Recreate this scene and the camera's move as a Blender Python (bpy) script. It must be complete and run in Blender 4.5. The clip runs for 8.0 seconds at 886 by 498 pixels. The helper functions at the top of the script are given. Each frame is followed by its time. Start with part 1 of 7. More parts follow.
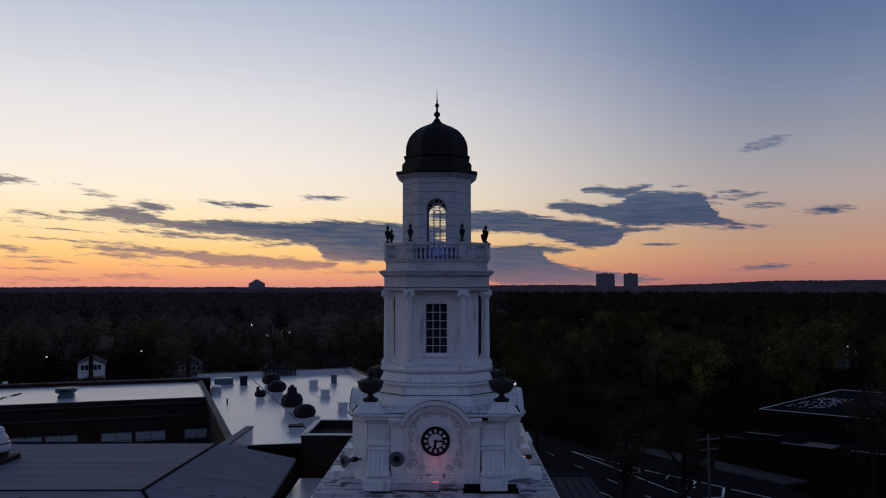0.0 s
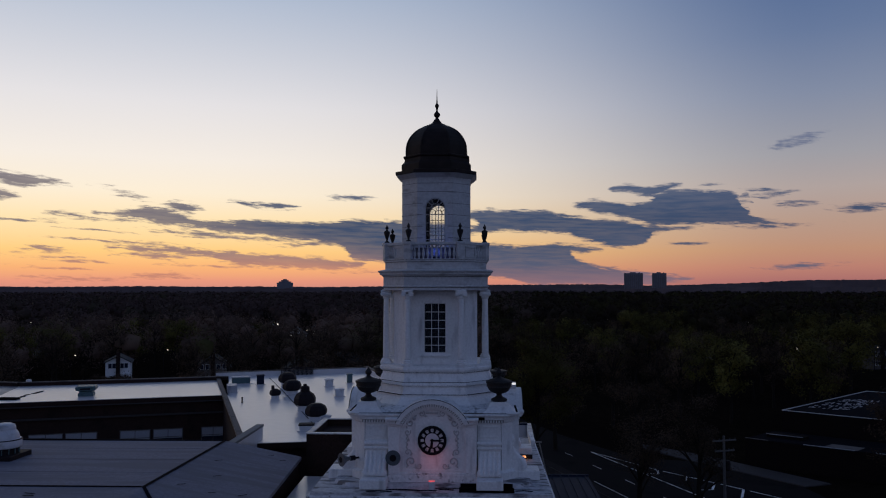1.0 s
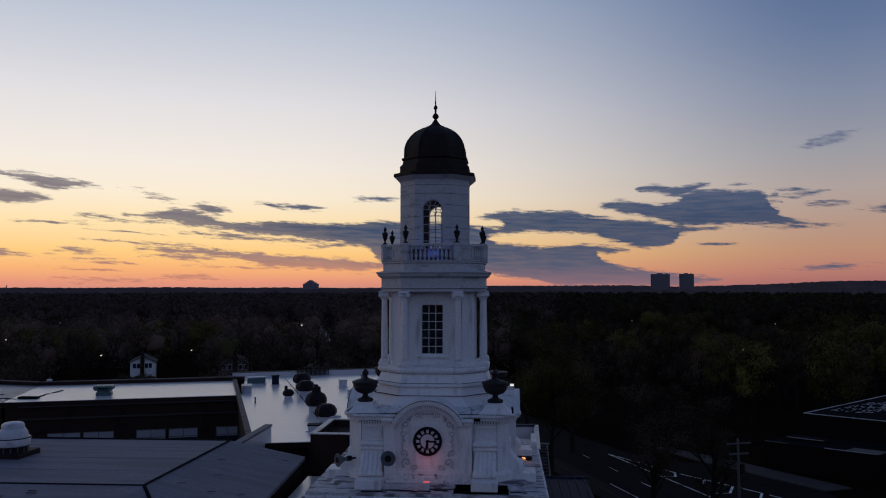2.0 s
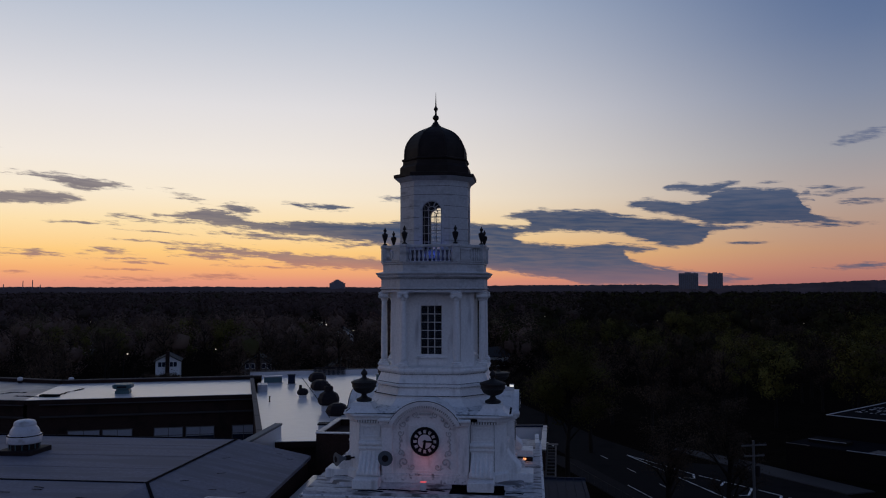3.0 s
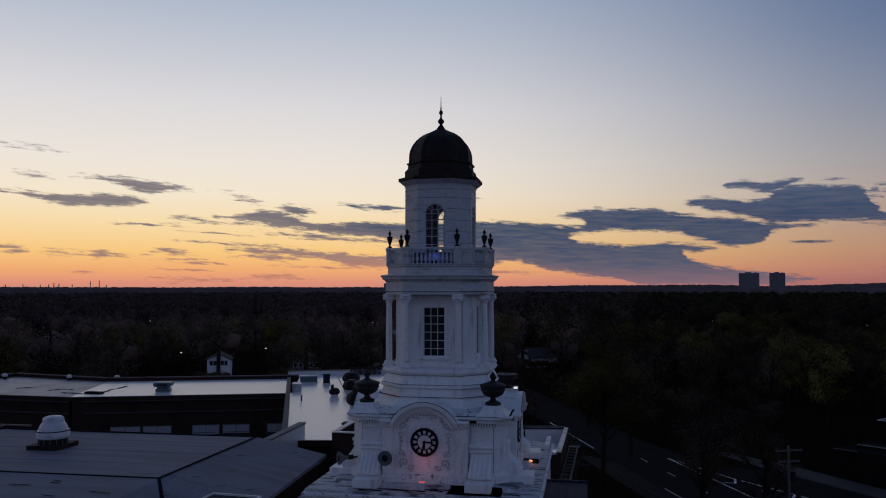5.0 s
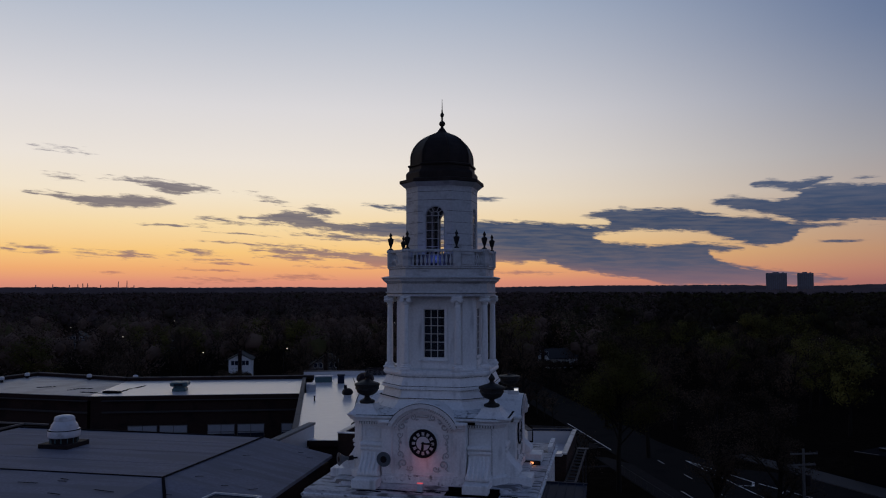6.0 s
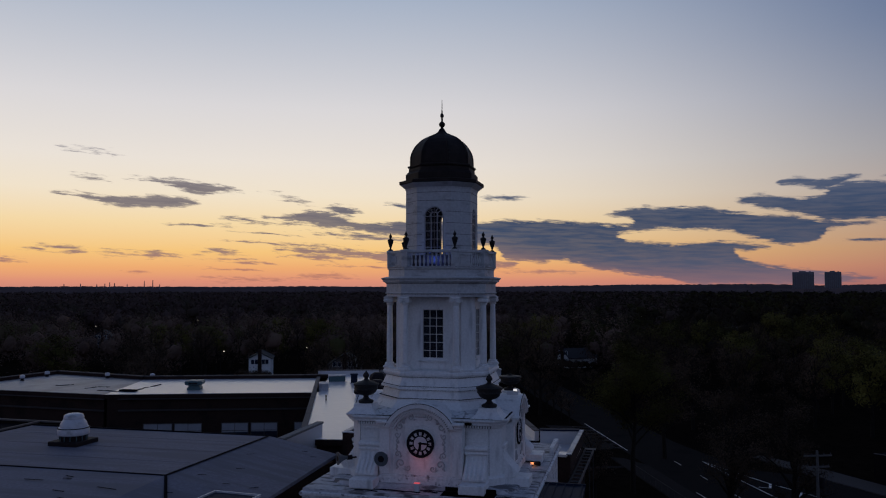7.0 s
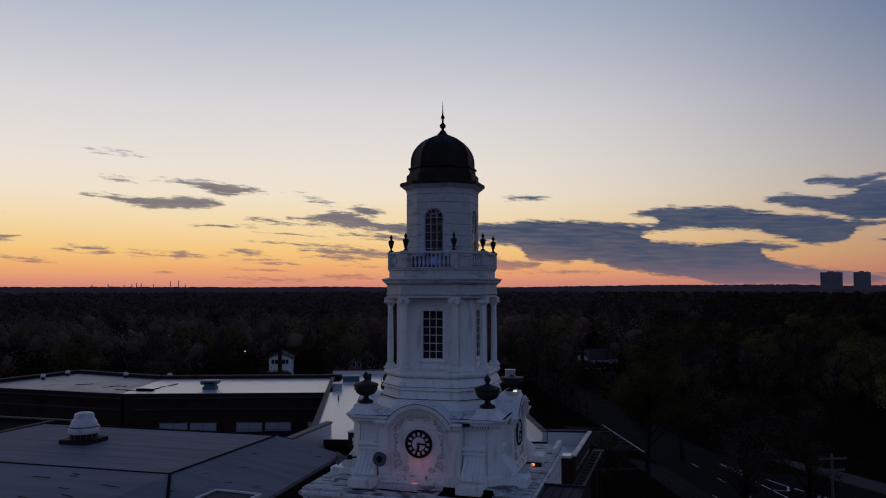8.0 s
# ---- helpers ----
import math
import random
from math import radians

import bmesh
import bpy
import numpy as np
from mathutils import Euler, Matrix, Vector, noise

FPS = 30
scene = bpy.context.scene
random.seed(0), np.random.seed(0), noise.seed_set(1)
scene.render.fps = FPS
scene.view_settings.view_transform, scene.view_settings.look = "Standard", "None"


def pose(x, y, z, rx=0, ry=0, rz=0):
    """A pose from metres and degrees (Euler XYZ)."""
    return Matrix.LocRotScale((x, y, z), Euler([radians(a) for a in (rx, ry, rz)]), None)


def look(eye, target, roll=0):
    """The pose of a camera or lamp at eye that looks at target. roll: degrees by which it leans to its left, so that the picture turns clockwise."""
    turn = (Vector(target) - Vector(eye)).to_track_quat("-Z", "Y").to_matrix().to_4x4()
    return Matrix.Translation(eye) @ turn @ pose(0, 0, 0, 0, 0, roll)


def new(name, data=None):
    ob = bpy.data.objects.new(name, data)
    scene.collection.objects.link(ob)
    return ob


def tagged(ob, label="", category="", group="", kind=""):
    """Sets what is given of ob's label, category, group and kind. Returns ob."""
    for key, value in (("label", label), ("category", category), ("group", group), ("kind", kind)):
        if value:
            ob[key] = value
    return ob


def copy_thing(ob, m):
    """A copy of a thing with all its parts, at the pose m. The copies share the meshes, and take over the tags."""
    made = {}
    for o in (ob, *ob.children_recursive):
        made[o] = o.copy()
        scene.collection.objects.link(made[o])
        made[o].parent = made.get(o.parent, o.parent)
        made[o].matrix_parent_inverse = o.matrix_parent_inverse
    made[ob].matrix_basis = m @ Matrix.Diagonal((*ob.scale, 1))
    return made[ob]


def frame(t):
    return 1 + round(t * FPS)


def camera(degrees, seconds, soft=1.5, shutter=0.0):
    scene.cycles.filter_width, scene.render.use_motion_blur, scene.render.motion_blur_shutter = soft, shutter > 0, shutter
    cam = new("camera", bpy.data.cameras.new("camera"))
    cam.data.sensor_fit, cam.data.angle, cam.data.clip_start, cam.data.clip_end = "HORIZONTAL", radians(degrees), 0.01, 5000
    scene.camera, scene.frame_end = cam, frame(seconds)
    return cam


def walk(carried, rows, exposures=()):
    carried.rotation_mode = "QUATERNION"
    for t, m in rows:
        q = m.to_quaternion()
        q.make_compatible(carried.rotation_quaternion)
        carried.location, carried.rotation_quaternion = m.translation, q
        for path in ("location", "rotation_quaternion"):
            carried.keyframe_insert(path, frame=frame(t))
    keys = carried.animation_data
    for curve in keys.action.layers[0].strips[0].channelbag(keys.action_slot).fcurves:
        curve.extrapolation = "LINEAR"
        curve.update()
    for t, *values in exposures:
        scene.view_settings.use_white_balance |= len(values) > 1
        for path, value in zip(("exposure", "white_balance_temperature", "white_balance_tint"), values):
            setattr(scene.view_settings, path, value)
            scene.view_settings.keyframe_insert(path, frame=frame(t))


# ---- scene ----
cam = camera(59.7, 8.0, soft=1.1)
PATH = [
    (0, (0.752, 0.515, 23.98), (0.731, 2.512, 24.081), -0.05),
    (0.5, (1.487, 0.484, 23.972), (1.431, 2.481, 24.073), -0.05),
    (1, (2.217, 0.441, 23.991), (2.126, 2.437, 24.091), -0.05),
    (1.5, (2.949, 0.444, 23.992), (2.825, 2.438, 24.094), -0.05),
    (3, (5.08, 0.42, 24.08), (4.856, 2.405, 24.181), -0.05),
    (3.5, (5.789, 0.424, 24.112), (5.53, 2.405, 24.213), -0.05),
    (4, (6.462, 0.456, 24.134), (6.17, 2.432, 24.235), -0.05),
    (4.5, (7.135, 0.46, 24.153), (6.806, 2.431, 24.254), -0.05),
    (6, (9.021, 0.569, 24.272), (8.598, 2.521, 24.374), -0.05),
    (6.5, (9.642, 0.67, 24.312), (9.19, 2.616, 24.413), -0.05),
    (7, (10.26, 0.754, 24.337), (9.78, 2.693, 24.437), -0.05),
    (7.5, (10.877, 0.841, 24.344), (10.368, 2.773, 24.445), -0.05),
    (8, (11.49, 0.936, 24.373), (10.952, 2.86, 24.474), -0.05),
]
walk(cam, [(t, look(eye, target, roll)) for t, eye, target, roll in PATH], exposures=[(0.0, 0.06), (4.0, -0.05), (8.0, -0.13)])

# ---- world: dusk sky, the sun just under the horizon ----
def lin(r, g, b, a=1.0):
    f = lambda c: (c / 255 / 12.92) if c / 255 <= 0.04045 else ((c / 255 + 0.055) / 1.055) ** 2.4
    return (f(r), f(g), f(b), a)


SUN_AZ = -36.0
SKY_GAIN = 1.0
world = bpy.data.worlds.new("dusk_sky")
scene.world = world
world.use_nodes = True
wn, wl = world.node_tree.nodes, world.node_tree.links
wn.clear()


def wmath(op, a, b=None, c=None, clamp=False):
    n = wn.new("ShaderNodeMath")
    n.operation, n.use_clamp = op, clamp
    for i, v in enumerate((a, b, c)):
        if v is None:
            continue
        if isinstance(v, (int, float)):
            n.inputs[i].default_value = v
        else:
            wl.new(v, n.inputs[i])
    return n.outputs[0]


def wramp(fac, stops):
    n = wn.new("ShaderNodeValToRGB")
    n.color_ramp.interpolation = "LINEAR"
    el = n.color_ramp.elements
    while len(el) < len(stops):
        el.new(0.5)
    for e, (p, col) in zip(el, stops):
        e.position, e.color = p, col
    wl.new(fac, n.inputs[0])
    return n.outputs[0]


def wrange(v, a, b, c=0.0, d=1.0, kind="SMOOTHSTEP"):
    n = wn.new("ShaderNodeMapRange")
    n.interpolation_type = kind
    wl.new(v, n.inputs[0])
    for i, x in enumerate((a, b, c, d)):
        n.inputs[i + 1].default_value = x
    return n.outputs[0]


def wmix(fac, a, b):
    n = wn.new("ShaderNodeMix")
    n.data_type = "RGBA"
    for s, v in ((0, fac), (6, a), (7, b)):
        if isinstance(v, (int, float, tuple)):
            n.inputs[s].default_value = v
        else:
            wl.new(v, n.inputs[s])
    return n.outputs[2]


coord = wn.new("ShaderNodeTexCoord")
sep = wn.new("ShaderNodeSeparateXYZ")
wl.new(coord.outputs["Generated"], sep.inputs[0])
elev = wmath("MULTIPLY", wmath("ARCSINE", sep.outputs[2]), 57.29578)
azim = wmath("MULTIPLY", wmath("ARCTAN2", sep.outputs[0], sep.outputs[1]), 57.29578)
near_sun = wmath("COSINE", wmath("MULTIPLY", wmath("SUBTRACT", azim, SUN_AZ), 1 / 57.29578))
# height scale of the ramps: square root of elevation / 90, so that the horizon gets most stops
lift = wmath("SQRT", wmath("DIVIDE", wmath("MAXIMUM", elev, 0.0), 90.0))


def stops(rows):
    return [((e / 90.0) ** 0.5, lin(*c)) for e, c in rows]


sunward = wramp(lift, stops([(0, (200, 136, 126)), (0.5, (230, 150, 124)), (1.4, (247, 177, 118)), (2.6, (255, 205, 130)), (4.6, (254, 225, 174)),
                             (6.7, (250, 235, 211)), (9, (243, 234, 224)), (13, (226, 223, 225)), (17, (200, 204, 215)), (21.5, (169, 183, 205)), (30, (132, 150, 182)), (45, (88, 106, 142)), (90, (50, 66, 102))]))
sideways = wramp(lift, stops([(0, (150, 98, 102)), (0.5, (168, 109, 106)), (1.4, (184, 126, 111)), (2.6, (187, 141, 116)), (4.6, (180, 151, 136)),
                              (6.7, (174, 160, 156)), (9, (156, 155, 162)), (13, (128, 138, 161)), (17, (101, 119, 153)), (21.5, (78, 102, 144)), (40, (54, 75, 116)), (90, (44, 60, 98))]))
away = wramp(lift, stops([(0, (80, 86, 112)), (3, (108, 112, 141)), (8, (125, 129, 160)), (15, (117, 133, 170)), (30, (86, 107, 148)), (60, (54, 72, 108)), (90, (44, 60, 96))]))
clear = wmix(wrange(near_sun, 0.99, 0.5), sunward, sideways)
clear = wmix(wrange(near_sun, 0.45, -0.5), clear, away)

# clouds. Banks: azimuth, upper and lower edge in degrees of elevation
BANK_LEFT = [
    (-27.3, 5.10, 5.06), (-26.4, 5.25, 4.95), (-25.6, 5.36, 4.94), (-24.7, 5.51, 4.75), (-23.8, 5.67, 4.59), (-23.1, 5.70, 4.50), (-22.4, 5.61, 4.36),
    (-21.6, 5.21, 4.31), (-20.2, 4.82, 4.19), (-18.3, 4.76, 3.96), (-16.4, 4.93, 3.80), (-14.4, 4.85, 3.59), (-12.4, 4.80, 3.37), (-10.3, 4.92, 3.06),
    (-9.7, 4.94, 2.82), (-9.2, 4.99, 2.00), (-6.2, 5.01, 1.84), (-5.0, 4.85, 1.97),
]
BANK_MID = [
    (-13.5, 4.65, 3.48), (-12.8, 4.69, 3.48), (-10.8, 4.81, 3.30), (-10.0, 4.96, 3.17), (-9.4, 4.95, 2.08), (-6.6, 4.97, 2.03), (-5.4, 4.91, 2.02),
    (-4.6, 4.86, 1.89), (-3.6, 4.80, 1.56), (-2.6, 4.78, 1.31), (-1.6, 4.1, 1.14), (-0.7, 3.5, 1.05), (0.4, 3.2, 1.0),
]
BANK_RIGHT = [
    (-2.1, 5.28, 5.24), (-1.4, 5.45, 5.20), (-0.3, 5.74, 4.95), (0.3, 5.83, 4.28), (1.8, 5.74, 4.15), (3.4, 5.73, 4.06), (5.1, 5.67, 4.05),
    (6.3, 5.41, 3.96), (7.4, 5.19, 3.57), (8.4, 5.01, 3.19), (9.2, 4.96, 3.02), (10.4, 4.86, 2.88), (11.5, 4.64, 2.95), (12.1, 4.54, 3.15),
    (12.5, 4.54, 3.68), (13.1, 4.44, 3.91), (14.0, 4.38, 4.10), (15.0, 4.36, 4.16), (16.2, 4.34, 4.26),
]
LOW_RIGHT = [
    (-1.0, 3.27, 1.01), (0.1, 3.36, 0.84), (1.8, 3.19, 0.67), (3.0, 3.10, 0.42), (4.3, 3.22, 0.17), (5.7, 3.29, 0.17), (6.7, 3.08, 0.17),
    (7.2, 2.16, 0.17), (8.0, 1.78, 0.17), (9.2, 1.49, 0.17), (10.4, 1.32, 0.17), (11.6, 1.19, 0.17), (12.8, 1.02, 0.17), (14.4, 0.81, 0.41),
    (15.4, 0.57, 0.53),
]
LOW_LOBE = [
    (5.5, 3.25, 2.63), (6.8, 3.20, 2.58), (8.0, 3.07, 2.53), (8.6, 2.90, 2.61), (9.2, 2.77, 2.69),
]
HIGH_RIGHT = [
    (6.8, 5.99, 5.95), (7.6, 6.27, 5.73), (8.4, 6.42, 5.55), (9.2, 6.32, 5.33), (10.5, 6.13, 5.06), (11.7, 6.02, 4.71), (12.3, 6.21, 4.54),
    (12.7, 6.53, 4.45), (13.3, 6.88, 4.40), (14.5, 7.00, 4.46), (15.6, 6.96, 4.43), (16.8, 6.80, 4.40), (17.9, 6.72, 4.38), (18.5, 6.34, 4.36),
    (18.9, 5.46, 4.35), (19.4, 4.81, 4.34), (20.1, 4.67, 4.32), (21.2, 4.44, 4.28), (22.5, 4.28, 4.25),
]
HIGH_LOBE = [
    (9.6, 7.18, 7.05), (10.2, 7.41, 6.88), (10.9, 7.47, 6.86), (11.7, 7.33, 6.7), (12.5, 7.2, 6.45), (13.1, 7.29, 6.5), (14.1, 7.42, 7.05),
    (14.8, 7.47, 7.35),
]
PINK_LEFT = [
    (-26.4, 2.80, 2.76), (-25.5, 2.93, 2.66), (-23.8, 2.93, 2.47), (-22.3, 2.88, 2.42), (-20.9, 2.87, 2.28), (-19.4, 2.74, 2.11), (-18.2, 2.64, 1.72),
    (-17.1, 2.45, 1.57), (-16.3, 2.46, 1.54), (-14.3, 2.40, 1.43), (-12.3, 2.26, 1.32), (-10.5, 2.07, 1.32), (-9.4, 1.95, 1.37), (-8.3, 1.91, 1.66),
]
BROWN_LEFT = [
    (-30.1, 5.01, 4.93), (-29.4, 5.15, 4.85), (-28.6, 5.08, 4.78), (-27.8, 4.93, 4.63), (-27.1, 4.88, 4.58), (-26.4, 4.76, 4.61), (-25.2, 4.77, 4.58),
    (-24.2, 4.69, 4.58),
]
TOP_LEFT = [
    (-36.5, 7.52, 7.48), (-35.6, 7.68, 7.44), (-34.7, 7.72, 7.41), (-33.9, 7.64, 7.20), (-33.1, 7.67, 6.99), (-32.4, 7.58, 6.78), (-31.4, 7.46, 6.54),
    (-30.4, 7.37, 6.65), (-29.5, 7.28, 6.88), (-28.4, 6.91, 6.82),
]
SECOND_LEFT = [
    (-41.0, 6.40, 6.37), (-39.8, 6.47, 6.24), (-38.9, 6.43, 6.05), (-37.8, 6.29, 5.75), (-36.7, 6.30, 5.56), (-35.2, 6.40, 5.53), (-34.1, 6.48, 5.53),
    (-32.9, 6.40, 5.69), (-32.0, 6.24, 5.79), (-31.4, 6.01, 5.97),
]
SMALL_MID = [
    (-18.5, 6.30, 6.27), (-17.5, 6.26, 5.98), (-16.4, 6.13, 5.81), (-15.2, 6.13, 5.72), (-14.0, 6.04, 5.67), (-13.2, 5.89, 5.81),
]
MID_ARM = [(-2.6, 4.66, 2.86), (-1.2, 4.64, 3.7), (-0.6, 4.62, 4.01), (0.8, 4.62, 4.02), (1.8, 5.2, 4.2), (2.9, 5.17, 4.3)]
BANKS = [MID_ARM, BANK_LEFT, BANK_MID, BANK_RIGHT, LOW_RIGHT, LOW_LOBE, HIGH_RIGHT, HIGH_LOBE, PINK_LEFT, BROWN_LEFT, TOP_LEFT, SECOND_LEFT, SMALL_MID]
# scraps: azimuth, elevation, half width, half height, lean in degrees, thinness
SCRAPS_LEFT = [
    (-19.9, 3.80, 2.66, 0.21, -3.5, 0.00), (-24.0, 3.08, 1.72, 0.13, -3.0, 0.00), (-15.6, 3.53, 1.18, 0.13, -5.0, 0.00),
    (-12.0, 3.25, 1.83, 0.17, 2.0, 0.00), (-30.1, 4.53, 0.58, 0.08, -2.0, 0.00), (-26.6, 3.89, 1.90, 0.05, -4.0, 0.10),
    (-27.2, 3.26, 2.05, 0.06, -3.0, 0.10), (-29.9, 2.56, 1.23, 0.17, -4.0, 0.00), (-29.0, 2.03, 1.15, 0.08, -2.0, 0.10),
    (-28.2, 1.82, 1.67, 0.08, -2.0, 0.10), (-29.2, 1.33, 1.48, 0.08, -2.0, 0.10), (-23.2, 2.25, 1.63, 0.17, -2.0, 0.10),
    (-19.0, 1.51, 2.30, 0.08, -2.0, 0.10), (-22.5, 0.86, 2.02, 0.21, -2.0, 0.35), (-27.9, 0.60, 3.06, 0.21, 0.0, 0.50),
    (-9.3, 6.63, 1.24, 0.21, -2.0, 0.10),
]
SCRAPS_RIGHT = [
    (-6.6, 1.17, 2.50, 0.13, 0.0, 0.20), (-25.1, 6.49, 1.42, 0.21, -14.0, 0.50), (-21.3, 5.65, 1.04, 0.38, -6.0, 0.15),
    (25.9, 5.22, 1.33, 0.25, 0.0, 0.00), (20.9, 6.36, 1.16, 0.17, 5.0, 0.15), (22.0, 5.69, 0.99, 0.21, -3.0, 0.15),
    (22.1, 1.43, 1.55, 0.17, 2.0, 0.05), (15.2, 3.11, 0.85, 0.10, 0.0, 0.00), (22.1, 9.80, 1.49, 0.38, 8.0, 0.30),
    (23.0, 10.19, 0.78, 0.17, 10.0, 0.30), (20.3, 4.19, 1.74, 0.13, 0.0, 0.00), (18.8, 5.86, 0.59, 0.92, -10.0, 0.55),
    (20.2, 6.66, 0.92, 0.13, -5.0, 0.30), (16.6, 7.21, 0.58, 0.08, 0.0, 0.30), (-8.7, 3.74, 0.82, 0.08, 0.0, 0.20),
]
SCRAPS_SUNWARD = [
    (-34.5, 2.30, 1.98, 0.17, -1.0, 0.00), (-39.3, 2.46, 0.92, 0.13, 0.0, 0.05), (-37.2, 2.46, 1.17, 0.11, -1.0, 0.05),
    (-41.6, 2.60, 0.61, 0.08, 0.0, 0.10), (-40.6, 2.78, 0.91, 0.13, -3.0, 0.10), (-44.7, 2.02, 1.30, 0.10, -4.0, 0.20),
    (-43.6, 1.78, 0.83, 0.08, -2.0, 0.20), (-35.6, 1.14, 0.74, 0.07, 0.0, 0.10), (-31.4, 4.40, 1.57, 0.08, -2.0, 0.10),
    (-38.9, 9.30, 1.81, 0.25, -5.0, 0.75), (-38.7, 7.48, 1.00, 0.17, -4.0, 0.50), (-45.2, 3.28, 0.64, 0.13, 0.0, 0.30),
]
SCRAPS = SCRAPS_LEFT + SCRAPS_RIGHT + SCRAPS_SUNWARD + [(-52, 5.5, 4.5, 0.4, -3, 0.1), (36.0, 5.2, 5.0, 0.46, -2, 0.1)]


def wnoise(vec, scale, detail, rough):
    n = wn.new("ShaderNodeTexNoise")
    n.inputs["Scale"].default_value, n.inputs["Detail"].default_value, n.inputs["Roughness"].default_value = scale, detail, rough
    wl.new(vec, n.inputs["Vector"])
    return n


def streaked(across, up, lean=0.04):
    """Sky coordinates stretched along the horizon, with a slight lean."""
    n = wn.new("ShaderNodeCombineXYZ")
    wl.new(wmath("MULTIPLY", azim, across), n.inputs[0])
    wl.new(wmath("MULTIPLY", wmath("ADD", elev, wmath("MULTIPLY", azim, lean)), up), n.inputs[1])
    return n.outputs[0]


coarse = wnoise(streaked(0.5, 1.7), 1.0, 4.0, 0.55)
fine = wnoise(streaked(0.75, 4.2, 0.07), 1.3, 6.0, 0.6)
wisp = wnoise(streaked(0.32, 3.4, 0.03), 1.2, 5.0, 0.6)
csep = wn.new("ShaderNodeSeparateColor")
wl.new(coarse.outputs["Color"], csep.inputs[0])
az_w = wmath("ADD", azim, wmath("MULTIPLY", wmath("SUBTRACT", csep.outputs[0], 0.5), 1.3))
el_w = wmath("ADD", elev, wmath("MULTIPLY", wmath("SUBTRACT", csep.outputs[1], 0.5), 0.22))
flat = wn.new("ShaderNodeCombineXYZ")
wl.new(az_w, flat.inputs[0])
wl.new(el_w, flat.inputs[1])
place_az = wmath("DIVIDE", wmath("ADD", az_w, 50.0), 90.0)
inside = None      # degrees inside the nearest cloud's edge
for rows in BANKS:
    closed = [(rows[0][0] - 0.5, rows[0][2] - 0.4, rows[0][1] + 0.4)] + rows + [(rows[-1][0] + 0.5, rows[-1][2] - 0.4, rows[-1][1] + 0.4)]
    edges = wn.new("ShaderNodeSeparateColor")
    wl.new(wramp(place_az, [((a + 50) / 90, (hi / 12, lo / 12, 0, 1)) for a, hi, lo in closed]), edges.inputs[0])
    depth = wmath("MINIMUM", wmath("SUBTRACT", wmath("MULTIPLY", edges.outputs[0], 12.0), el_w), wmath("SUBTRACT", el_w, wmath("MULTIPLY", edges.outputs[1], 12.0)))
    inside = depth if inside is None else wmath("MAXIMUM", inside, depth)
for az, el, hw, hh, lean, thin in SCRAPS:
    m = wn.new("ShaderNodeMapping")
    m.vector_type = "TEXTURE"
    m.inputs["Location"].default_value = (az, el, 0)
    m.inputs["Rotation"].default_value = (0, 0, radians(lean))
    m.inputs["Scale"].default_value = (hw * 1.1, hh * 1.1, 1)
    wl.new(flat.outputs[0], m.inputs["Vector"])
    ln = wn.new("ShaderNodeVectorMath")
    ln.operation = "LENGTH"
    wl.new(m.outputs[0], ln.inputs[0])
    depth = wmath("MULTIPLY", wmath("SUBTRACT", 1.0 - 0.5 * thin, ln.outputs["Value"]), max(hh * 1.1, 0.16))
    if thin > 0.2:      # a faint scrap never turns solid
        depth = wmath("MINIMUM", depth, 0.18 - 0.3 * thin)
    inside = wmath("MAXIMUM", inside, depth)
ragged = wmath("ADD", wmath("MULTIPLY", wmath("SUBTRACT", fine.outputs["Fac"], 0.5), 0.95), wmath("MULTIPLY", wmath("SUBTRACT", wisp.outputs["Fac"], 0.5), 0.6))
edge = wmath("ADD", inside, wmath("MULTIPLY", ragged, wrange(azim, -17.0, -6.0, 1.0, 0.8)))
density = wmath("MULTIPLY", wrange(edge, -0.1, 0.2), wrange(wisp.outputs["Fac"], 0.32, 0.68, 1.0, 0.92))
cloud_left = wramp(lift, stops([(0, (190, 122, 112)), (1.2, (196, 134, 112)), (2.4, (158, 126, 120)), (4, (126, 116, 120)), (7, (130, 122, 126)), (12, (150, 150, 165)), (90, (110, 125, 160))]))
cloud_right = wramp(lift, stops([(0, (158, 114, 120)), (0.9, (114, 100, 116)), (1.7, (84, 90, 113)), (3, (68, 81, 107)), (5, (58, 74, 103)), (7, (72, 86, 114)), (12, (120, 126, 150)), (90, (90, 108, 150))]))
cloud_side = wmath("ADD", azim, wmath("MULTIPLY", wmath("SUBTRACT", wmath("MINIMUM", elev, 5.0), 5.0), 4.0))      # low clouds stay warm further from the sun
cloud = wmix(wrange(cloud_side, -27.0, -13.0), cloud_left, cloud_right)
sky = wmix(density, clear, cloud)
# under the horizon: dim haze over far land
sky = wmix(wrange(elev, 0.0, -1.0), sky, lin(40, 36, 40))
back = wn.new("ShaderNodeBackground")
wl.new(sky, back.inputs[0])
back.inputs[1].default_value = SKY_GAIN
wout = wn.new("ShaderNodeOutputWorld")
wl.new(back.outputs[0], wout.inputs[0])


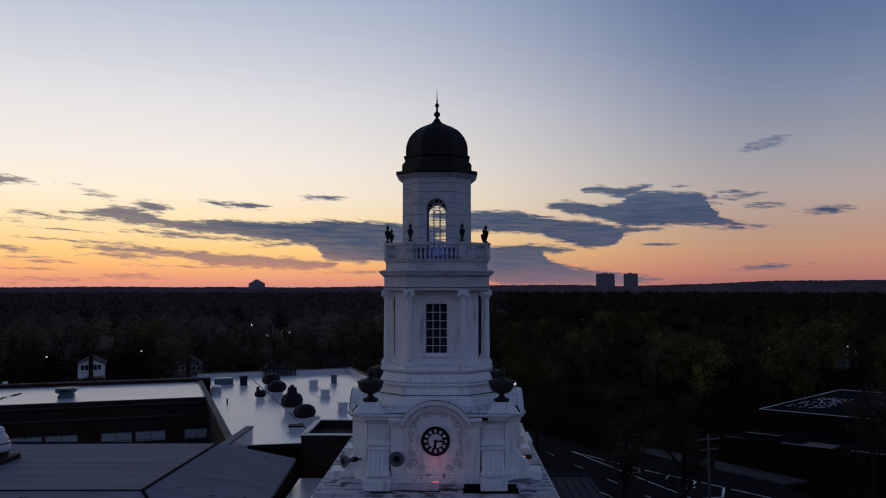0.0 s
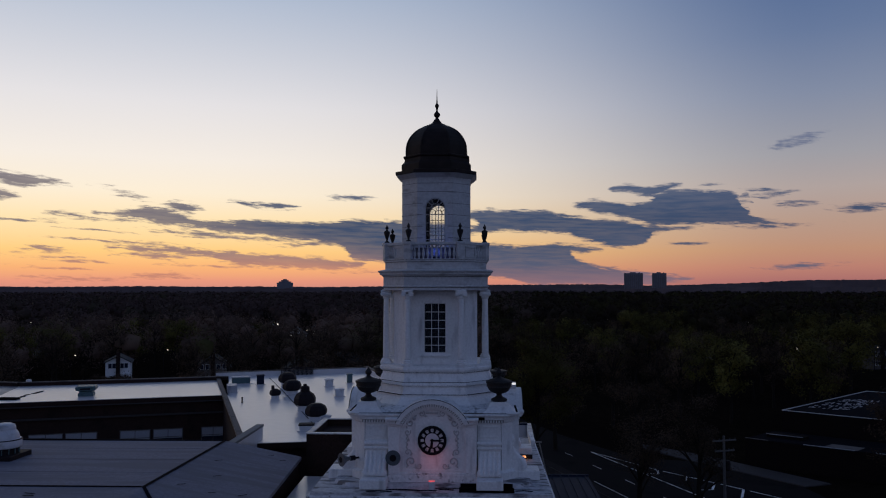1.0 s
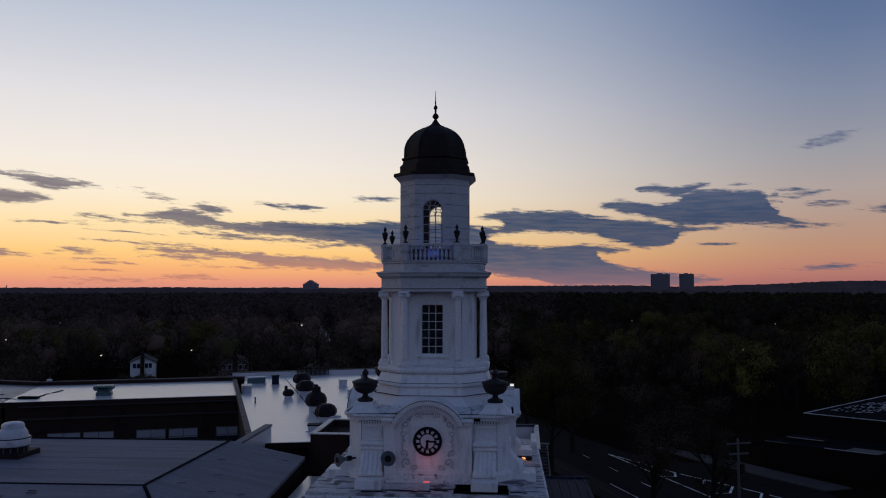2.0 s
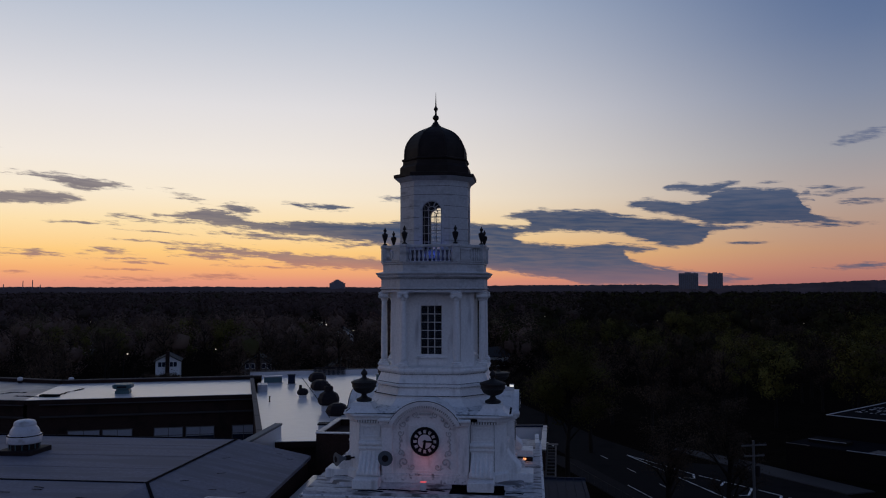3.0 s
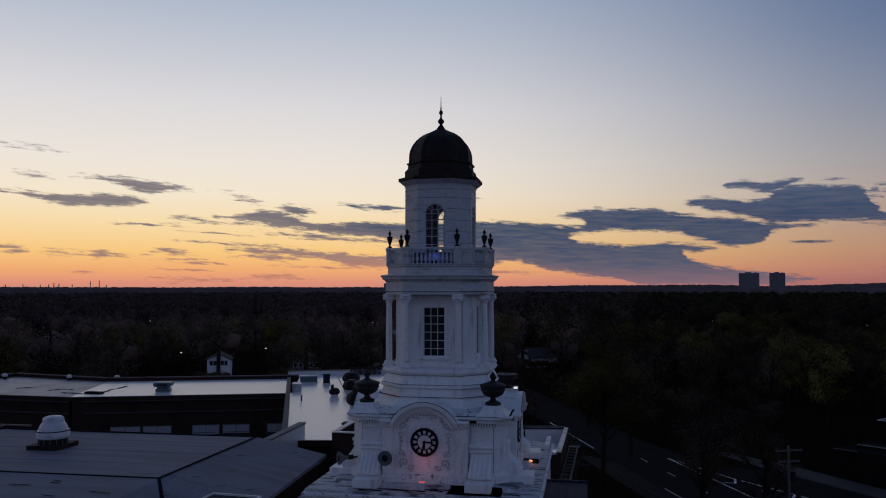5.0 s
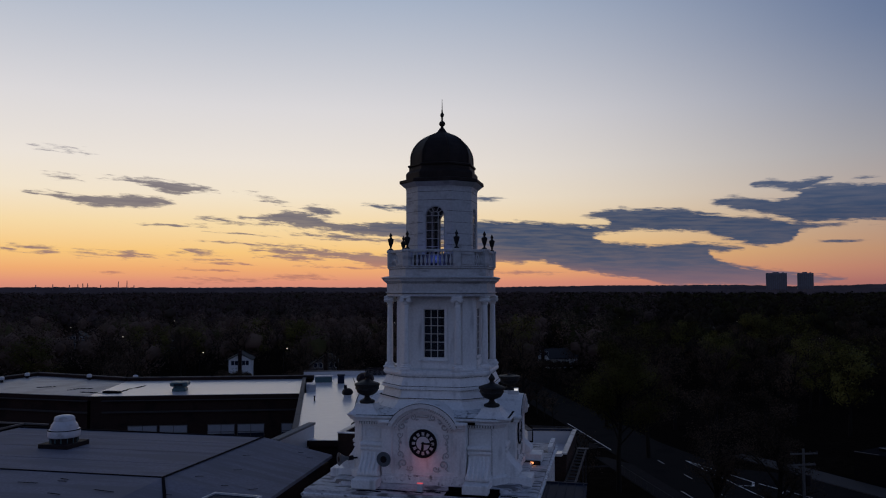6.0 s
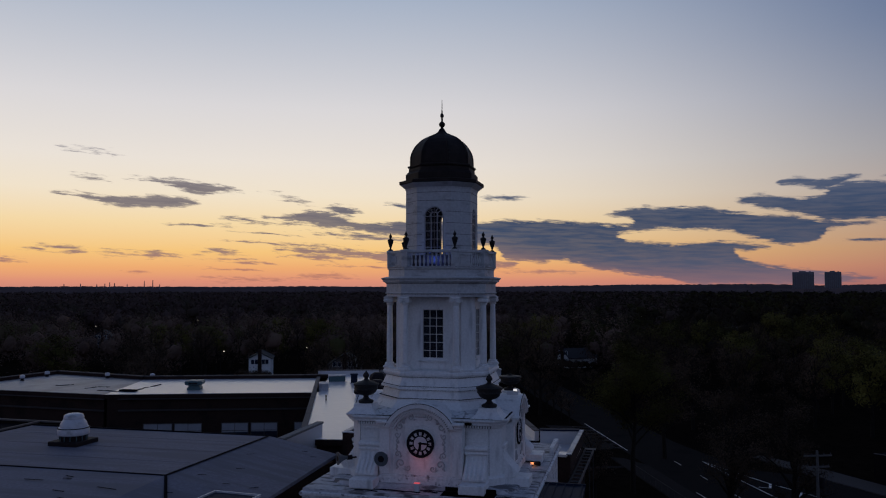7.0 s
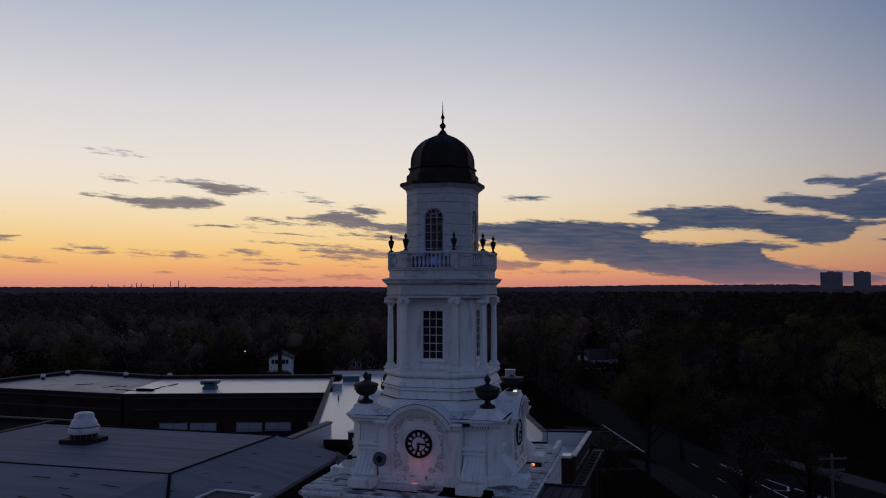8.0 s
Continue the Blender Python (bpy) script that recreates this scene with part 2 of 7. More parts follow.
# ---- materials ----
def material(name, base, rough=0.6, metal=0.0, vary=0.15, scale=6.0, bump=0.1, spec=0.5, dirt=None, dirt_scale=0.7, dirt_cut=(0.5, 0.7),
             island=0.0, random=0.0, streaks=0.0):
    """Principled surface with grain, large stains and bump; colours are linear."""
    m = bpy.data.materials.new(name)
    m.use_nodes = True
    n, l = m.node_tree.nodes, m.node_tree.links
    bsdf = n["Principled BSDF"]
    bsdf.inputs["Roughness"].default_value, bsdf.inputs["Metallic"].default_value = rough, metal
    bsdf.inputs["Specular IOR Level"].default_value = spec
    tc = n.new("ShaderNodeTexCoord")
    geo = n.new("ShaderNodeNewGeometry")
    grain = n.new("ShaderNodeTexNoise")
    grain.inputs["Scale"].default_value, grain.inputs["Detail"].default_value = scale, 6.0
    l.new(geo.outputs["Position"], grain.inputs["Vector"])
    broad = n.new("ShaderNodeTexNoise")
    broad.inputs["Scale"].default_value, broad.inputs["Detail"].default_value = dirt_scale, 5.0
    if streaks:
        mp = n.new("ShaderNodeMapping")
        mp.inputs["Scale"].default_value = streaks if isinstance(streaks, tuple) else (1, 1, streaks)
        l.new(geo.outputs["Position"], mp.inputs["Vector"])
        l.new(mp.outputs[0], broad.inputs["Vector"])
    else:
        l.new(geo.outputs["Position"], broad.inputs["Vector"])
    hsv = n.new("ShaderNodeHueSaturation")
    hsv.inputs["Color"].default_value = (*base, 1)
    val = n.new("ShaderNodeMapRange")
    val.inputs[1].default_value, val.inputs[2].default_value = 0.3, 0.7
    val.inputs[3].default_value, val.inputs[4].default_value = 1 - vary, 1 + vary
    l.new(grain.outputs["Fac"], val.inputs[0])
    value = val.outputs[0]
    for amount, node, slot in ((island, geo, "Random Per Island"), (random, n.new("ShaderNodeObjectInfo"), "Random")):
        if amount:
            r = n.new("ShaderNodeMapRange")
            r.inputs[3].default_value, r.inputs[4].default_value = 1 - amount, 1 + amount
            l.new(node.outputs[slot], r.inputs[0])
            mul = n.new("ShaderNodeMath")
            mul.operation = "MULTIPLY"
            l.new(value, mul.inputs[0])
            l.new(r.outputs[0], mul.inputs[1])
            value = mul.outputs[0]
    l.new(value, hsv.inputs["Value"])
    colour = hsv.outputs[0]
    if dirt:
        cut = n.new("ShaderNodeMapRange")
        cut.interpolation_type = "SMOOTHSTEP"
        cut.inputs[1].default_value, cut.inputs[2].default_value = dirt_cut
        l.new(broad.outputs["Fac"], cut.inputs[0])
        mx = n.new("ShaderNodeMix")
        mx.data_type = "RGBA"
        l.new(cut.outputs[0], mx.inputs[0])
        l.new(colour, mx.inputs[6])
        mx.inputs[7].default_value = (*dirt, 1)
        colour = mx.outputs[2]
    l.new(colour, bsdf.inputs["Base Color"])
    if bump:
        b = n.new("ShaderNodeBump")
        b.inputs["Strength"].default_value, b.inputs["Distance"].default_value = bump, 0.02
        l.new(grain.outputs["Fac"], b.inputs["Height"])
        l.new(b.outputs[0], bsdf.inputs["Normal"])
    return m


def glowing(name, colour, power):
    m = bpy.data.materials.new(name)
    m.use_nodes = True
    b = m.node_tree.nodes["Principled BSDF"]
    b.inputs["Base Color"].default_value = (*colour, 1)
    b.inputs["Emission Color"].default_value = (*colour, 1)
    b.inputs["Emission Strength"].default_value = power
    return m


def glazing(name, tint, ior=1.45, film_amount=0.0):
    """Clear pane with a Fresnel shine and, where set, an uneven bluish diffuse film."""
    m = bpy.data.materials.new(name)
    m.use_nodes = True
    n, l = m.node_tree.nodes, m.node_tree.links
    n.remove(n["Principled BSDF"])
    clear_, shine, mix, fres = n.new("ShaderNodeBsdfTransparent"), n.new("ShaderNodeBsdfGlossy"), n.new("ShaderNodeMixShader"), n.new("ShaderNodeFresnel")
    clear_.inputs[0].default_value = (*tint, 1)
    shine.inputs["Roughness"].default_value = 0.03
    fres.inputs[0].default_value = ior
    under = clear_.outputs[0]
    if film_amount:
        film, soil, cloth = n.new("ShaderNodeMixShader"), n.new("ShaderNodeBsdfDiffuse"), n.new("ShaderNodeTexNoise")
        # Diffuse bluish grey mixed into the pane in uneven amounts.
        soil.inputs[0].default_value = (0.15, 0.165, 0.20, 1)
        cloth.inputs["Scale"].default_value = 2.2
        amount = n.new("ShaderNodeMapRange")
        for i, v in enumerate((0.3, 0.7, film_amount * 0.5, film_amount * 1.4)):
            amount.inputs[i + 1].default_value = v
        l.new(n.new("ShaderNodeNewGeometry").outputs["Position"], cloth.inputs["Vector"])
        l.new(cloth.outputs["Fac"], amount.inputs[0])
        l.new(amount.outputs[0], film.inputs[0])
        l.new(under, film.inputs[1])
        l.new(soil.outputs[0], film.inputs[2])
        under = film.outputs[0]
    l.new(fres.outputs[0], mix.inputs[0])
    l.new(under, mix.inputs[1])
    l.new(shine.outputs[0], mix.inputs[2])
    l.new(mix.outputs[0], n["Material Output"].inputs[0])
    return m


M_WHITE = material("white_paint", (0.80, 0.79, 0.775), 0.55, vary=0.08, scale=9, bump=0.15, dirt=(0.46, 0.45, 0.44), dirt_scale=2.2, dirt_cut=(0.54, 0.80), streaks=0.2)
# Upper stages take a darker grey-white than the stages below.
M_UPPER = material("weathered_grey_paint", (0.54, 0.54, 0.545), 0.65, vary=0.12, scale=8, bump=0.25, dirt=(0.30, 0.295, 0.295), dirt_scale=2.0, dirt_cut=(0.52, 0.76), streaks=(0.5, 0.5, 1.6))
M_WORN = material("weathered_white_paint", (0.72, 0.71, 0.70), 0.7, vary=0.16, scale=6, bump=0.35, dirt=(0.22, 0.215, 0.215), dirt_scale=3.6, dirt_cut=(0.53, 0.68))
M_DECK = material("peeling_deck_paint", (0.50, 0.49, 0.50), 0.8, vary=0.25, scale=5, bump=0.4, dirt=(0.13, 0.125, 0.13), dirt_scale=2.4, dirt_cut=(0.49, 0.62), streaks=(0.35, 1.2, 1.0))
M_DOME = material("dark_copper", (0.019, 0.012, 0.010), 0.65, vary=0.3, scale=3, bump=0.1, spec=0.2, dirt=(0.030, 0.021, 0.017), dirt_scale=0.9)
M_IRON = material("dark_bronze", (0.018, 0.016, 0.016), 0.65, vary=0.3, scale=14, bump=0.2, spec=0.3, dirt=(0.032, 0.022, 0.016), dirt_scale=2.0, dirt_cut=(0.5, 0.7))
M_BLACK = material("black_paint", (0.008, 0.008, 0.011), 0.7, vary=0.2, scale=10, bump=0.05, spec=0.2)
M_DIAL = material("white_dial", (0.62, 0.62, 0.64), 0.5, vary=0.04, scale=12, bump=0.03)
M_MUNTIN = material("window_bar_paint", (0.66, 0.63, 0.60), 0.5, vary=0.08, scale=20, bump=0.05)
M_GLASS = glazing("window_glass", (0.92, 0.93, 0.95), 1.3)
M_PANE = glazing("dim_window_glass", (0.30, 0.33, 0.38), 1.6, 0.16)
# Near-black without shine: the darkness of unlit rooms is put into the colour.
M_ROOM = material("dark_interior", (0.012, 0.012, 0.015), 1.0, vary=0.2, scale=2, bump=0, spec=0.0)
M_ROOF = material("white_roof_membrane", (0.60, 0.58, 0.58), 0.30, vary=0.05, scale=1.2, bump=0.05, spec=0.7, dirt=(0.58, 0.56, 0.57), dirt_scale=0.22, dirt_cut=(0.45, 0.75))
M_GREY = material("grey_roof_membrane", (0.182, 0.180, 0.220), 0.8, vary=0.14, scale=5.5, bump=0.3, spec=0.2, dirt=(0.150, 0.148, 0.178), dirt_scale=1.3, dirt_cut=(0.42, 0.62), streaks=(0.12, 1.0, 1.0))
M_SEAM = material("roof_seam_tar", (0.007, 0.007, 0.010), 0.95, vary=0.2, scale=6, bump=0.1, spec=0.02)
M_BRICK = material("dark_red_brick", (0.034, 0.019, 0.016), 0.9, vary=0.25, scale=9, bump=0.3, spec=0.15, dirt=(0.018, 0.012, 0.011), dirt_scale=0.5)
M_STONE = material("limestone_trim", (0.14, 0.12, 0.11), 0.85, vary=0.12, scale=7, bump=0.2, spec=0.2, dirt=(0.07, 0.06, 0.058), dirt_scale=0.9)
M_COPING = material("metal_coping", (0.40, 0.40, 0.42), 0.45, vary=0.08, scale=5, bump=0.05, dirt=(0.22, 0.22, 0.24), dirt_scale=0.8)
M_BLIND = material("window_blind", (0.36, 0.36, 0.385), 0.7, vary=0.06, scale=4, bump=0.02)
M_GALV = material("galvanised_sheet", (0.42, 0.43, 0.45), 0.5, metal=0.2, vary=0.1, scale=7, bump=0.05)
M_TEAL = material("grey_green_metal", (0.065, 0.125, 0.135), 0.5, metal=0.2, vary=0.12, scale=6, bump=0.05)
M_HORN = material("faded_grey_horn_paint", (0.085, 0.10, 0.115), 0.55, vary=0.15, scale=9, bump=0.05)
M_DARKCAP = material("dark_vent_metal", (0.012, 0.008, 0.010), 0.7, vary=0.2, scale=6, bump=0.08, spec=0.2)
M_VENTWHITE = material("white_vent_paint", (0.58, 0.58, 0.6), 0.45, vary=0.06, scale=5, bump=0.04, dirt=(0.36, 0.35, 0.34), dirt_scale=1.8, dirt_cut=(0.55, 0.75))
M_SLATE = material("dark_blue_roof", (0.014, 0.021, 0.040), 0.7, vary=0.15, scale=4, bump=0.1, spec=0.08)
M_GROUND = material("spring_grass_and_soil", (0.014, 0.010, 0.007), 1.0, vary=0.3, scale=0.8, bump=0.2, spec=0.0, dirt=(0.011, 0.008, 0.006), dirt_scale=0.04, dirt_cut=(0.45, 0.6))
M_ASPHALT = material("asphalt", (0.016, 0.014, 0.014), 0.95, vary=0.2, scale=8, bump=0.15, spec=0.02, dirt=(0.011, 0.010, 0.011), dirt_scale=0.3)
M_PATH = material("old_concrete_paving", (0.026, 0.022, 0.022), 0.95, vary=0.2, scale=4, bump=0.2, spec=0.03, dirt=(0.020, 0.018, 0.018), dirt_scale=0.5)
M_KERB = material("concrete_kerb", (0.056, 0.049, 0.048), 0.9, vary=0.15, scale=5, bump=0.2, spec=0.2)
M_LINE = material("road_paint", (0.80, 0.78, 0.75), 0.6, vary=0.2, scale=7, bump=0.05, dirt=(0.10, 0.10, 0.10), dirt_scale=1.2, dirt_cut=(0.6, 0.68))
M_BARK = material("bark", (0.022, 0.017, 0.014), 0.95, vary=0.3, scale=9, bump=0.4, spec=0.1)
M_LEAF = material("young_leaves", (0.098, 0.084, 0.022), 0.8, vary=0.45, scale=0.2, bump=0, spec=0.03, island=0.12, random=0.35)
M_LEAF_DARK = material("budding_twigs_and_leaves", (0.074, 0.048, 0.032), 0.9, vary=0.4, scale=0.3, bump=0, spec=0.05, island=0.25, random=0.4)
# Western bare crowns are paler: the sunward haze glow is put into their colour.
M_WOODS = material("bare_tree_crowns", (0.138, 0.089, 0.068), 0.95, vary=0.4, scale=0.06, bump=0, spec=0.02, island=0.1, dirt=(0.085, 0.074, 0.030), dirt_scale=0.03, dirt_cut=(0.55, 0.66))
M_BARE = material("bare_far_woods", (0.074, 0.049, 0.044), 0.95, vary=0.35, scale=0.04, bump=0, spec=0.02, island=0.12, dirt=(0.055, 0.045, 0.030), dirt_scale=0.015, dirt_cut=(0.5, 0.66))
# Eastern leafing crowns are darkened in colour, away from the sunward glow.
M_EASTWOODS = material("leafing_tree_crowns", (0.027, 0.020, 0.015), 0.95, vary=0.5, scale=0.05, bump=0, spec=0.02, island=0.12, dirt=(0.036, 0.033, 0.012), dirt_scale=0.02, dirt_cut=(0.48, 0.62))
# Paler than the woods: distance haze is put into the base colour.
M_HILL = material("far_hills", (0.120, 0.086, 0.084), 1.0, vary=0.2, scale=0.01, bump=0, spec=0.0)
M_SIDING = material("white_clapboard", (0.78, 0.77, 0.76), 0.7, vary=0.05, scale=3, bump=0.05)
M_SHINGLE = material("dark_shingles", (0.022, 0.021, 0.022), 0.9, vary=0.25, scale=5, bump=0.2, random=0.3)
# Lightened for distance: haze is put into this base colour.
M_TOWERBLOCK = material("distant_concrete", (0.19, 0.19, 0.215), 0.9, vary=0.1, scale=0.1, bump=0, spec=0.1)
M_WOODPOLE = material("weathered_pole_wood", (0.1, 0.092, 0.088), 0.9, vary=0.25, scale=12, bump=0.3)
M_RED = glowing("red_lamp_glass", (1.0, 0.14, 0.15), 0.5)
M_BLUE = glowing("blue_lamp_glass", (0.05, 0.13, 0.8), 0.5)
M_AMBER = glowing("amber_lamp_glass", (1.0, 0.38, 0.16), 1.0)
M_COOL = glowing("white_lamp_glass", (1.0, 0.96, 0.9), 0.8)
M_WARMWIN = glowing("lit_window", (1.0, 0.86, 0.7), 1.2)
M_STAINED = material("stained_roof_membrane", (0.30, 0.28, 0.29), 0.5, vary=0.12, scale=1.6, bump=0.08, dirt=(0.20, 0.185, 0.19), dirt_scale=0.35, dirt_cut=(0.42, 0.66))
M_LAMP = glowing("far_lamp_glass", (1.0, 0.86, 0.66), 0.9)
# Grimy grey, also used where the colour stands for shade in recesses.
M_GRIME_SHADE = material("grimy_grey_paint", (0.20, 0.195, 0.19), 0.8, vary=0.2, scale=9, bump=0.2, spec=0.2)
# Copy of the brick, darkened in colour for the shade of nearby trees.
M_DARKBRICK = material("blackened_brick", (0.014, 0.010, 0.009), 0.95, vary=0.25, scale=9, bump=0.3, spec=0.05)
# Greyer than the walls: the relief's shading is put into the colour.
M_CARVED = material("carved_painted_wood", (0.50, 0.49, 0.485), 0.7, vary=0.15, scale=12, bump=0.2, spec=0.3)
M_VOID = material("unlit_void", (0.003, 0.003, 0.003), 1.0, vary=0.2, bump=0, spec=0.0)


# ---- mesh helpers ----
def box(bm, x0, x1, y0, y1, z0, z1, bevel=0.0):
    vs = [bm.verts.new(p) for p in ((x0, y0, z0), (x1, y0, z0), (x1, y1, z0), (x0, y1, z0), (x0, y0, z1), (x1, y0, z1), (x1, y1, z1), (x0, y1, z1))]
    fs = [bm.faces.new([vs[i] for i in q]) for q in ((0, 3, 2, 1), (4, 5, 6, 7), (0, 1, 5, 4), (1, 2, 6, 5), (2, 3, 7, 6), (3, 0, 4, 7))]
    if bevel:
        bmesh.ops.bevel(bm, geom=list({e for f in fs for e in f.edges}), offset=bevel, segments=1, affect="EDGES")
    return bm


def new_box(x0, x1, y0, y1, z0, z1, bevel=0.0):
    return box(bmesh.new(), x0, x1, y0, y1, z0, z1, bevel)


def loft(bm, rings, cap=True):
    """Skin over rings of equal length, bottom to top, each listed anticlockwise from above."""
    rows = [[bm.verts.new(p) for p in r] for r in rings]
    k = len(rows[0])
    for a, b in zip(rows, rows[1:]):
        for i in range(k):
            bm.faces.new((a[i], a[(i + 1) % k], b[(i + 1) % k], b[i]))
    if cap:
        bm.faces.new(rows[0][::-1])
        bm.faces.new(rows[-1])
    return bm


def octa(h, a, z):
    """A square of half width h whose corners are cut so that each side keeps half width a."""
    return [(-a, -h, z), (a, -h, z), (h, -a, z), (h, a, z), (a, h, z), (-a, h, z), (-h, a, z), (-h, -a, z)]


def new_octa(rows):
    return loft(bmesh.new(), [octa(*r) for r in rows])


def lathe(bm, profile, n=16, cx=0.0, cy=0.0):
    rings = [[(cx + r * math.cos(2 * math.pi * i / n), cy + r * math.sin(2 * math.pi * i / n), z) for i in range(n)] for r, z in profile]
    return loft(bm, rings)


def new_lathe(profile, n=16, cx=0.0, cy=0.0):
    return lathe(bmesh.new(), profile, n, cx, cy)


def slab(bm, pts, z0, z1):
    """An upright prism over a plan polygon listed anticlockwise."""
    return loft(bm, [[(x, y, z0) for x, y in pts], [(x, y, z1) for x, y in pts]])


def plate(bm, pts, y0, y1):
    """A prism over a polygon in x and z, anticlockwise as seen from -y, from y0 (front) to y1 (back)."""
    return loft(bm, [[(x, y1, z) for x, z in pts][::-1], [(x, y0, z) for x, z in pts][::-1]])


def part(name, bm, mat, parent=None, label="", at=(0, 0, 0), rz=0.0, smooth=False):
    if isinstance(bm, bpy.types.Mesh):
        me = bm
    else:
        bmesh.ops.recalc_face_normals(bm, faces=bm.faces)
        me = bpy.data.meshes.new(name)
        bm.to_mesh(me)
        bm.free()
        me.materials.append(mat)
        if smooth:
            me.polygons.foreach_set("use_smooth", [True] * len(me.polygons))
    ob = new(name, me)
    ob.parent = parent
    ob.matrix_basis = pose(*at, 0, 0, rz)
    if label:
        ob["label"] = label
    return ob


def thing(name, at, label, category, group="", rz=0.0, kind=""):
    ob = new(name)
    ob.matrix_basis = pose(*at, 0, 0, rz)
    return tagged(ob, label, category, group, kind)


def structure(name, bm, mat, label, category, at=(0, 0, 0), rz=0.0):
    return tagged(part(name, bm, mat, None, "", at, rz), label, category, "", "structure")


def smoothed(profile, steps=5):
    """Rounds a lathe profile with a running curve."""
    out = []
    for i in range(len(profile) - 1):
        p0, p1, p2, p3 = profile[max(i - 1, 0)], profile[i], profile[i + 1], profile[min(i + 2, len(profile) - 1)]
        for s in range(steps):
            t = s / steps
            out.append(tuple(max(0.001, 0.5 * (2 * b + (c - a) * t + (2 * a - 5 * b + 4 * c - d) * t * t + (3 * b - a - 3 * c + d) * t ** 3)) if k == 0
                             else 0.5 * (2 * b + (c - a) * t + (2 * a - 5 * b + 4 * c - d) * t * t + (3 * b - a - 3 * c + d) * t ** 3)
                             for k, (a, b, c, d) in enumerate(zip(p0, p1, p2, p3))))
    return out + [profile[-1]]

GROUND = -2.0

# ---- ground and distance ----
gb = bmesh.new()
loft(gb, [[(6000 * math.cos(a * math.pi / 24), 6000 * math.sin(a * math.pi / 24), z) for a in range(48)] for z in (GROUND - 2, GROUND)])
ground = structure("ground", gb, M_GROUND, "dark grass and bare soil of a wooded suburb at dusk", "ground")


def hill_band(name, dist, base, seed, amp, rise=0.0, az0=-62, az1=62, n=700):
    rnd = random.Random(seed)
    ph = [(rnd.uniform(0, 6.28), rnd.uniform(0.6, 1.4)) for _ in range(7)]
    bm = bmesh.new()
    rows = [[], [], []]
    for i in range(n + 1):
        az = radians(az0 + (az1 - az0) * i / n)
        h = base + rise * max(0.0, min(1.0, (math.degrees(az) - 12) / 10)) + amp * sum(math.sin(az * f * k * 5.0 + p) / f for f, (p, k) in enumerate(ph, 1)) * 0.5 + rnd.uniform(-1.6, 1.6)
        for row, (d, z) in zip(rows, ((dist, GROUND), (dist + 150, h), (dist + 500, GROUND))):
            row.append(bm.verts.new((d * math.sin(az), d * math.cos(az), z)))
    for a, b in zip(rows, rows[1:]):
        for i in range(n):
            bm.faces.new((a[i], a[i + 1], b[i + 1], b[i]))
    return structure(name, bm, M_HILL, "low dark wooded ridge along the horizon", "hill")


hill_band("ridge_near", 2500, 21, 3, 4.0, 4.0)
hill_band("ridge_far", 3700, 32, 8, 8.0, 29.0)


# ---- road, pavements and parking ----
ROAD_RZ = 20.0          # the road runs along local y, turned from north towards west
ROAD_O = (21.9, 108.7)
road_at = (ROAD_O[0], ROAD_O[1], GROUND)
structure("road", slab(bmesh.new(), [(-5.5, -110), (9.0, -110), (9.0, 0), (5.5, 30), (5.5, 260), (-5.5, 260)], -0.3, 0.03), M_ASPHALT,
          "dark asphalt street with worn white markings", "road", road_at, ROAD_RZ)
structure("pavement_west", slab(bmesh.new(), [(-9.4, -110), (-5.5, -110), (-5.5, 14), (-7.6, 19), (-9.4, 20)], -0.3, 0.16), M_PATH,
          "grey concrete pavement with a raised kerb", "pavement", road_at, ROAD_RZ)
structure("verge", slab(bmesh.new(), [(2.6, 128.5), (6.4, 130.6), (6.9, 132.6), (5.6, 135.2), (-1.8, 150.0), (-6.5, 150.0)], GROUND - 0.3, GROUND + 0.14), M_PATH,
          "pale rounded kerbed verge beside a crossing", "verge")
structure("garden_path", slab(bmesh.new(), [(1.9, 115.4), (9.6, 118.4), (9.3, 119.3), (1.6, 116.3)], GROUND - 0.3, GROUND + 0.1), M_PATH,
          "narrow pale path along a dark lawn", "path")
structure("car_park", slab(bmesh.new(), [(32.6, 90.0), (46.0, 90.0), (44.5, 104.0), (33.5, 119.0), (26.0, 121.0)], GROUND - 0.3, GROUND + 0.034), M_ASPHALT,
          "asphalt forecourt widening beside the street", "car park")
structure("pavement_east", slab(bmesh.new(), [(44.6, 104.2), (48.6, 105.8), (37.0, 122.5), (29.0, 131.0), (27.6, 129.4), (33.6, 119.2)], GROUND - 0.3, GROUND + 0.16), M_KERB,
          "pale concrete pavement beside a forecourt", "pavement")
lines = thing("road_marking", (0, 0, GROUND + 0.05), "worn white painted lines on dark asphalt", "road marking", kind="structure")


def painted(name, p, q, w, mat=M_LINE):
    """A painted stripe on the road from p to q."""
    a, b = Vector(p), Vector(q)
    n = Vector((-(b - a).y, (b - a).x)).normalized() * w / 2
    return part(name, slab(bmesh.new(), [tuple(a - n), tuple(b - n), tuple(b + n), tuple(a + n)], 0, 0.012), mat, lines)


def on_road(x, y):
    c, s = math.cos(radians(ROAD_RZ)), math.sin(radians(ROAD_RZ))
    return (ROAD_O[0] + x * c - y * s, ROAD_O[1] + x * s + y * c)


for k in range(5):
    painted("dash", on_road(-0.5, -22 + 9 * k), on_road(-0.5, -19.5 + 9 * k), 0.09)
painted("edge_line", on_road(-4.87, -30), on_road(-4.87, -1), 0.1)
painted("centre_line", (19.9, 124.8), (33.0, 90.5), 0.15)
painted("gore_line", (19.9, 124.8), (27.6, 113.0), 0.15)
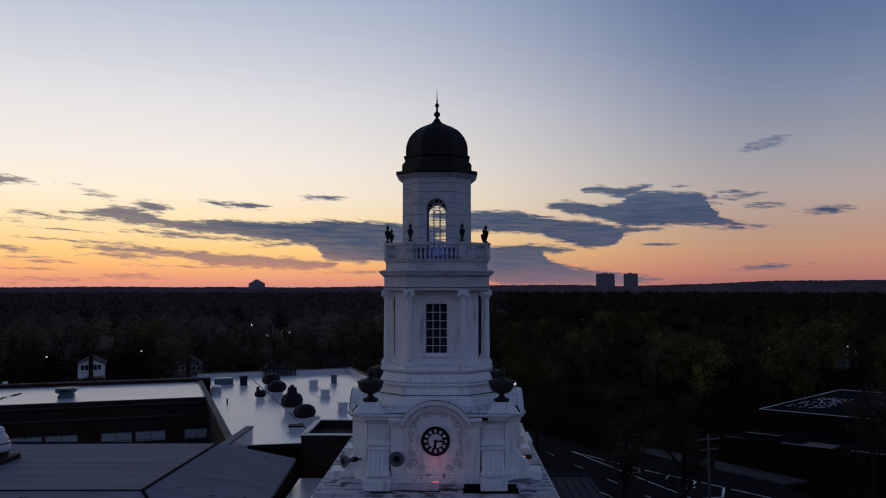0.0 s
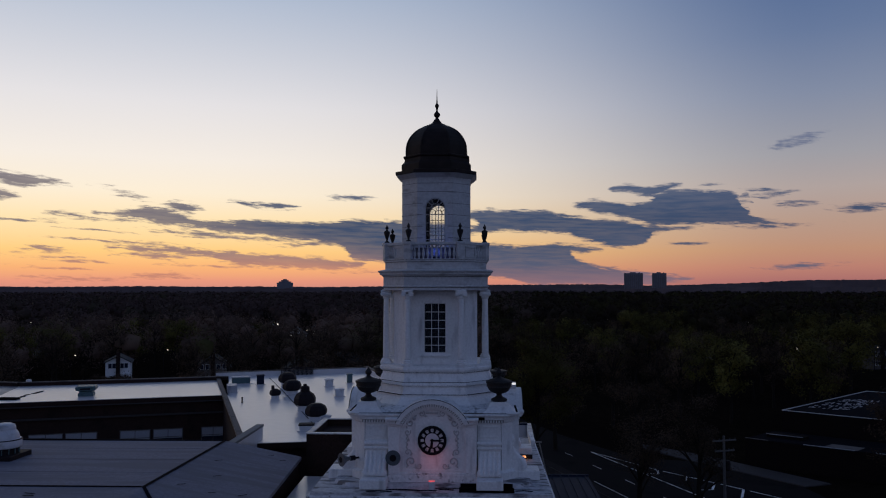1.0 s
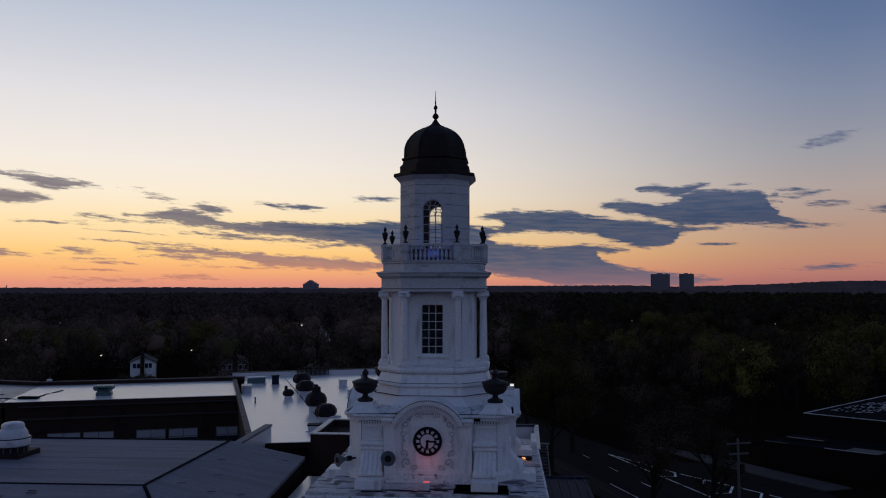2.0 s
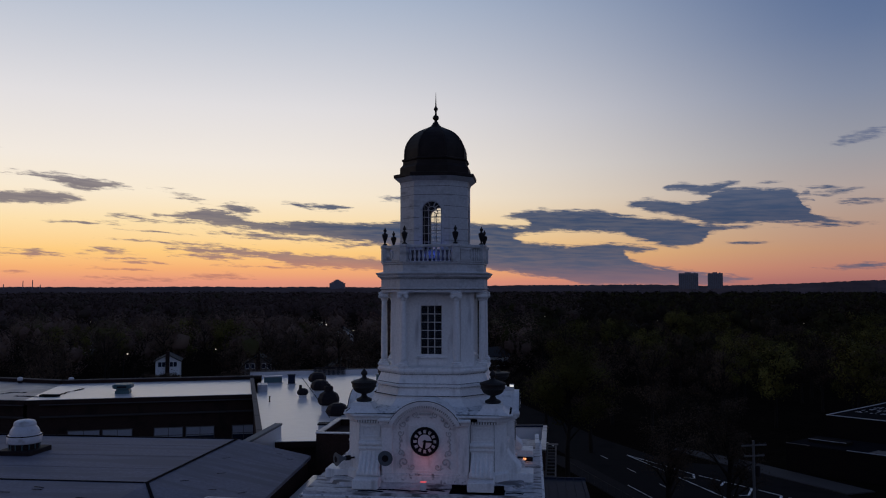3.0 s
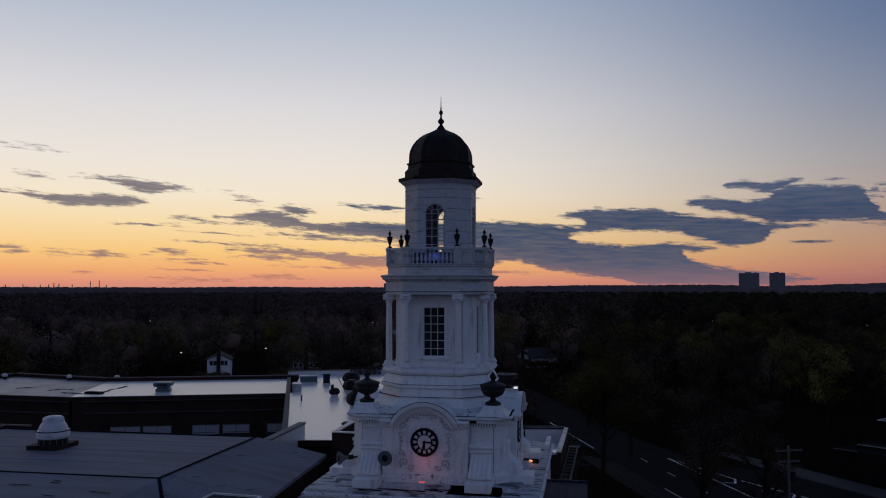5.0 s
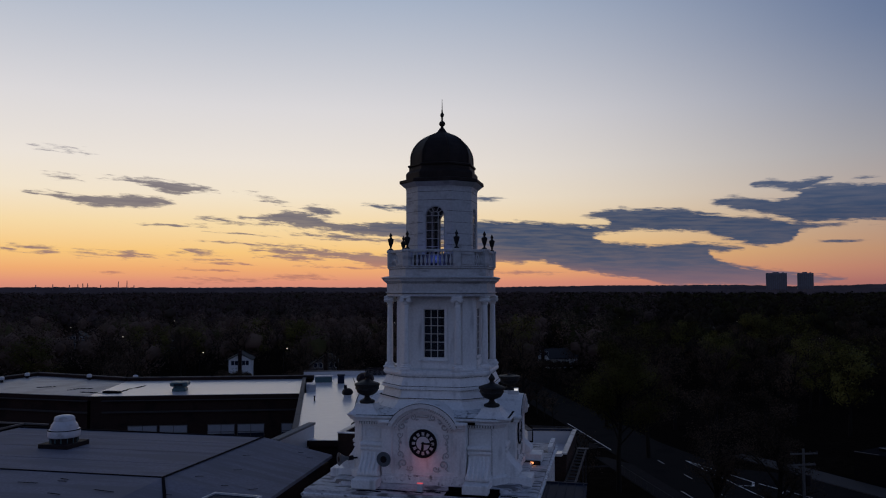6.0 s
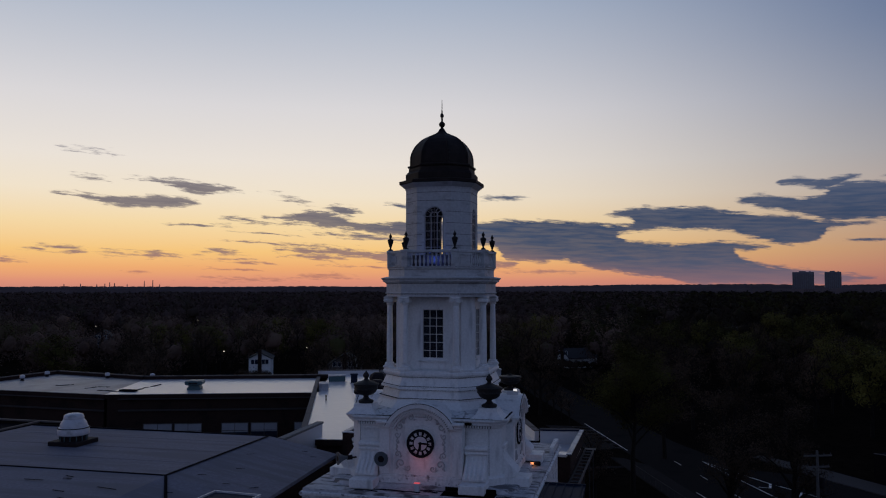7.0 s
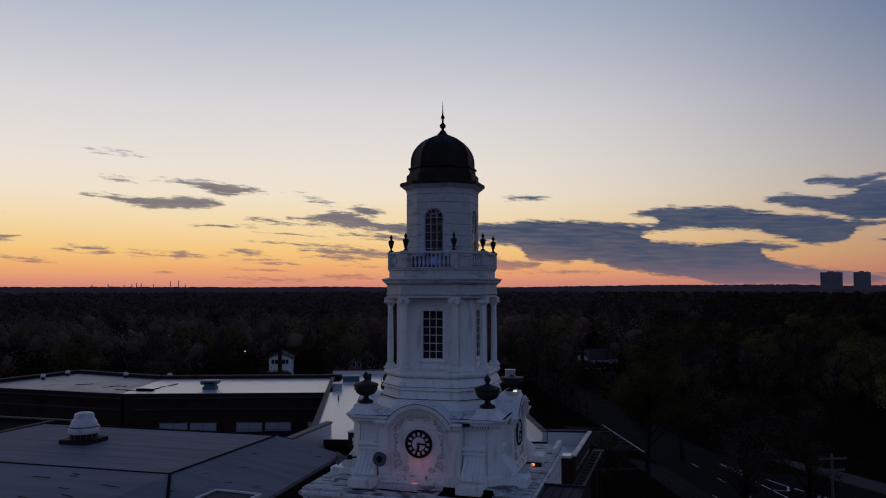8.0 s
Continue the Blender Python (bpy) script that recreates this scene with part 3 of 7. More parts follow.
for (x0, y0), (x1, y1) in (((28.2, 112.3), (30.4, 109.7)), ((31.0, 109.0), (33.5, 106.0)), ((34.1, 105.3), (36.3, 102.6)), ((36.8, 101.9), (40.4, 97.4))):
    painted("gore_line", (x0, y0), (x1, y1), 0.16)
for p, q in (((27.6, 113.0), (27.2, 110.7)), ((30.8, 109.2), (29.9, 107.0)), ((33.5, 105.9), (32.2, 102.5)), ((36.2, 102.7), (34.4, 98.1))):
    painted("bay_bar", p, q, 0.3)
for p, q in (((27.2, 110.7), (25.5, 110.9)), ((32.2, 102.4), (30.3, 102.3)), ((34.4, 98.1), (31.8, 97.6))):
    painted("bay_line", p, q, 0.12)
painted("crossing_edge", (0.6, 153.7), (8.8, 130.4), 0.16)
for k in range(7):
    f = k / 6
    x, y = 1.9 + 6.3 * f, 150.0 - 17.9 * f
    painted("crossing_bar", (x, y), (x - 4.2, y - 0.4), 0.55, M_KERB)

# ---- school: main block with the grey roof ----
BACK, RIDGE = 49.0, 37.2


def main_roof():
    bm = bmesh.new()
    xs = [(-32.6, 14.36), (-24, 14.38), (-13.8, 14.42), (-8.2, 13.45)]
    ys = [(24, -0.35), (RIDGE, 0.06), (BACK, -0.05)]
    top = [[bm.verts.new((x if i < 3 else x - (0.7 if y == BACK else 0), y, z + dz)) for i, (x, z) in enumerate(xs)] for y, dz in ys]
    low = [[bm.verts.new((v.co.x, v.co.y, v.co.z - 0.2)) for v in r] for r in top]
    for j in range(2):
        for i in range(3):
            bm.faces.new((top[j][i], top[j][i + 1], top[j + 1][i + 1], top[j + 1][i]))
            bm.faces.new((low[j][i], low[j + 1][i], low[j + 1][i + 1], low[j][i + 1]))
    rim_t = top[0] + [top[1][3]] + top[2][::-1] + [top[1][0]]
    rim_b = low[0] + [low[1][3]] + low[2][::-1] + [low[1][0]]
    for i in range(len(rim_t)):
        k = (i + 1) % len(rim_t)
        bm.faces.new((rim_t[i], rim_b[i], rim_b[k], rim_t[k]))
    return bm


school = thing("school_main_block", (0, 0, GROUND), "brick school block under a low grey membrane roof", "building")
S1 = (0, 0, -GROUND)
part("roof", main_roof(), M_GREY, school, "grey membrane roof with tarred seams", S1)
part("wall", slab(bmesh.new(), [(-32.2, 24.4), (-9.0, 24.4), (-9.0, BACK - 0.3), (-32.2, BACK - 0.3)], GROUND, 13.0), M_BRICK, school, "dark red brick wall", S1)


def ribbon(pts, width, thick=0.03):
    """A flat strip along a line of points, slightly proud."""
    bm = bmesh.new()
    rings = []
    for i, p in enumerate(pts):
        a, b = Vector(pts[max(i - 1, 0)]), Vector(pts[min(i + 1, len(pts) - 1)])
        side = (b - a).cross(Vector((0, 0, 1))).normalized() * width / 2
        p = Vector(p)
        rings.append([tuple(p - side), tuple(p + side), tuple(p + side + Vector((0, 0, thick))), tuple(p - side + Vector((0, 0, thick)))])
    return loft(bm, rings)


part("seam", ribbon([(-9.0, 30.5, 13.62), (-11.4, 33.6, 14.0), (-13.8, RIDGE, 14.485), (-13.75, BACK - 0.05, 14.375)], 0.17), M_SEAM, school, "black tarred seam", S1)
part("seam", ribbon([(-32.4, RIDGE, 14.425), (-24, RIDGE, 14.445), (-13.9, RIDGE, 14.485)], 0.15), M_SEAM, school, "black tarred seam", S1)
rnd = random.Random(5)
for k in range(3):   # laps between roofing sheets
    y = RIDGE + 3.0 + k * 3.1
    part("sheet_lap", ribbon([(-32, y, 14.427 - (y - RIDGE) * 0.009), (-24, y, 14.447 - (y - RIDGE) * 0.009), (-14.2, y + 0.05, 14.478 - (y - RIDGE) * 0.009)], 0.03, 0.006), M_GREY, school, "", S1)
for k in range(18):
    x, y = rnd.uniform(-30, -15), rnd.uniform(31, 36.4)
    z = 14.42 + (x + 24) * 0.004 + (y - RIDGE) * 0.031 + 0.04
    part("patch", ribbon([(x, y, z + 0.02), (x + rnd.uniform(0.5, 1.3), y + rnd.uniform(-0.25, 0.05), z + 0.02)], 0.07, 0.012), M_SEAM, school, "", S1)
for k in range(9):
    x, y = rnd.uniform(-13, -9.3), rnd.uniform(34, 47)
    z = 14.42 - (x + 13.8) * 0.173 + 0.05
    part("patch", ribbon([(x, y, z + 0.03), (x + 0.3, y + rnd.uniform(0.1, 0.5), z - 0.02)], 0.06, 0.012), M_SEAM, school, "", S1)
part("eaves_strip", new_box(-32.6, -13.9, BACK - 0.16, BACK + 0.02, 14.28, 14.41), M_SEAM, school, "", S1)

# strip of white roof between the grey roof and the tower, with its brick stair head
side_roof = thing("side_roof", (0, 0, GROUND), "white membrane roof strip beside the tower podium", "roof", kind="structure")
part("deck", slab(bmesh.new(), [(-8.0, 24.2), (-5.62, 24.2), (-5.62, 48.6), (-8.6, 48.6)], 11.9, 12.3), M_ROOF, side_roof, "", S1)
part("wall", slab(bmesh.new(), [(-8.9, 24.4), (-5.7, 24.4), (-5.7, 48.4), (-8.9, 48.4)], GROUND, 11.9), M_BRICK, side_roof, "", S1)

head = thing("stair_head", (-6.6, 52.4, GROUND), "dark brick stair head with a pale metal coping", "stair head")
sx0, sx1, sy0, sy1 = -2.1, 2.6, -2.9, 2.8
part("brickwork", slab(bmesh.new(), [(sx0, sy0), (sx1, sy0), (sx1, sy1), (sx0, sy1)], GROUND, 14.3), M_BRICK, head, "", S1)
for nm, q in (("front", (sx0, sx1, sy0, sy0 + 0.3)), ("rear", (sx0, sx1, sy1 - 0.3, sy1)), ("west", (sx0, sx0 + 0.3, sy0 + 0.3, sy1 - 0.3)), ("east", (sx1 - 0.3, sx1, sy0 + 0.3, sy1 - 0.3))):
    part("parapet", new_box(*q, 14.3, 14.72), M_BRICK, head, "", S1)
    # Front and east copings whiter: their brighter light is put into the colour.
    part("coping", new_box(q[0] - 0.05, q[1] + 0.05, q[2] - 0.05, q[3] + 0.05, 14.72, 14.79, 0.01), M_VENTWHITE if nm in ("front", "east") else M_COPING, head, "pale metal coping", S1)

# ---- rear wing, set at an angle, in two stretches ----
ROOF_Z = 12.45


def flat_wing(name, plan, label, roof_mat=M_ROOF, parapets=(), edge=0.3, top=ROOF_Z):
    """A flat-roofed brick wing over a plan polygon; parapets: (i, height, coping) on the side from corner i to the next."""
    w = thing(name, (0, 0, GROUND), label, "building")
    cx, cy = sum(p[0] for p in plan) / len(plan), sum(p[1] for p in plan) / len(plan)
    inner = [(cx + (x - cx) * 0.985, cy + (y - cy) * 0.985) for x, y in plan]
    part("wall", slab(bmesh.new(), inner, GROUND, top - 0.5), M_BRICK, w, "dark red brick wall", S1)
    part("roof", slab(bmesh.new(), plan, top - 0.05, top), roof_mat, w, "white membrane flat roof", S1)
    part("fascia", slab(bmesh.new(), [(cx + (x - cx) * 0.999, cy + (y - cy) * 0.999) for x, y in plan], top - 0.5, top - 0.05), M_BRICK, w, "", S1)
    for i, h, mat, thick in parapets:
        a, b = Vector(plan[i]), Vector(plan[(i + 1) % len(plan)])
        d = (b - a).normalized()
        nrm = Vector((-d.y, d.x)) * thick
        a2, b2 = a + d * 0.02, b - d * 0.02
        part("parapet", slab(bmesh.new(), [tuple(a2), tuple(b2), tuple(b2 + nrm), tuple(a2 + nrm)], top, top + h), mat, w, "", S1)
        o = Vector((-d.y, d.x)) * 0.05
        part("coping", slab(bmesh.new(), [tuple(a2 - o), tuple(b2 - o), tuple(b2 + nrm + o), tuple(a2 + nrm + o)], top + h, top + h + 0.09), M_STONE, w, "dark weathered coping", S1)
    return w


C_IN, B_BEND = (-24.8, 83.4), (-47.3, 76.1)
UX, UY = 0.9512, 0.3086         # along the rear wing, towards the right wing
WING_D = 14.2
rear_l = (B_BEND[0] - UY * WING_D, B_BEND[1] + UX * WING_D)
rear_r = (C_IN[0] - UY * WING_D, C_IN[1] + UX * WING_D)
rear = flat_wing("school_rear_wing", [B_BEND, C_IN, rear_r, rear_l], "dark brick school wing with a white flat roof",
                 parapets=((2, 0.4, M_BRICK, 0.35),))
west = flat_wing("school_west_wing", [(-70.0, 76.9), (B_BEND[0] - 0.06, B_BEND[1]), (rear_l[0] - 0.06, rear_l[1]), (-67.5, 92.6)],
                 "dark brick school wing under a stained white roof", M_STAINED, parapets=((2, 0.4, M_BRICK, 0.35), (3, 0.4, M_BRICK, 0.35)))


def along(s, out, z):
    """A place on the rear wing's front: metres from the inner corner, metres out from the wall."""
    return (C_IN[0] - UX * s + UY * out, C_IN[1] - UY * s - UX * out, z)


WING_RZ = math.degrees(math.atan2(UY, UX))
part("string_course", new_box(-22.2, 0, -0.14, 0.1, 10.55, 10.72), M_KERB, rear, "projecting brick band", (*along(0, 0, 0)[:2], -GROUND), WING_RZ)
part("cornice", new_box(-22.2, 0, -0.3, 0.1, 11.86, 11.95), M_KERB, rear, "", (*along(0, 0, 0)[:2], -GROUND), WING_RZ)


def school_window(parent, s, w):
    x, y, z = along(s, -0.06, 0)
    f = part("window", new_box(-w / 2 - 0.06, w / 2 + 0.06, -0.1, 0.05, 7.1, 7.2), M_STONE, parent, "window with pale roller blinds half drawn", (x, y, -GROUND), WING_RZ)
    part("pane", new_box(-w / 2, w / 2, -0.03, 0.02, 7.2, 9.1), M_SLATE, f)
    part("blind", new_box(-w / 2 + 0.05, w / 2 - 0.05, -0.05, -0.034, 7.9 + 0.35 * ((s * 7) % 1), 9.07), M_BLIND, f, "pale roller blind")
    for k in range(3):
        u = -w / 2 + k * w / 2
        part("mullion", new_box(u - 0.03, u + 0.03, -0.08, -0.03, 7.2, 9.1), M_STONE, f)
    part("frame_head", new_box(-w / 2 - 0.04, w / 2 + 0.04, -0.085, -0.03, 9.07, 9.15), M_STONE, f)
    part("meeting_rail", new_box(-w / 2, w / 2, -0.075, -0.04, 8.25, 8.31), M_STONE, f)


for x0, x1 in ((-27.4, -25.1), (-32.0, -29.2), (-35.1, -32.3), (-40.05, -37.2), (-43.3, -40.3)):
    school_window(rear, (C_IN[0] - (x0 + x1) / 2) / UX, (x1 - x0) / UX)

part("string_course", new_box(-22.6, 0, -0.14, 0.1, 10.55, 10.72), M_KERB, west, "projecting stone band", (B_BEND[0] - 0.06, B_BEND[1], -GROUND), -2.0)
part("cornice", new_box(-22.6, 0, -0.3, 0.1, 11.86, 11.95), M_KERB, west, "", (B_BEND[0] - 0.06, B_BEND[1], -GROUND), -2.0)
link = thing("courtyard_link", (0, 0, GROUND), "low brick link block with a pale coping in the courtyard", "building")
part("wall", slab(bmesh.new(), [(-50.0, 50.0), (-41.3, 50.0), (-41.3, 60.0), (-50.0, 60.0)], GROUND, 12.0), M_DARKBRICK, link, "", S1)
part("roof", slab(bmesh.new(), [(-50.0, 50.2), (-41.5, 50.2), (-41.5, 59.8), (-50.0, 59.8)], 12.0, 12.12), M_SEAM, link, "", S1)
part("coping", slab(bmesh.new(), [(-50.0, 59.75), (-39.2, 59.75), (-39.2, 60.05), (-50.0, 60.05)], 12.36, 12.48), M_STONE, link, "weathered pale coping", S1)
part("coping", slab(bmesh.new(), [(-41.75, 50.2), (-41.45, 50.2), (-41.45, 59.74), (-41.75, 59.74)], 12.36, 12.48), M_STONE, link, "weathered pale coping", S1)
part("parapet", slab(bmesh.new(), [(-50.0, 59.8), (-39.25, 59.8), (-39.25, 60.0), (-50.0, 60.0)], 12.124, 12.36), M_DARKBRICK, link, "", S1)
part("parapet", slab(bmesh.new(), [(-41.7, 50.25), (-41.5, 50.25), (-41.5, 59.79), (-41.7, 59.79)], 12.124, 12.36), M_DARKBRICK, link, "", S1)
part("parapet_end", slab(bmesh.new(), [(-41.29, 59.8), (-39.25, 59.8), (-39.25, 60.0), (-41.29, 60.0)], GROUND, 12.12), M_DARKBRICK, link, "", S1)

# ---- right wing with the white roof and its vents ----
P1, P2, P3, P4 = (-15.5, 57.6), (2.9, 61.6), (-13.0, 106.6), (-31.7, 99.4)
right = flat_wing("school_east_wing", [P1, P2, P3, P4], "brick school wing with a bright white membrane roof",
                  parapets=((1, 0.7, M_ROOF, 0.35), (2, 0.6, M_ROOF, 0.4), (3, 0.14, M_COPING, 0.38)))
part("corner_pier", slab(bmesh.new(), [(-25.3, 84.6), (-24.3, 84.95), (-25.0, 86.9), (-26.0, 86.5)], ROOF_Z, ROOF_Z + 0.8), M_COPING, right, "white roof hatch housing", S1)
part("corner_wall", slab(bmesh.new(), [(-14.75, 52.4), (-14.35, 52.4), (-14.35, 59.4), (-14.75, 59.4)], GROUND, 13.4), M_BRICK, right, "", S1)
part("corner_lining", slab(bmesh.new(), [(-14.346, 52.45), (-14.27, 52.45), (-14.27, 59.4), (-14.346, 59.4)], 10.0, 13.39), M_ROOF, right, "white membrane upstand", S1)
part("corner_coping", slab(bmesh.new(), [(-14.78, 52.3), (-14.22, 52.3), (-14.22, 59.5), (-14.78, 59.5)], 13.4, 13.56), M_GRIME_SHADE, right, "weathered grey coping", S1)
part("seam", ribbon([(-24.5, 98.8, ROOF_Z + 0.005), (-18.2, 82.8, ROOF_Z + 0.005), (-11.0, 63.9, ROOF_Z + 0.005)], 0.08, 0.02), M_SEAM, right, "", S1)
rail = part("railing", new_box(-2.1, 2.1, -0.05, 0.05, 0.93, 1.03), M_DARKCAP, right, "dark slatted roof railing", (-21.75, 102.4, ROOF_Z - GROUND), 21)
for k in range(25):
    part("bar", new_box(-2.06 + 0.171 * k - 0.05, -2.06 + 0.171 * k + 0.05, -0.03, 0.03, 0, 0.93), M_DARKCAP, rail)


def mushroom(at, r, h, label, dark=True, group="roof vents"):
    v = thing("roof_vent", at, label, "vent", group)
    part("curb", new_octa([(r * 0.62, r * 0.5, 0), (r * 0.62, r * 0.5, h * 0.28)]), M_VENTWHITE, v, "pale curb")
    part("throat", new_lathe([(r * 0.5, h * 0.28), (r * 0.5, h * 0.5)], 12), M_DARKCAP, v)
    part("cap", new_octa([(r * 0.8, r * 0.36, h * 0.3), (r, r * 0.42, h * 0.46), (r, r * 0.42, h * 0.66), (r * 0.8, r * 0.34, h * 0.88), (r * 0.45, r * 0.2, h)]),
         M_DARKCAP if dark else M_GALV, v, "octagonal dark metal cap")
    return v


mushroom((-20.2, 90.8, ROOF_Z), 0.98, 1.6, "dark octagonal roof vent on a pale curb")
mushroom((-18.0, 84.0, ROOF_Z), 0.95, 1.55, "dark octagonal roof vent on a pale curb")
v = mushroom((-14.1, 73.0, ROOF_Z), 0.95, 1.8, "dark octagonal roof vent with a stub on top")
part("stub", new_lathe([(0.45, 1.76), (0.43, 2.2), (0.36, 2.3), (0.18, 2.34), (0.16, 2.5)], 12), M_DARKCAP, v)
mushroom((-11.9, 67.6, ROOF_Z), 0.9, 1.5, "dark octagonal roof vent on a pale curb")
v = mushroom((-19.1, 81.2, ROOF_Z), 0.55, 0.95, "small dark roof vent beside the tarred seam")
part("stub", new_lathe([(0.18, 0.9), (0.16, 1.3)], 8, -0.25), M_DARKCAP, v)


def roof_box(at, w, d, h, rz, label, mat, lid=None, name="roof_unit"):
    u = thing(name, at, label, "roof unit", "roof units", rz)
    part("casing", new_box(-w / 2, w / 2, -d / 2, d / 2, 0, h, 0.03), mat, u)
    part("lid", new_box(-w / 2 - 0.08, w / 2 + 0.08, -d / 2 - 0.08, d / 2 + 0.08, h, h + 0.12, 0.03), lid or mat, u)
    part("flashing", new_box(-w / 2 - 0.15, w / 2 + 0.15, -d / 2 - 0.15, d / 2 + 0.15, 0, 0.08), M_ROOF, u)
    return u


roof_box((-15.3, 90.9, ROOF_Z), 0.85, 0.8, 0.75, 20, "small white metal roof box", M_VENTWHITE)
roof_box((-12.6, 82.7, ROOF_Z), 0.85, 0.8, 0.7, 20, "small white metal roof box", M_VENTWHITE)
roof_box((-9.4, 73.3, ROOF_Z), 0.8, 0.8, 0.75, 20, "small white metal roof box", M_VENTWHITE)
roof_box((-13.4, 94.1, ROOF_Z), 0.6, 0.6, 1.0, 20, "small dark upright roof box", M_TEAL, M_TEAL)
roof_box((-11.1, 67.6, ROOF_Z), 0.85, 0.75, 0.4, 20, "low white roof box beside the vents", M_VENTWHITE)
roof_box((-11.7, 63.0, ROOF_Z), 1.1, 0.8, 0.45, 8, "low white roof hatch with a dark lid", M_VENTWHITE, M_DARKCAP)
roof_box((-26.4, 93.0, ROOF_Z), 2.1, 1.0, 0.75, 22, "long pale grey-green roof unit", M_TEAL, M_GALV)
roof_box((-23.8, 92.2, ROOF_Z), 0.8, 0.7, 1.05, 22, "dark upright roof box beside a pale unit", M_SLATE, M_SLATE)
roof_box((-7.9, 103.7, ROOF_Z), 1.2, 1.0, 0.9, 20, "galvanised roof box near the rear parapet", M_GALV)
pipe = thing("roof_pipe", (-21.5, 77.6, ROOF_Z), "thin dark vent pipe on the white roof", "pipe")
part("tube", new_lathe([(0.09, 0), (0.07, 0.08), (0.07, 0.5), (0.1, 0.52), (0.1, 0.58)], 10), M_DARKCAP, pipe)

# exhaust fan on the rear wing
fan = thing("exhaust_fan", (-39.9, 82.3, ROOF_Z), "grey-green hooded exhaust fan on a pale roof", "fan", rz=WING_RZ)
part("curb", new_box(-0.75, 0.75, -0.7, 0.7, 0, 0.3, 0.02), M_TEAL, fan)
part("housing", new_octa([(0.7, 0.6, 0.3), (0.62, 0.5, 0.5), (0.95, 0.8, 0.62), (1.0, 0.85, 0.95), (0.9, 0.75, 1.05)]), M_TEAL, fan, "flared grey-green hood")
for s in (-1, 1):
    part("louvre", new_box(-0.5, 0.5, s * 0.99 - 0.02, s * 0.99 + 0.02, 0.7, 0.88), M_DARKCAP, fan)
for x, y in ((-66.3, 84.8), (-66.6, 89.5), (-57.4, 89.7), (-51.0, 90.2)):
    g = thing("gooseneck_vent", (x, y, ROOF_Z), "small pale cowl vent near the roof edge", "vent", "cowl vents")
    part("stem", new_lathe([(0.24, 0), (0.24, 0.1), (0.17, 0.12), (0.17, 0.4)], 12), M_DARKCAP, g)
    part("cowl", new_lathe(smoothed([(0.3, 0.32), (0.32, 0.44), (0.3, 0.62), (0.24, 0.7), (0.06, 0.74)], 3), 12), M_VENTWHITE, g, "pale rounded cowl", smooth=True)
# loose dark scraps and puddled seams on the west roof
scr = thing("roof_patching", (0, 0, ROOF_Z + 0.01), "black tar patching strips on the white roof", "roof patch")
rnd = random.Random(11)
TAR = [[(-58.3, 81.2), (-57.4, 82.0), (-56.8, 82.8)], [(-52.9, 79.9), (-52.5, 81.6), (-50.9, 81.5)],
       [(-50.3, 79.0), (-47.3, 78.3), (-45.7, 78.7), (-46.5, 82.2), (-46.3, 83.9), (-46.6, 85.6)]]
for line in TAR:
    for (xa, ya), (xb, yb) in zip(line, line[1:]):
        n = max(2, int(math.hypot(xb - xa, yb - ya) / 0.7))
        for q in range(n):      # broken, uneven dabs along each crack
            f0, f1 = q / n, (q + rnd.uniform(0.7, 1.25)) / n
            p0 = (xa + (xb - xa) * f0 + rnd.uniform(-0.1, 0.1), ya + (yb - ya) * f0 + rnd.uniform(-0.2, 0.2), 0)
            part("strip", ribbon([p0, (xa + (xb - xa) * f1, ya + (yb - ya) * f1 + rnd.uniform(-0.2, 0.2), 0)], rnd.uniform(0.12, 0.5), 0.03), M_SEAM, scr)
part("strip", new_box(-47.4, -45.4, 78.6, 79.3, 0, 0.2), M_SEAM, scr)

# large white exhaust on the grey roof
vent = thing("dome_exhaust", (-24.75, 43.6, 14.43), "large white domed exhaust on a dark curb", "vent")
part("curb", new_box(-1.05, 1.05, -1.05, 1.05, -0.1, 0.22, 0.03), M_DARKCAP, vent, "dark roof curb")
part("mesh_throat", new_lathe([(0.8, 0.22), (0.8, 0.62)], 20), M_DARKCAP, vent, "dark screened throat", smooth=False)
for k in range(14):
    a = 2 * math.pi * k / 14
    part("screen_bar", new_box(-0.025, 0.025, -0.84, -0.8, 0.22, 0.62), M_TEAL, vent, "", (0, 0, 0), math.degrees(a))
part("skirt", new_lathe([(0.92, 0.55), (0.95, 0.6), (0.95, 0.98), (0.88, 1.04)], 28), M_VENTWHITE, vent, smooth=True)
part("hood", new_lathe(smoothed([(0.8, 1.02), (0.82, 1.12), (0.76, 1.32), (0.66, 1.46), (0.6, 1.56)], 4), 28), M_VENTWHITE, vent, smooth=True)
part("crown", new_lathe(smoothed([(0.6, 1.54), (0.62, 1.62), (0.56, 1.78), (0.4, 1.86), (0.1, 1.9)], 4), 24), M_VENTWHITE, vent, smooth=True)
part("band", new_lathe([(0.965, 0.97), (0.975, 0.99), (0.965, 1.02)], 28), M_DARKCAP, vent)

sky_l = thing("roof_hatch", (-8.9, 34.9, 13.6), "roof hatch with a pale metal rim", "hatch", rz=-4)
for q in ((-1.3, 1.3, -0.9, -0.82), (-1.3, 1.3, 0.82, 0.9), (-1.3, -1.22, -0.82, 0.82), (1.22, 1.3, -0.82, 0.82)):
    part("rim", new_box(*q, 0.55, 0.68), M_VENTWHITE, sky_l, "pale metal rim")
part("cover", new_box(-1.2, 1.2, -0.8, 0.8, -0.3, 0.6), M_SLATE, sky_l)

# lower roofs beyond the podium
low = thing("side_block", (0, 0, GROUND), "low brick block with a dark blue metal roof", "building")
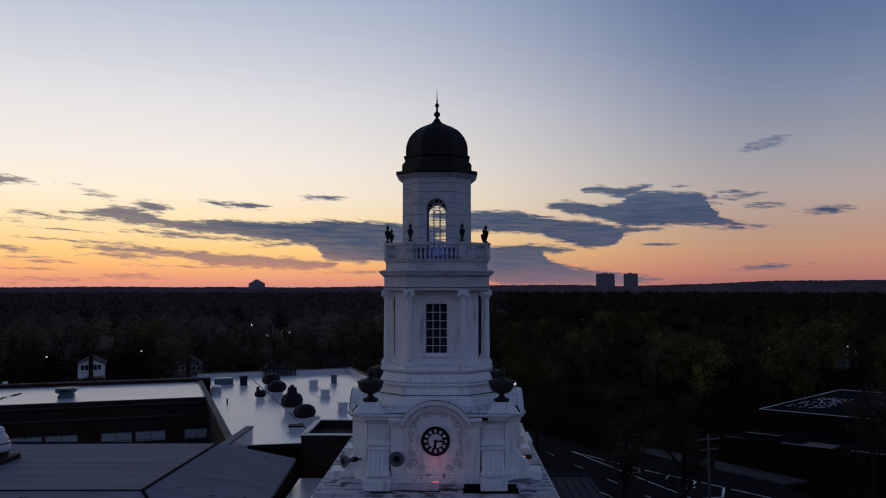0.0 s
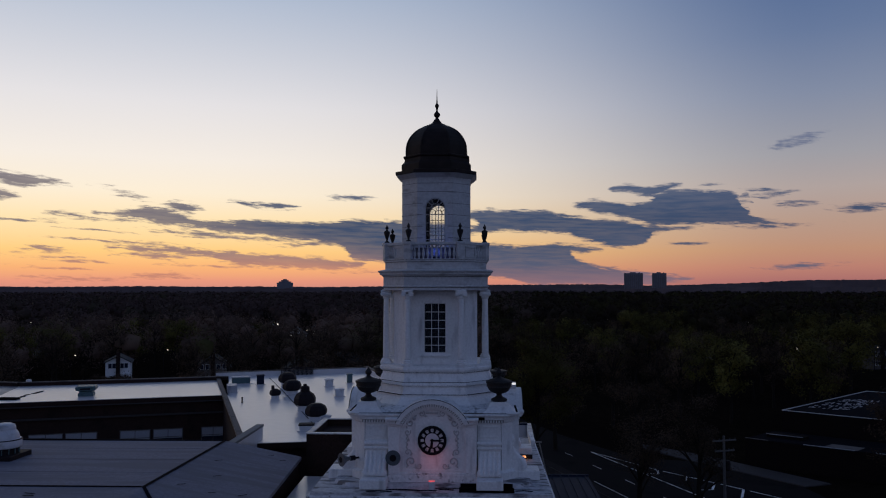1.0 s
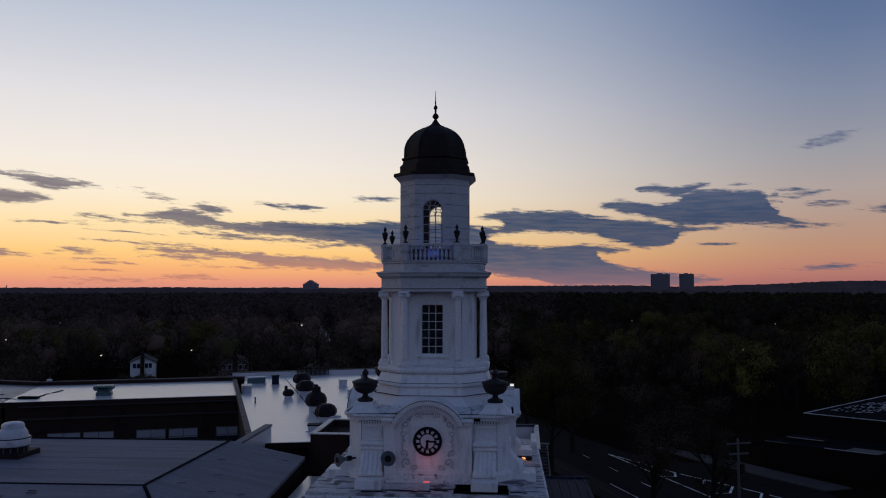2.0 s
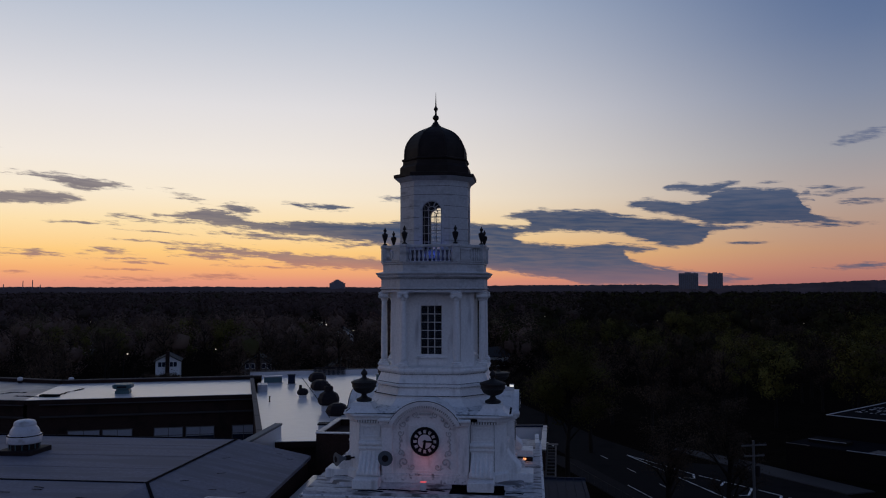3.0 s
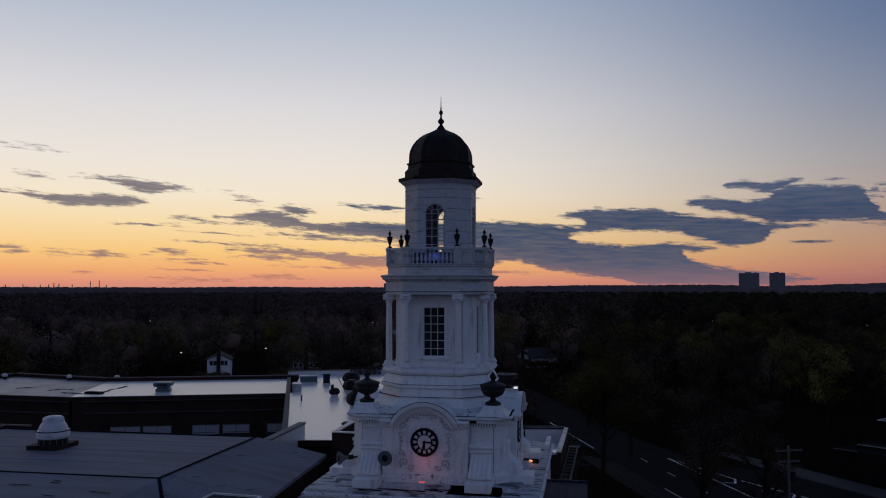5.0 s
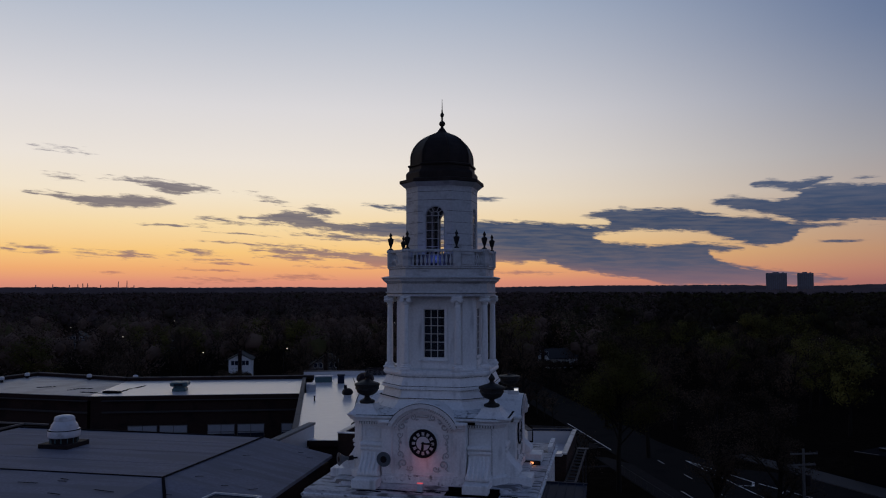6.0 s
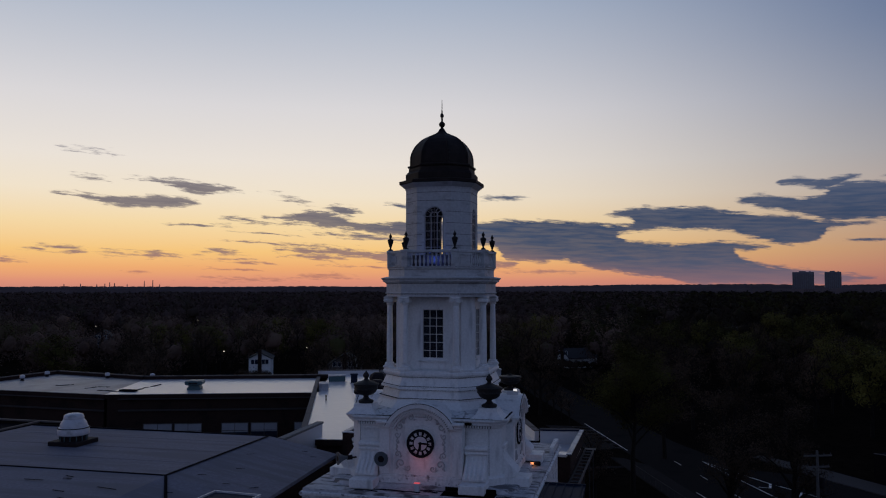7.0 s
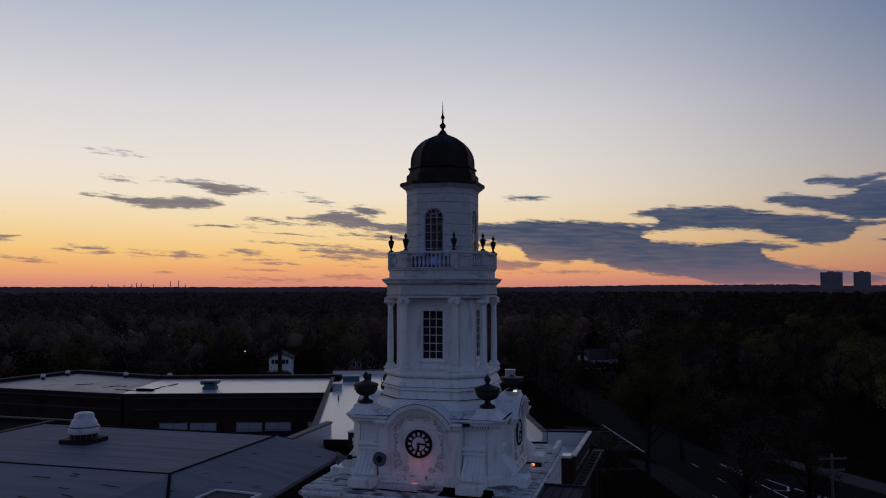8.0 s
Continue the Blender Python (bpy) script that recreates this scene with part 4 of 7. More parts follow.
part("wall", slab(bmesh.new(), [(5.73, 24.5), (7.6, 24.5), (7.6, 40.2), (5.73, 40.2)], GROUND, 14.2), M_BRICK, low, "", S1)
part("roof", slab(bmesh.new(), [(5.73, 24.2), (7.8, 24.2), (7.75, 40.5), (5.73, 40.5)], 14.2, 14.42), M_SLATE, low, "dark blue standing seam roof", S1)
for k in range(5):
    part("standing_seam", new_box(5.9 + 0.42 * k, 5.94 + 0.42 * k, 24.2, 40.45, 14.42, 14.47), M_SLATE, low, "", S1)
part("ridge_cap", new_box(5.73, 7.78, 40.42, 40.56, 14.424, 14.5), M_SLATE, low, "", S1)
terrace = thing("roof_terrace", (0, 0, GROUND), "white walled roof terrace behind the tower", "roof terrace")
part("floor", slab(bmesh.new(), [(-4.0, 53.4), (5.8, 53.4), (6.1, 61.9), (3.4, 61.5), (-4.0, 59.9)], 11.9, 12.3), M_ROOF, terrace, "", S1)
part("wall", slab(bmesh.new(), [(-3.9, 53.1), (5.9, 53.1), (6.2, 61.8), (3.4, 61.4), (-3.9, 59.8)], GROUND, 11.9), M_BRICK, terrace, "", S1)
part("rear_parapet", slab(bmesh.new(), [(3.05, 61.0), (6.0, 61.5), (6.0, 61.9), (3.05, 61.4)], 12.3, 13.3), M_ROOF, terrace, "", S1)
part("rear_coping", slab(bmesh.new(), [(3.0, 60.9), (6.0, 61.38), (6.0, 62.0), (3.0, 61.5)], 13.3, 13.42), M_SLATE, terrace, "dark metal coping", S1)
part("front_parapet", slab(bmesh.new(), [(2.6, 53.06), (6.0, 53.06), (6.0, 53.36), (2.6, 53.36)], 11.9, 13.1), M_BRICK, terrace, "", S1)
part("front_coping", slab(bmesh.new(), [(2.6, 52.98), (5.72, 52.98), (5.72, 53.9), (2.6, 53.9)], 13.1, 13.26), M_ROOF, terrace, "white coping", S1)
part("side_parapet", slab(bmesh.new(), [(5.78, 53.37), (6.02, 53.37), (6.27, 61.9), (6.02, 61.9)], 12.3, 13.25), M_BRICK, terrace, "", S1)
part("side_lining", slab(bmesh.new(), [(5.73, 53.91), (5.776, 53.91), (6.0, 61.35), (5.95, 61.35)], 12.304, 13.24), M_ROOF, terrace, "", S1)
part("side_coping", slab(bmesh.new(), [(5.724, 52.98), (6.06, 52.98), (6.32, 62.0), (6.004, 62.0)], 13.25, 13.33), M_COPING, terrace, "pale coping", S1)
esc = thing("metal_walkway", (6.5, 57.2, 0.0), "dim metal walkway along a brick wall", "walkway", rz=-2)
for k in range(11):
    part("slat", new_box(-0.28, 0.3, -6.0 + 1.05 * k, -5.62 + 1.05 * k, 11.66, 11.7), M_KERB, esc)
for x in (-0.32, 0.32):
    part("stringer", new_box(x - 0.05, x + 0.05, -6.2, 5.4, 11.58, 11.76), M_STONE if x > 0 else M_KERB, esc)
for y in (-6.0, -2.0, 2.0, 5.2):
    part("post", new_box(0.26, 0.34, y - 0.04, y + 0.04, GROUND, 11.58), M_KERB, esc)
part("landing", new_box(-0.34, 0.5, 5.0, 5.6, 11.77, 11.8), M_STONE, esc)

# ---- clock tower ----
TX, TY = 0.0, 42.0
tower = thing("clock_tower", (TX, TY, GROUND), "white painted wooden clock tower with a dark octagonal dome", "tower")
UP = (0, 0, -GROUND)
# podium and deck
pod = part("podium", slab(bmesh.new(), [(-5.5, -5.8), (5.5, -5.8), (5.5, 7.5), (-5.5, 7.5)], GROUND, 14.1), M_WORN, tower, "weathered white podium", UP)
part("podium_cornice", loft(bmesh.new(), [[(-w, -w - 0.3, z), (w, -w - 0.3, z), (w, 7.8, z), (-w, 7.8, z)] for w, z in ((5.5, 14.1), (5.55, 14.16), (5.68, 14.3), (5.7, 14.42), (5.6, 14.46))]), M_WORN, tower, "", UP)
part("deck", slab(bmesh.new(), [(-5.56, -5.86), (5.56, -5.86), (5.56, 7.7), (-5.56, 7.7)], 14.46, 14.6), M_DECK, tower, "peeling grey and white deck", UP)
part("deck_step", new_octa([(4.75, 4.1, 14.6), (4.7, 4.05, 14.74), (4.6, 3.95, 14.76)]), M_DECK, tower, "", UP)
part("deck_parapet", new_box(5.3, 5.55, 4.8, 7.6, 14.6, 14.95), M_WORN, tower, "", UP)
# lower stage
part("lower_wall", new_octa([(4.0, 3.45, 14.76), (4.0, 3.45, 15.1), (3.93, 3.4, 15.16), (3.86, 3.34, 15.2), (3.86, 3.34, 17.46)]), M_WHITE, tower, "", UP)
part("lower_cornice", new_octa([(3.88, 3.36, 17.46), (3.94, 3.4, 17.5), (3.94, 3.4, 17.6), (4.08, 3.5, 17.64), (4.1, 3.52, 17.74), (4.2, 3.6, 17.84), (4.2, 3.6, 17.9), (4.05, 3.48, 17.95)]), M_WHITE, tower, "moulded white cornice", UP)
part("skirt_roof", new_octa([(4.06, 3.5, 17.95), (3.75, 3.0, 18.03), (3.3, 1.9, 18.2)]), M_WORN, tower, "", UP)


def dentils(bm, x0, x1, y, z0, z1, step=0.13):
    n = int((x1 - x0) / step)
    for i in range(n):
        x = x0 + (i + 0.5) * (x1 - x0) / n
        box(bm, x - 0.035, x + 0.035, y, y + 0.1, z0, z1)
    return bm


SPRING, RISE, HALF = 17.5, 1.02, 1.6
ARC_R = (HALF ** 2 + RISE ** 2) / (2 * RISE)
ARC_C = SPRING + RISE - ARC_R
ARC_A = math.asin(HALF / ARC_R)


def arc(r, n=20, a=None):
    a = a or ARC_A
    return [(r * math.sin(a - 2 * a * i / n), ARC_C + r * math.cos(a - 2 * a * i / n)) for i in range(n + 1)]


def arch_band(r0, r1, y0, y1, n=24):
    o, i = arc(r1, n), arc(r0, n)
    bm = bmesh.new()
    rings = [[(ox, y0, oz), (ix, y0, iz), (ix, y1, iz), (ox, y1, oz)] for (ox, oz), (ix, iz) in zip(o, i)]
    return loft(bm, rings)


def tube(bm, pts, r, n=6):
    rings = []
    for i, p in enumerate(pts):
        d = (Vector(pts[min(i + 1, len(pts) - 1)]) - Vector(pts[max(i - 1, 0)])).normalized()
        u = d.orthogonal().normalized() if abs(d.y) > 0.9 else d.cross(Vector((0, 1, 0))).normalized()
        v = d.cross(u)
        rr = r if isinstance(r, (int, float)) else r[i]
        rings.append([tuple(Vector(p) + rr * (math.cos(2 * math.pi * k / n) * u + math.sin(2 * math.pi * k / n) * v)) for k in range(n)])
    return loft(bm, rings)


def scroll(bm, x, z, size, turn, flip, y=-4.44):
    pts = []
    for i in range(22):
        a = turn + flip * i * 0.36
        r = size * (1 - i / 26)
        pts.append((x + r * math.cos(a), y, z + r * math.sin(a)))
    tube(bm, pts, size * 0.15, 5)


def scroll_ornaments():
    """One mesh for each raised ornament round the clock."""
    out = []
    for s in (-1, 1):
        for x, z, size, turn, flip in ((1.05, 17.55, 0.2, 1.2, -1), (1.18, 17.1, 0.16, 2.5, 1), (1.16, 16.15, 0.18, 4.0, -1), (1.0, 15.72, 0.24, 5.2, 1), (0.62, 15.52, 0.17, 0.5, -1), (0.5, 17.98, 0.15, 2.0, 1)):
            b = bmesh.new()
            scroll(b, s * x, z, size, turn if s == 1 else math.pi - turn, flip * s)
            out.append(b)
        out.append(tube(bmesh.new(), [(s * (1.24 if k % 2 else 1.17), -4.43, 16.3 + 0.1 * k) for k in range(8)], 0.035, 5))
        for x, z, a, ln in ((1.12, 16.75, 1.4, 0.22), (1.2, 16.5, 1.9, 0.2), (0.78, 15.42, 0.3, 0.24), (1.18, 15.5, 2.3, 0.22), (0.8, 17.86, 2.5, 0.24), (1.22, 17.34, 1.2, 0.18), (0.3, 17.86, 3.0, 0.2), (0.98, 16.05, 2.2, 0.16)):
            c, d = math.cos(a), math.sin(a)
            q = [(-ln * 0.5, 0), (-ln * 0.1, -ln * 0.2), (ln * 0.5, 0), (-ln * 0.1, ln * 0.2)]
            out.append(plate(bmesh.new(), [(s * (x + u * c - v * d), z + u * d + v * c) for u, v in (q if s == 1 else q[::-1])], -4.45, -4.39))
        out.append(new_lathe([(0.01, 17.66), (0.07, 17.7), (0.09, 17.75), (0.05, 17.82), (0.01, 17.84)], 8, s * 0.86, -4.46))
    out.append(new_box(-0.3, 0.3, -4.47, -4.4, 17.98, 18.08, 0.02))
    return out


def numeral(bm, k):
    """Radial bars that stand for the hour's figure."""
    a = math.pi / 2 - k * math.pi / 6
    for d in (-0.05, 0.0, 0.05):
        w = 0.017
        c, s = math.cos(a), math.sin(a)
        quad = [(r * c - t * s, r * s + t * c) for r, t in ((0.395, d * 0.8 - w * 0.9), (0.55, d - w), (0.55, d + w), (0.395, d * 0.8 + w * 0.9))]
        plate(bm, [(x, z + 16.72) for x, z in quad], -4.535, -4.5)


def pointer(angle, length, width, tail, y):
    a = math.pi / 2 - radians(angle)
    c, s = math.cos(a), math.sin(a)
    pts = [(-tail, -width * 0.7), (length * 0.75, -width), (length, 0), (length * 0.75, width), (-tail, width * 0.7)]
    return plate(bmesh.new(), [(r * c - t * s, 16.72 + r * s + t * c) for r, t in pts], y, y + 0.015)


def disc(r, y0, y1, n=40, zc=16.72):
    return plate(bmesh.new(), [(r * math.cos(2 * math.pi * i / n), zc + r * math.sin(2 * math.pi * i / n)) for i in range(n)], y0, y1)


def ring(r0, r1, y0, y1, n=40, zc=16.72):
    bm = bmesh.new()
    rings = [[(r * math.cos(a), y, zc + r * math.sin(a)) for r, y in ((r1, y0), (r0, y0), (r0, y1), (r1, y1))] for a in (2 * math.pi * i / n for i in range(n))]
    rows = [[bm.verts.new(p) for p in r] for r in rings]
    for i in range(n):
        a, b = rows[i], rows[(i + 1) % n]
        for k in range(4):
            bm.faces.new((a[k], a[(k + 1) % 4], b[(k + 1) % 4], b[k]))
    return bm


def console_profile():
    """Side outline of a scrolled bracket, y against z, from the top of its front to its foot."""
    return [(-4.12, 16.3), (-4.1, 16.14), (-4.16, 15.98), (-4.26, 15.82), (-4.4, 15.64), (-4.58, 15.48), (-4.72, 15.36), (-4.76, 15.24), (-4.68, 15.12), (-4.5, 15.06)]


def side_plate(bm, pts, x0, x1):
    return loft(bm, [[(x0, y, z) for y, z in pts], [(x1, y, z) for y, z in pts]])


def roll(bm, y, z, r, half, n=14):
    """A rounded roll lying across a bracket, with a button at each end."""
    ends = ((-half - 0.025, 0.5), (-half, 0.55), (-half, 1.0), (half, 1.0), (half, 0.55), (half + 0.025, 0.5))
    return loft(bm, [[(x, y + r * f * math.cos(2 * math.pi * i / n), z + r * f * math.sin(2 * math.pi * i / n)) for i in range(n)] for x, f in ends])


def console():
    bm = bmesh.new()
    side_plate(bm, [(-3.84, 16.64), (-4.1, 16.64)] + console_profile() + [(-3.84, 15.06)], -0.53, 0.53)
    return bm


def console_rib():
    prof = console_profile()[1:9]
    return tube(bmesh.new(), [(0, y - 0.012, z) for y, z in prof], [0.05, 0.066, 0.072, 0.076, 0.08, 0.08, 0.076, 0.06], 8)


def panel_frame(bm, x0, x1, z0, z1, y, w=0.05, d=0.03):
    for q in ((x0, x1, z0, z0 + w), (x0, x1, z1 - w, z1), (x0, x0 + w, z0 + w, z1 - w), (x1 - w, x1, z0 + w, z1 - w)):
        box(bm, q[0], q[1], y - d, y + 0.02, q[2], q[3])
    return bm


shared = {}
BAY_IN = (0, -0.24, 0, 0.24)     # the side bays stand a little less proud
for k in range(4):
    rz = 90 * k
    bay_pts = [(-2.12, 14.76), (2.12, 14.76), (2.12, SPRING), (HALF, SPRING)] + arc(ARC_R)[1:-1] + [(-HALF, SPRING), (-2.12, SPRING)]
    bay = part("clock_bay", plate(bmesh.new(), bay_pts, -4.4, -3.8) if k == 0 else shared["bay"], M_WHITE, tower, "", (BAY_IN[k], 0, -GROUND), rz)
    first = k == 0
    make = {
        "base_course": lambda: box(box(bmesh.new(), -2.1, 2.1, -4.52, -4.38, 14.76, 15.1, 0.02), -2.06, 2.06, -4.47, -4.38, 15.1, 15.2, 0.02),
        "barrel_roof": lambda: plate(bmesh.new(), [(HALF + 0.12, SPRING)] + arc(ARC_R + 0.14) + [(-HALF - 0.12, SPRING)], -4.37, -2.4),
        "archivolt": lambda: arch_band(ARC_R - 0.3, ARC_R - 0.2, -4.56, -4.38),
        "outer_archivolt": lambda: arch_band(ARC_R - 0.05, ARC_R + 0.16, -4.72, -4.38),
        "tympanum_step": lambda: arch_band(ARC_R - 0.06, ARC_R - 0.0, -4.68, -4.38),
        # Thin dark strip along the arch's outer edge.
        "arch_flashing": lambda: arch_band(ARC_R + 0.15, ARC_R + 0.175, -4.735, -4.705),
        # Dark band behind the arch dentils: recess shade put into the colour.
        "arch_ground": lambda: arch_band(ARC_R - 0.2, ARC_R - 0.06, -4.52, -4.38),
        "dial_moulding": lambda: ring(0.84, 0.89, -4.425, -4.39),
        "panel_edge": lambda: panel_frame(bmesh.new(), -1.42, 1.42, 15.28, 17.46, -4.4, 0.05, 0.03),
    }
    for nm, fn in make.items():
        if first:
            ob = part(nm, fn(), M_WORN if nm == "base_course" else M_GRIME_SHADE if nm == "arch_ground" else M_SEAM if nm == "arch_flashing" else M_WHITE, bay)
            shared[nm] = ob.data
        else:
            part(nm, shared[nm], None, bay)
    for q, b in enumerate(scroll_ornaments() if first else [shared[f"scroll{n}"] for n in range(33)]):
        shared[f"scroll{q}"] = part("scroll_ornament", b, M_CARVED, bay).data
    if first:
        b = bmesh.new()
        for i in range(34):
            a = -ARC_A * 0.97 + 2 * ARC_A * 0.97 * i / 33
            x, z, c, s = math.sin(a), math.cos(a), math.cos(a), math.sin(a)
            q = [((ARC_R - 0.19) * x - t * c, ARC_C + (ARC_R - 0.19) * z + t * s) for t in (0.036, -0.036)] + [((ARC_R - 0.07) * x - t * c, ARC_C + (ARC_R - 0.07) * z + t * s) for t in (-0.036, 0.036)]
            plate(b, q[::-1], -4.66, -4.5)
        shared["arch_dentils"] = part("dentil_arch", b, M_WHITE, bay, "row of small dentil blocks").data
        b = dentils(dentils(bmesh.new(), -3.4, -1.95, -4.06, 17.5, 17.6), 1.95, 3.4, -4.06, 17.5, 17.6)
        # Dark strips behind the dentils paint the shade of the recess.
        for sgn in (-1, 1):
            shared["strip"] = part("dentil_ground", new_box(-0.745, 0.745, -3.965, -3.9, 17.49, 17.61), M_GRIME_SHADE, bay, "", (sgn * 2.675, 0, 0)).data
        shared["dentils"] = part("dentil_course", b, M_WHITE, bay, "row of small dentil blocks").data
    else:
        part("dentil_arch", shared["arch_dentils"], None, bay, "row of small dentil blocks")
        part("dentil_course", shared["dentils"], None, bay, "row of small dentil blocks")
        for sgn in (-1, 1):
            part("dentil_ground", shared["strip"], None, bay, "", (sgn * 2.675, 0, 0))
    shared["bay"] = bay.data
    for ob in bay.children:
        if "dentil" in ob.name:
            ob["kind"] = "stuff"
    for x in (-3.3, -2.15, 2.15, 3.3):
        shared["open_joint"] = part("open_joint", shared.get("open_joint") or new_box(-0.011, 0.011, -3.866, -3.84, 15.2, 17.46), M_GRIME_SHADE, bay, "", (x, 0, 0)).data
    for s in (-1, 1):
        if first and s == -1:
            shared["pil"] = part("pilaster", box(box(bmesh.new(), -0.26, 0.26, -4.48, -4.39, 15.2, 17.38, 0.015), -0.3, 0.3, -4.52, -4.39, 17.38, 17.5, 0.015), M_WHITE, bay, "", (s * 1.83, 0, 0)).data
            shared["cap"] = part("pilaster_cornice", box(box(bmesh.new(), -0.32, 0.3, -4.62, -4.38, 17.5, 17.66, 0.02), -0.36, 0.34, -4.74, -4.38, 17.66, 17.8, 0.03), M_WHITE, bay, "", (s * 1.87, 0, 0)).data
            shared["plinth"] = part("plinth_block", new_box(-0.62, 0.62, -5.42, -3.95, 14.62, 15.06, 0.03), M_WHITE, bay, "plain white plinth block", (s * 2.72, 0, 0)).data
            shared["panel"] = part("panel_frame", panel_frame(bmesh.new(), -0.46, 0.46, 16.78, 17.32, -3.86, 0.06, 0.07), M_WHITE, bay, "", (s * 2.72, 0, 0)).data
        else:
            part("pilaster", shared["pil"], None, bay, "", (s * 1.83, 0, 0))
            part("pilaster_cornice", shared["cap"], None, bay, "", (s * 1.87, 0, 0))
            part("plinth_block", shared["plinth"], None, bay, "plain white plinth block", (s * 2.72, 0, 0))
            part("panel_frame", shared["panel"], None, bay, "", (s * 2.72, 0, 0))
        off = Matrix.Rotation(radians(rz), 4, "Z") @ Vector((s * 2.72, 0, 0))
        con = part("console", shared.get("console") or console(), M_WHITE, tower, "ribbed scroll bracket", (BAY_IN[k] + off.x, off.y, -GROUND), rz)
        shared["console"] = con.data
        for r, (y, z, rad) in enumerate(((-4.12, 16.52, 0.115), (-4.11, 16.3, 0.085), (-4.62, 15.22, 0.15))):
            shared[f"roll{r}"] = part("scroll_roll", shared.get(f"roll{r}") or roll(bmesh.new(), y, z, rad, 0.565), M_WHITE, con).data
        for r in range(5):
            shared["rib_c"] = part("rib", shared.get("rib_c") or console_rib(), M_WHITE, con, "", (-0.44 + 0.22 * r, 0, 0)).data
        # Dark strips between the ribs stand for the shade in the grooves.
        for r in range(4):
            shared["groove"] = part("groove", shared.get("groove") or new_box(-0.024, 0.024, -4.1, -4.03, 15.99, 16.22), M_GRIME_SHADE, con, "", (-0.33 + 0.22 * r, 0, 0)).data
    # clock
    if first:
        shared["dial"] = disc(0.66, -4.44, -4.4)
    dial = part("clock_dial", shared["dial"], M_BLACK, tower, "round black clock dial with white bars", (BAY_IN[k], 0, -GROUND), rz)
    if first:
        nb = bmesh.new()
        for h in range(12):
            numeral(nb, h)
        shared.update(dial=dial.data, centre=disc(0.335, -4.455, -4.44), figures=nb, bezel=ring(0.64, 0.69, -4.49, -4.41), track=ring(0.592, 0.607, -4.452, -4.435))
        nb2 = shared["figures"]
        bmesh.ops.translate(nb2, verts=nb2.verts, vec=(0, 0.06, 0))
    for nm, mt in (("centre", M_DIAL), ("figures", M_DIAL), ("bezel", M_BLACK), ("track", M_SLATE)):
        ob = part({"centre": "dial_centre", "figures": "hour_bars", "bezel": "bezel", "track": "minute_track"}[nm], shared[nm], mt, dial)
        if nm == "figures":
            ob["kind"] = "stuff"
        shared[nm] = ob.data
    part("minute_pointer", pointer(91, 0.5, 0.05, 0.1, -4.485), M_BLACK, dial)
    part("hour_pointer", pointer(187, 0.4, 0.07, 0.08, -4.475), M_BLACK, dial)

part("cornice_flashing", new_octa([(4.12, 3.54, 17.95), (4.12, 3.54, 17.962)]), M_SEAM, tower, "thin dark strip along a moulding edge", UP)
# Black block paints the darkness of a gap in the cornice moulding.
part("missing_moulding", new_box(1.72, 2.5, -4.24, -4.0, 17.66, 17.77), M_VOID, tower, "black block standing for a dark cornice gap", UP)
# drum under the columns
# Dark strips paint the shadow and dirt lines along the drum's steps.
for h, a, z in ((3.06, 1.66, 18.67), (2.88, 1.56, 19.09), (2.93, 1.57, 19.27), (2.78, 1.49, 19.73)):
    part("lead_flashing", new_octa([(h, a, z), (h, a, z + 0.016)]), M_SEAM, tower, "thin dark strip along a moulding edge", UP)
part("drum", new_octa([(3.45, 2.0, 18.0), (3.2, 1.78, 18.3), (3.02, 1.64, 18.56), (3.02, 1.64, 18.66), (2.94, 1.58, 18.7), (2.82, 1.53, 19.08), (2.96, 1.59, 19.12), (2.96, 1.59, 19.22),
                       (2.9, 1.55, 19.28), (2.72, 1.46, 19.7), (2.8, 1.5, 19.76), (2.88, 1.55, 19.86), (2.88, 1.55, 19.96), (2.84, 1.52, 20.0), (2.84, 1.52, 20.08)]), M_WHITE, tower, "stepped octagonal white drum", UP)

# column stage
WH, WA, Z0, Z1 = 1.98, 1.53, 20.08, 23.9
CH = 2.15      # the canted corners stand a little proud of the window walls


def ring_wall(inner, outer, y, t):
    """A wall with a hole: closed loops of equal length in x and z, skinned front, back, hole and rim."""
    bm = bmesh.new()
    rows = [[bm.verts.new((ox, y, oz)), bm.verts.new((ix, y, iz)), bm.verts.new((ix, y + t, iz)), bm.verts.new((ox, y + t, oz))] for (ix, iz), (ox, oz) in zip(inner, outer)]
    for i in range(len(rows)):
        a, b = rows[i], rows[(i + 1) % len(rows)]
        for k in range(4):
            bm.faces.new((a[k], a[(k + 1) % 4], b[(k + 1) % 4], b[k]))
    return bm


def opening_wall(half, z0, z1, ow, oz0, oz1, y, t):
    return ring_wall([(ow, oz0), (ow, oz1), (-ow, oz1), (-ow, oz0)], [(half, z0), (half, z1), (-half, z1), (-half, z0)], y, t)


def chamfer_wall(h, a, z0, z1, t):
    inner = t * 0.92
    return slab(bmesh.new(), [(a + 0.004, -h), (h, -a - 0.004), (h - inner, -a - 0.004), (a + 0.004, -h + inner)], z0, z1)


def column():
    bm = bmesh.new()
    return lathe(bm, smoothed([(0.168, 0.26), (0.17, 0.9), (0.166, 1.6), (0.152, 2.6), (0.142, 3.36)], 3), 18)


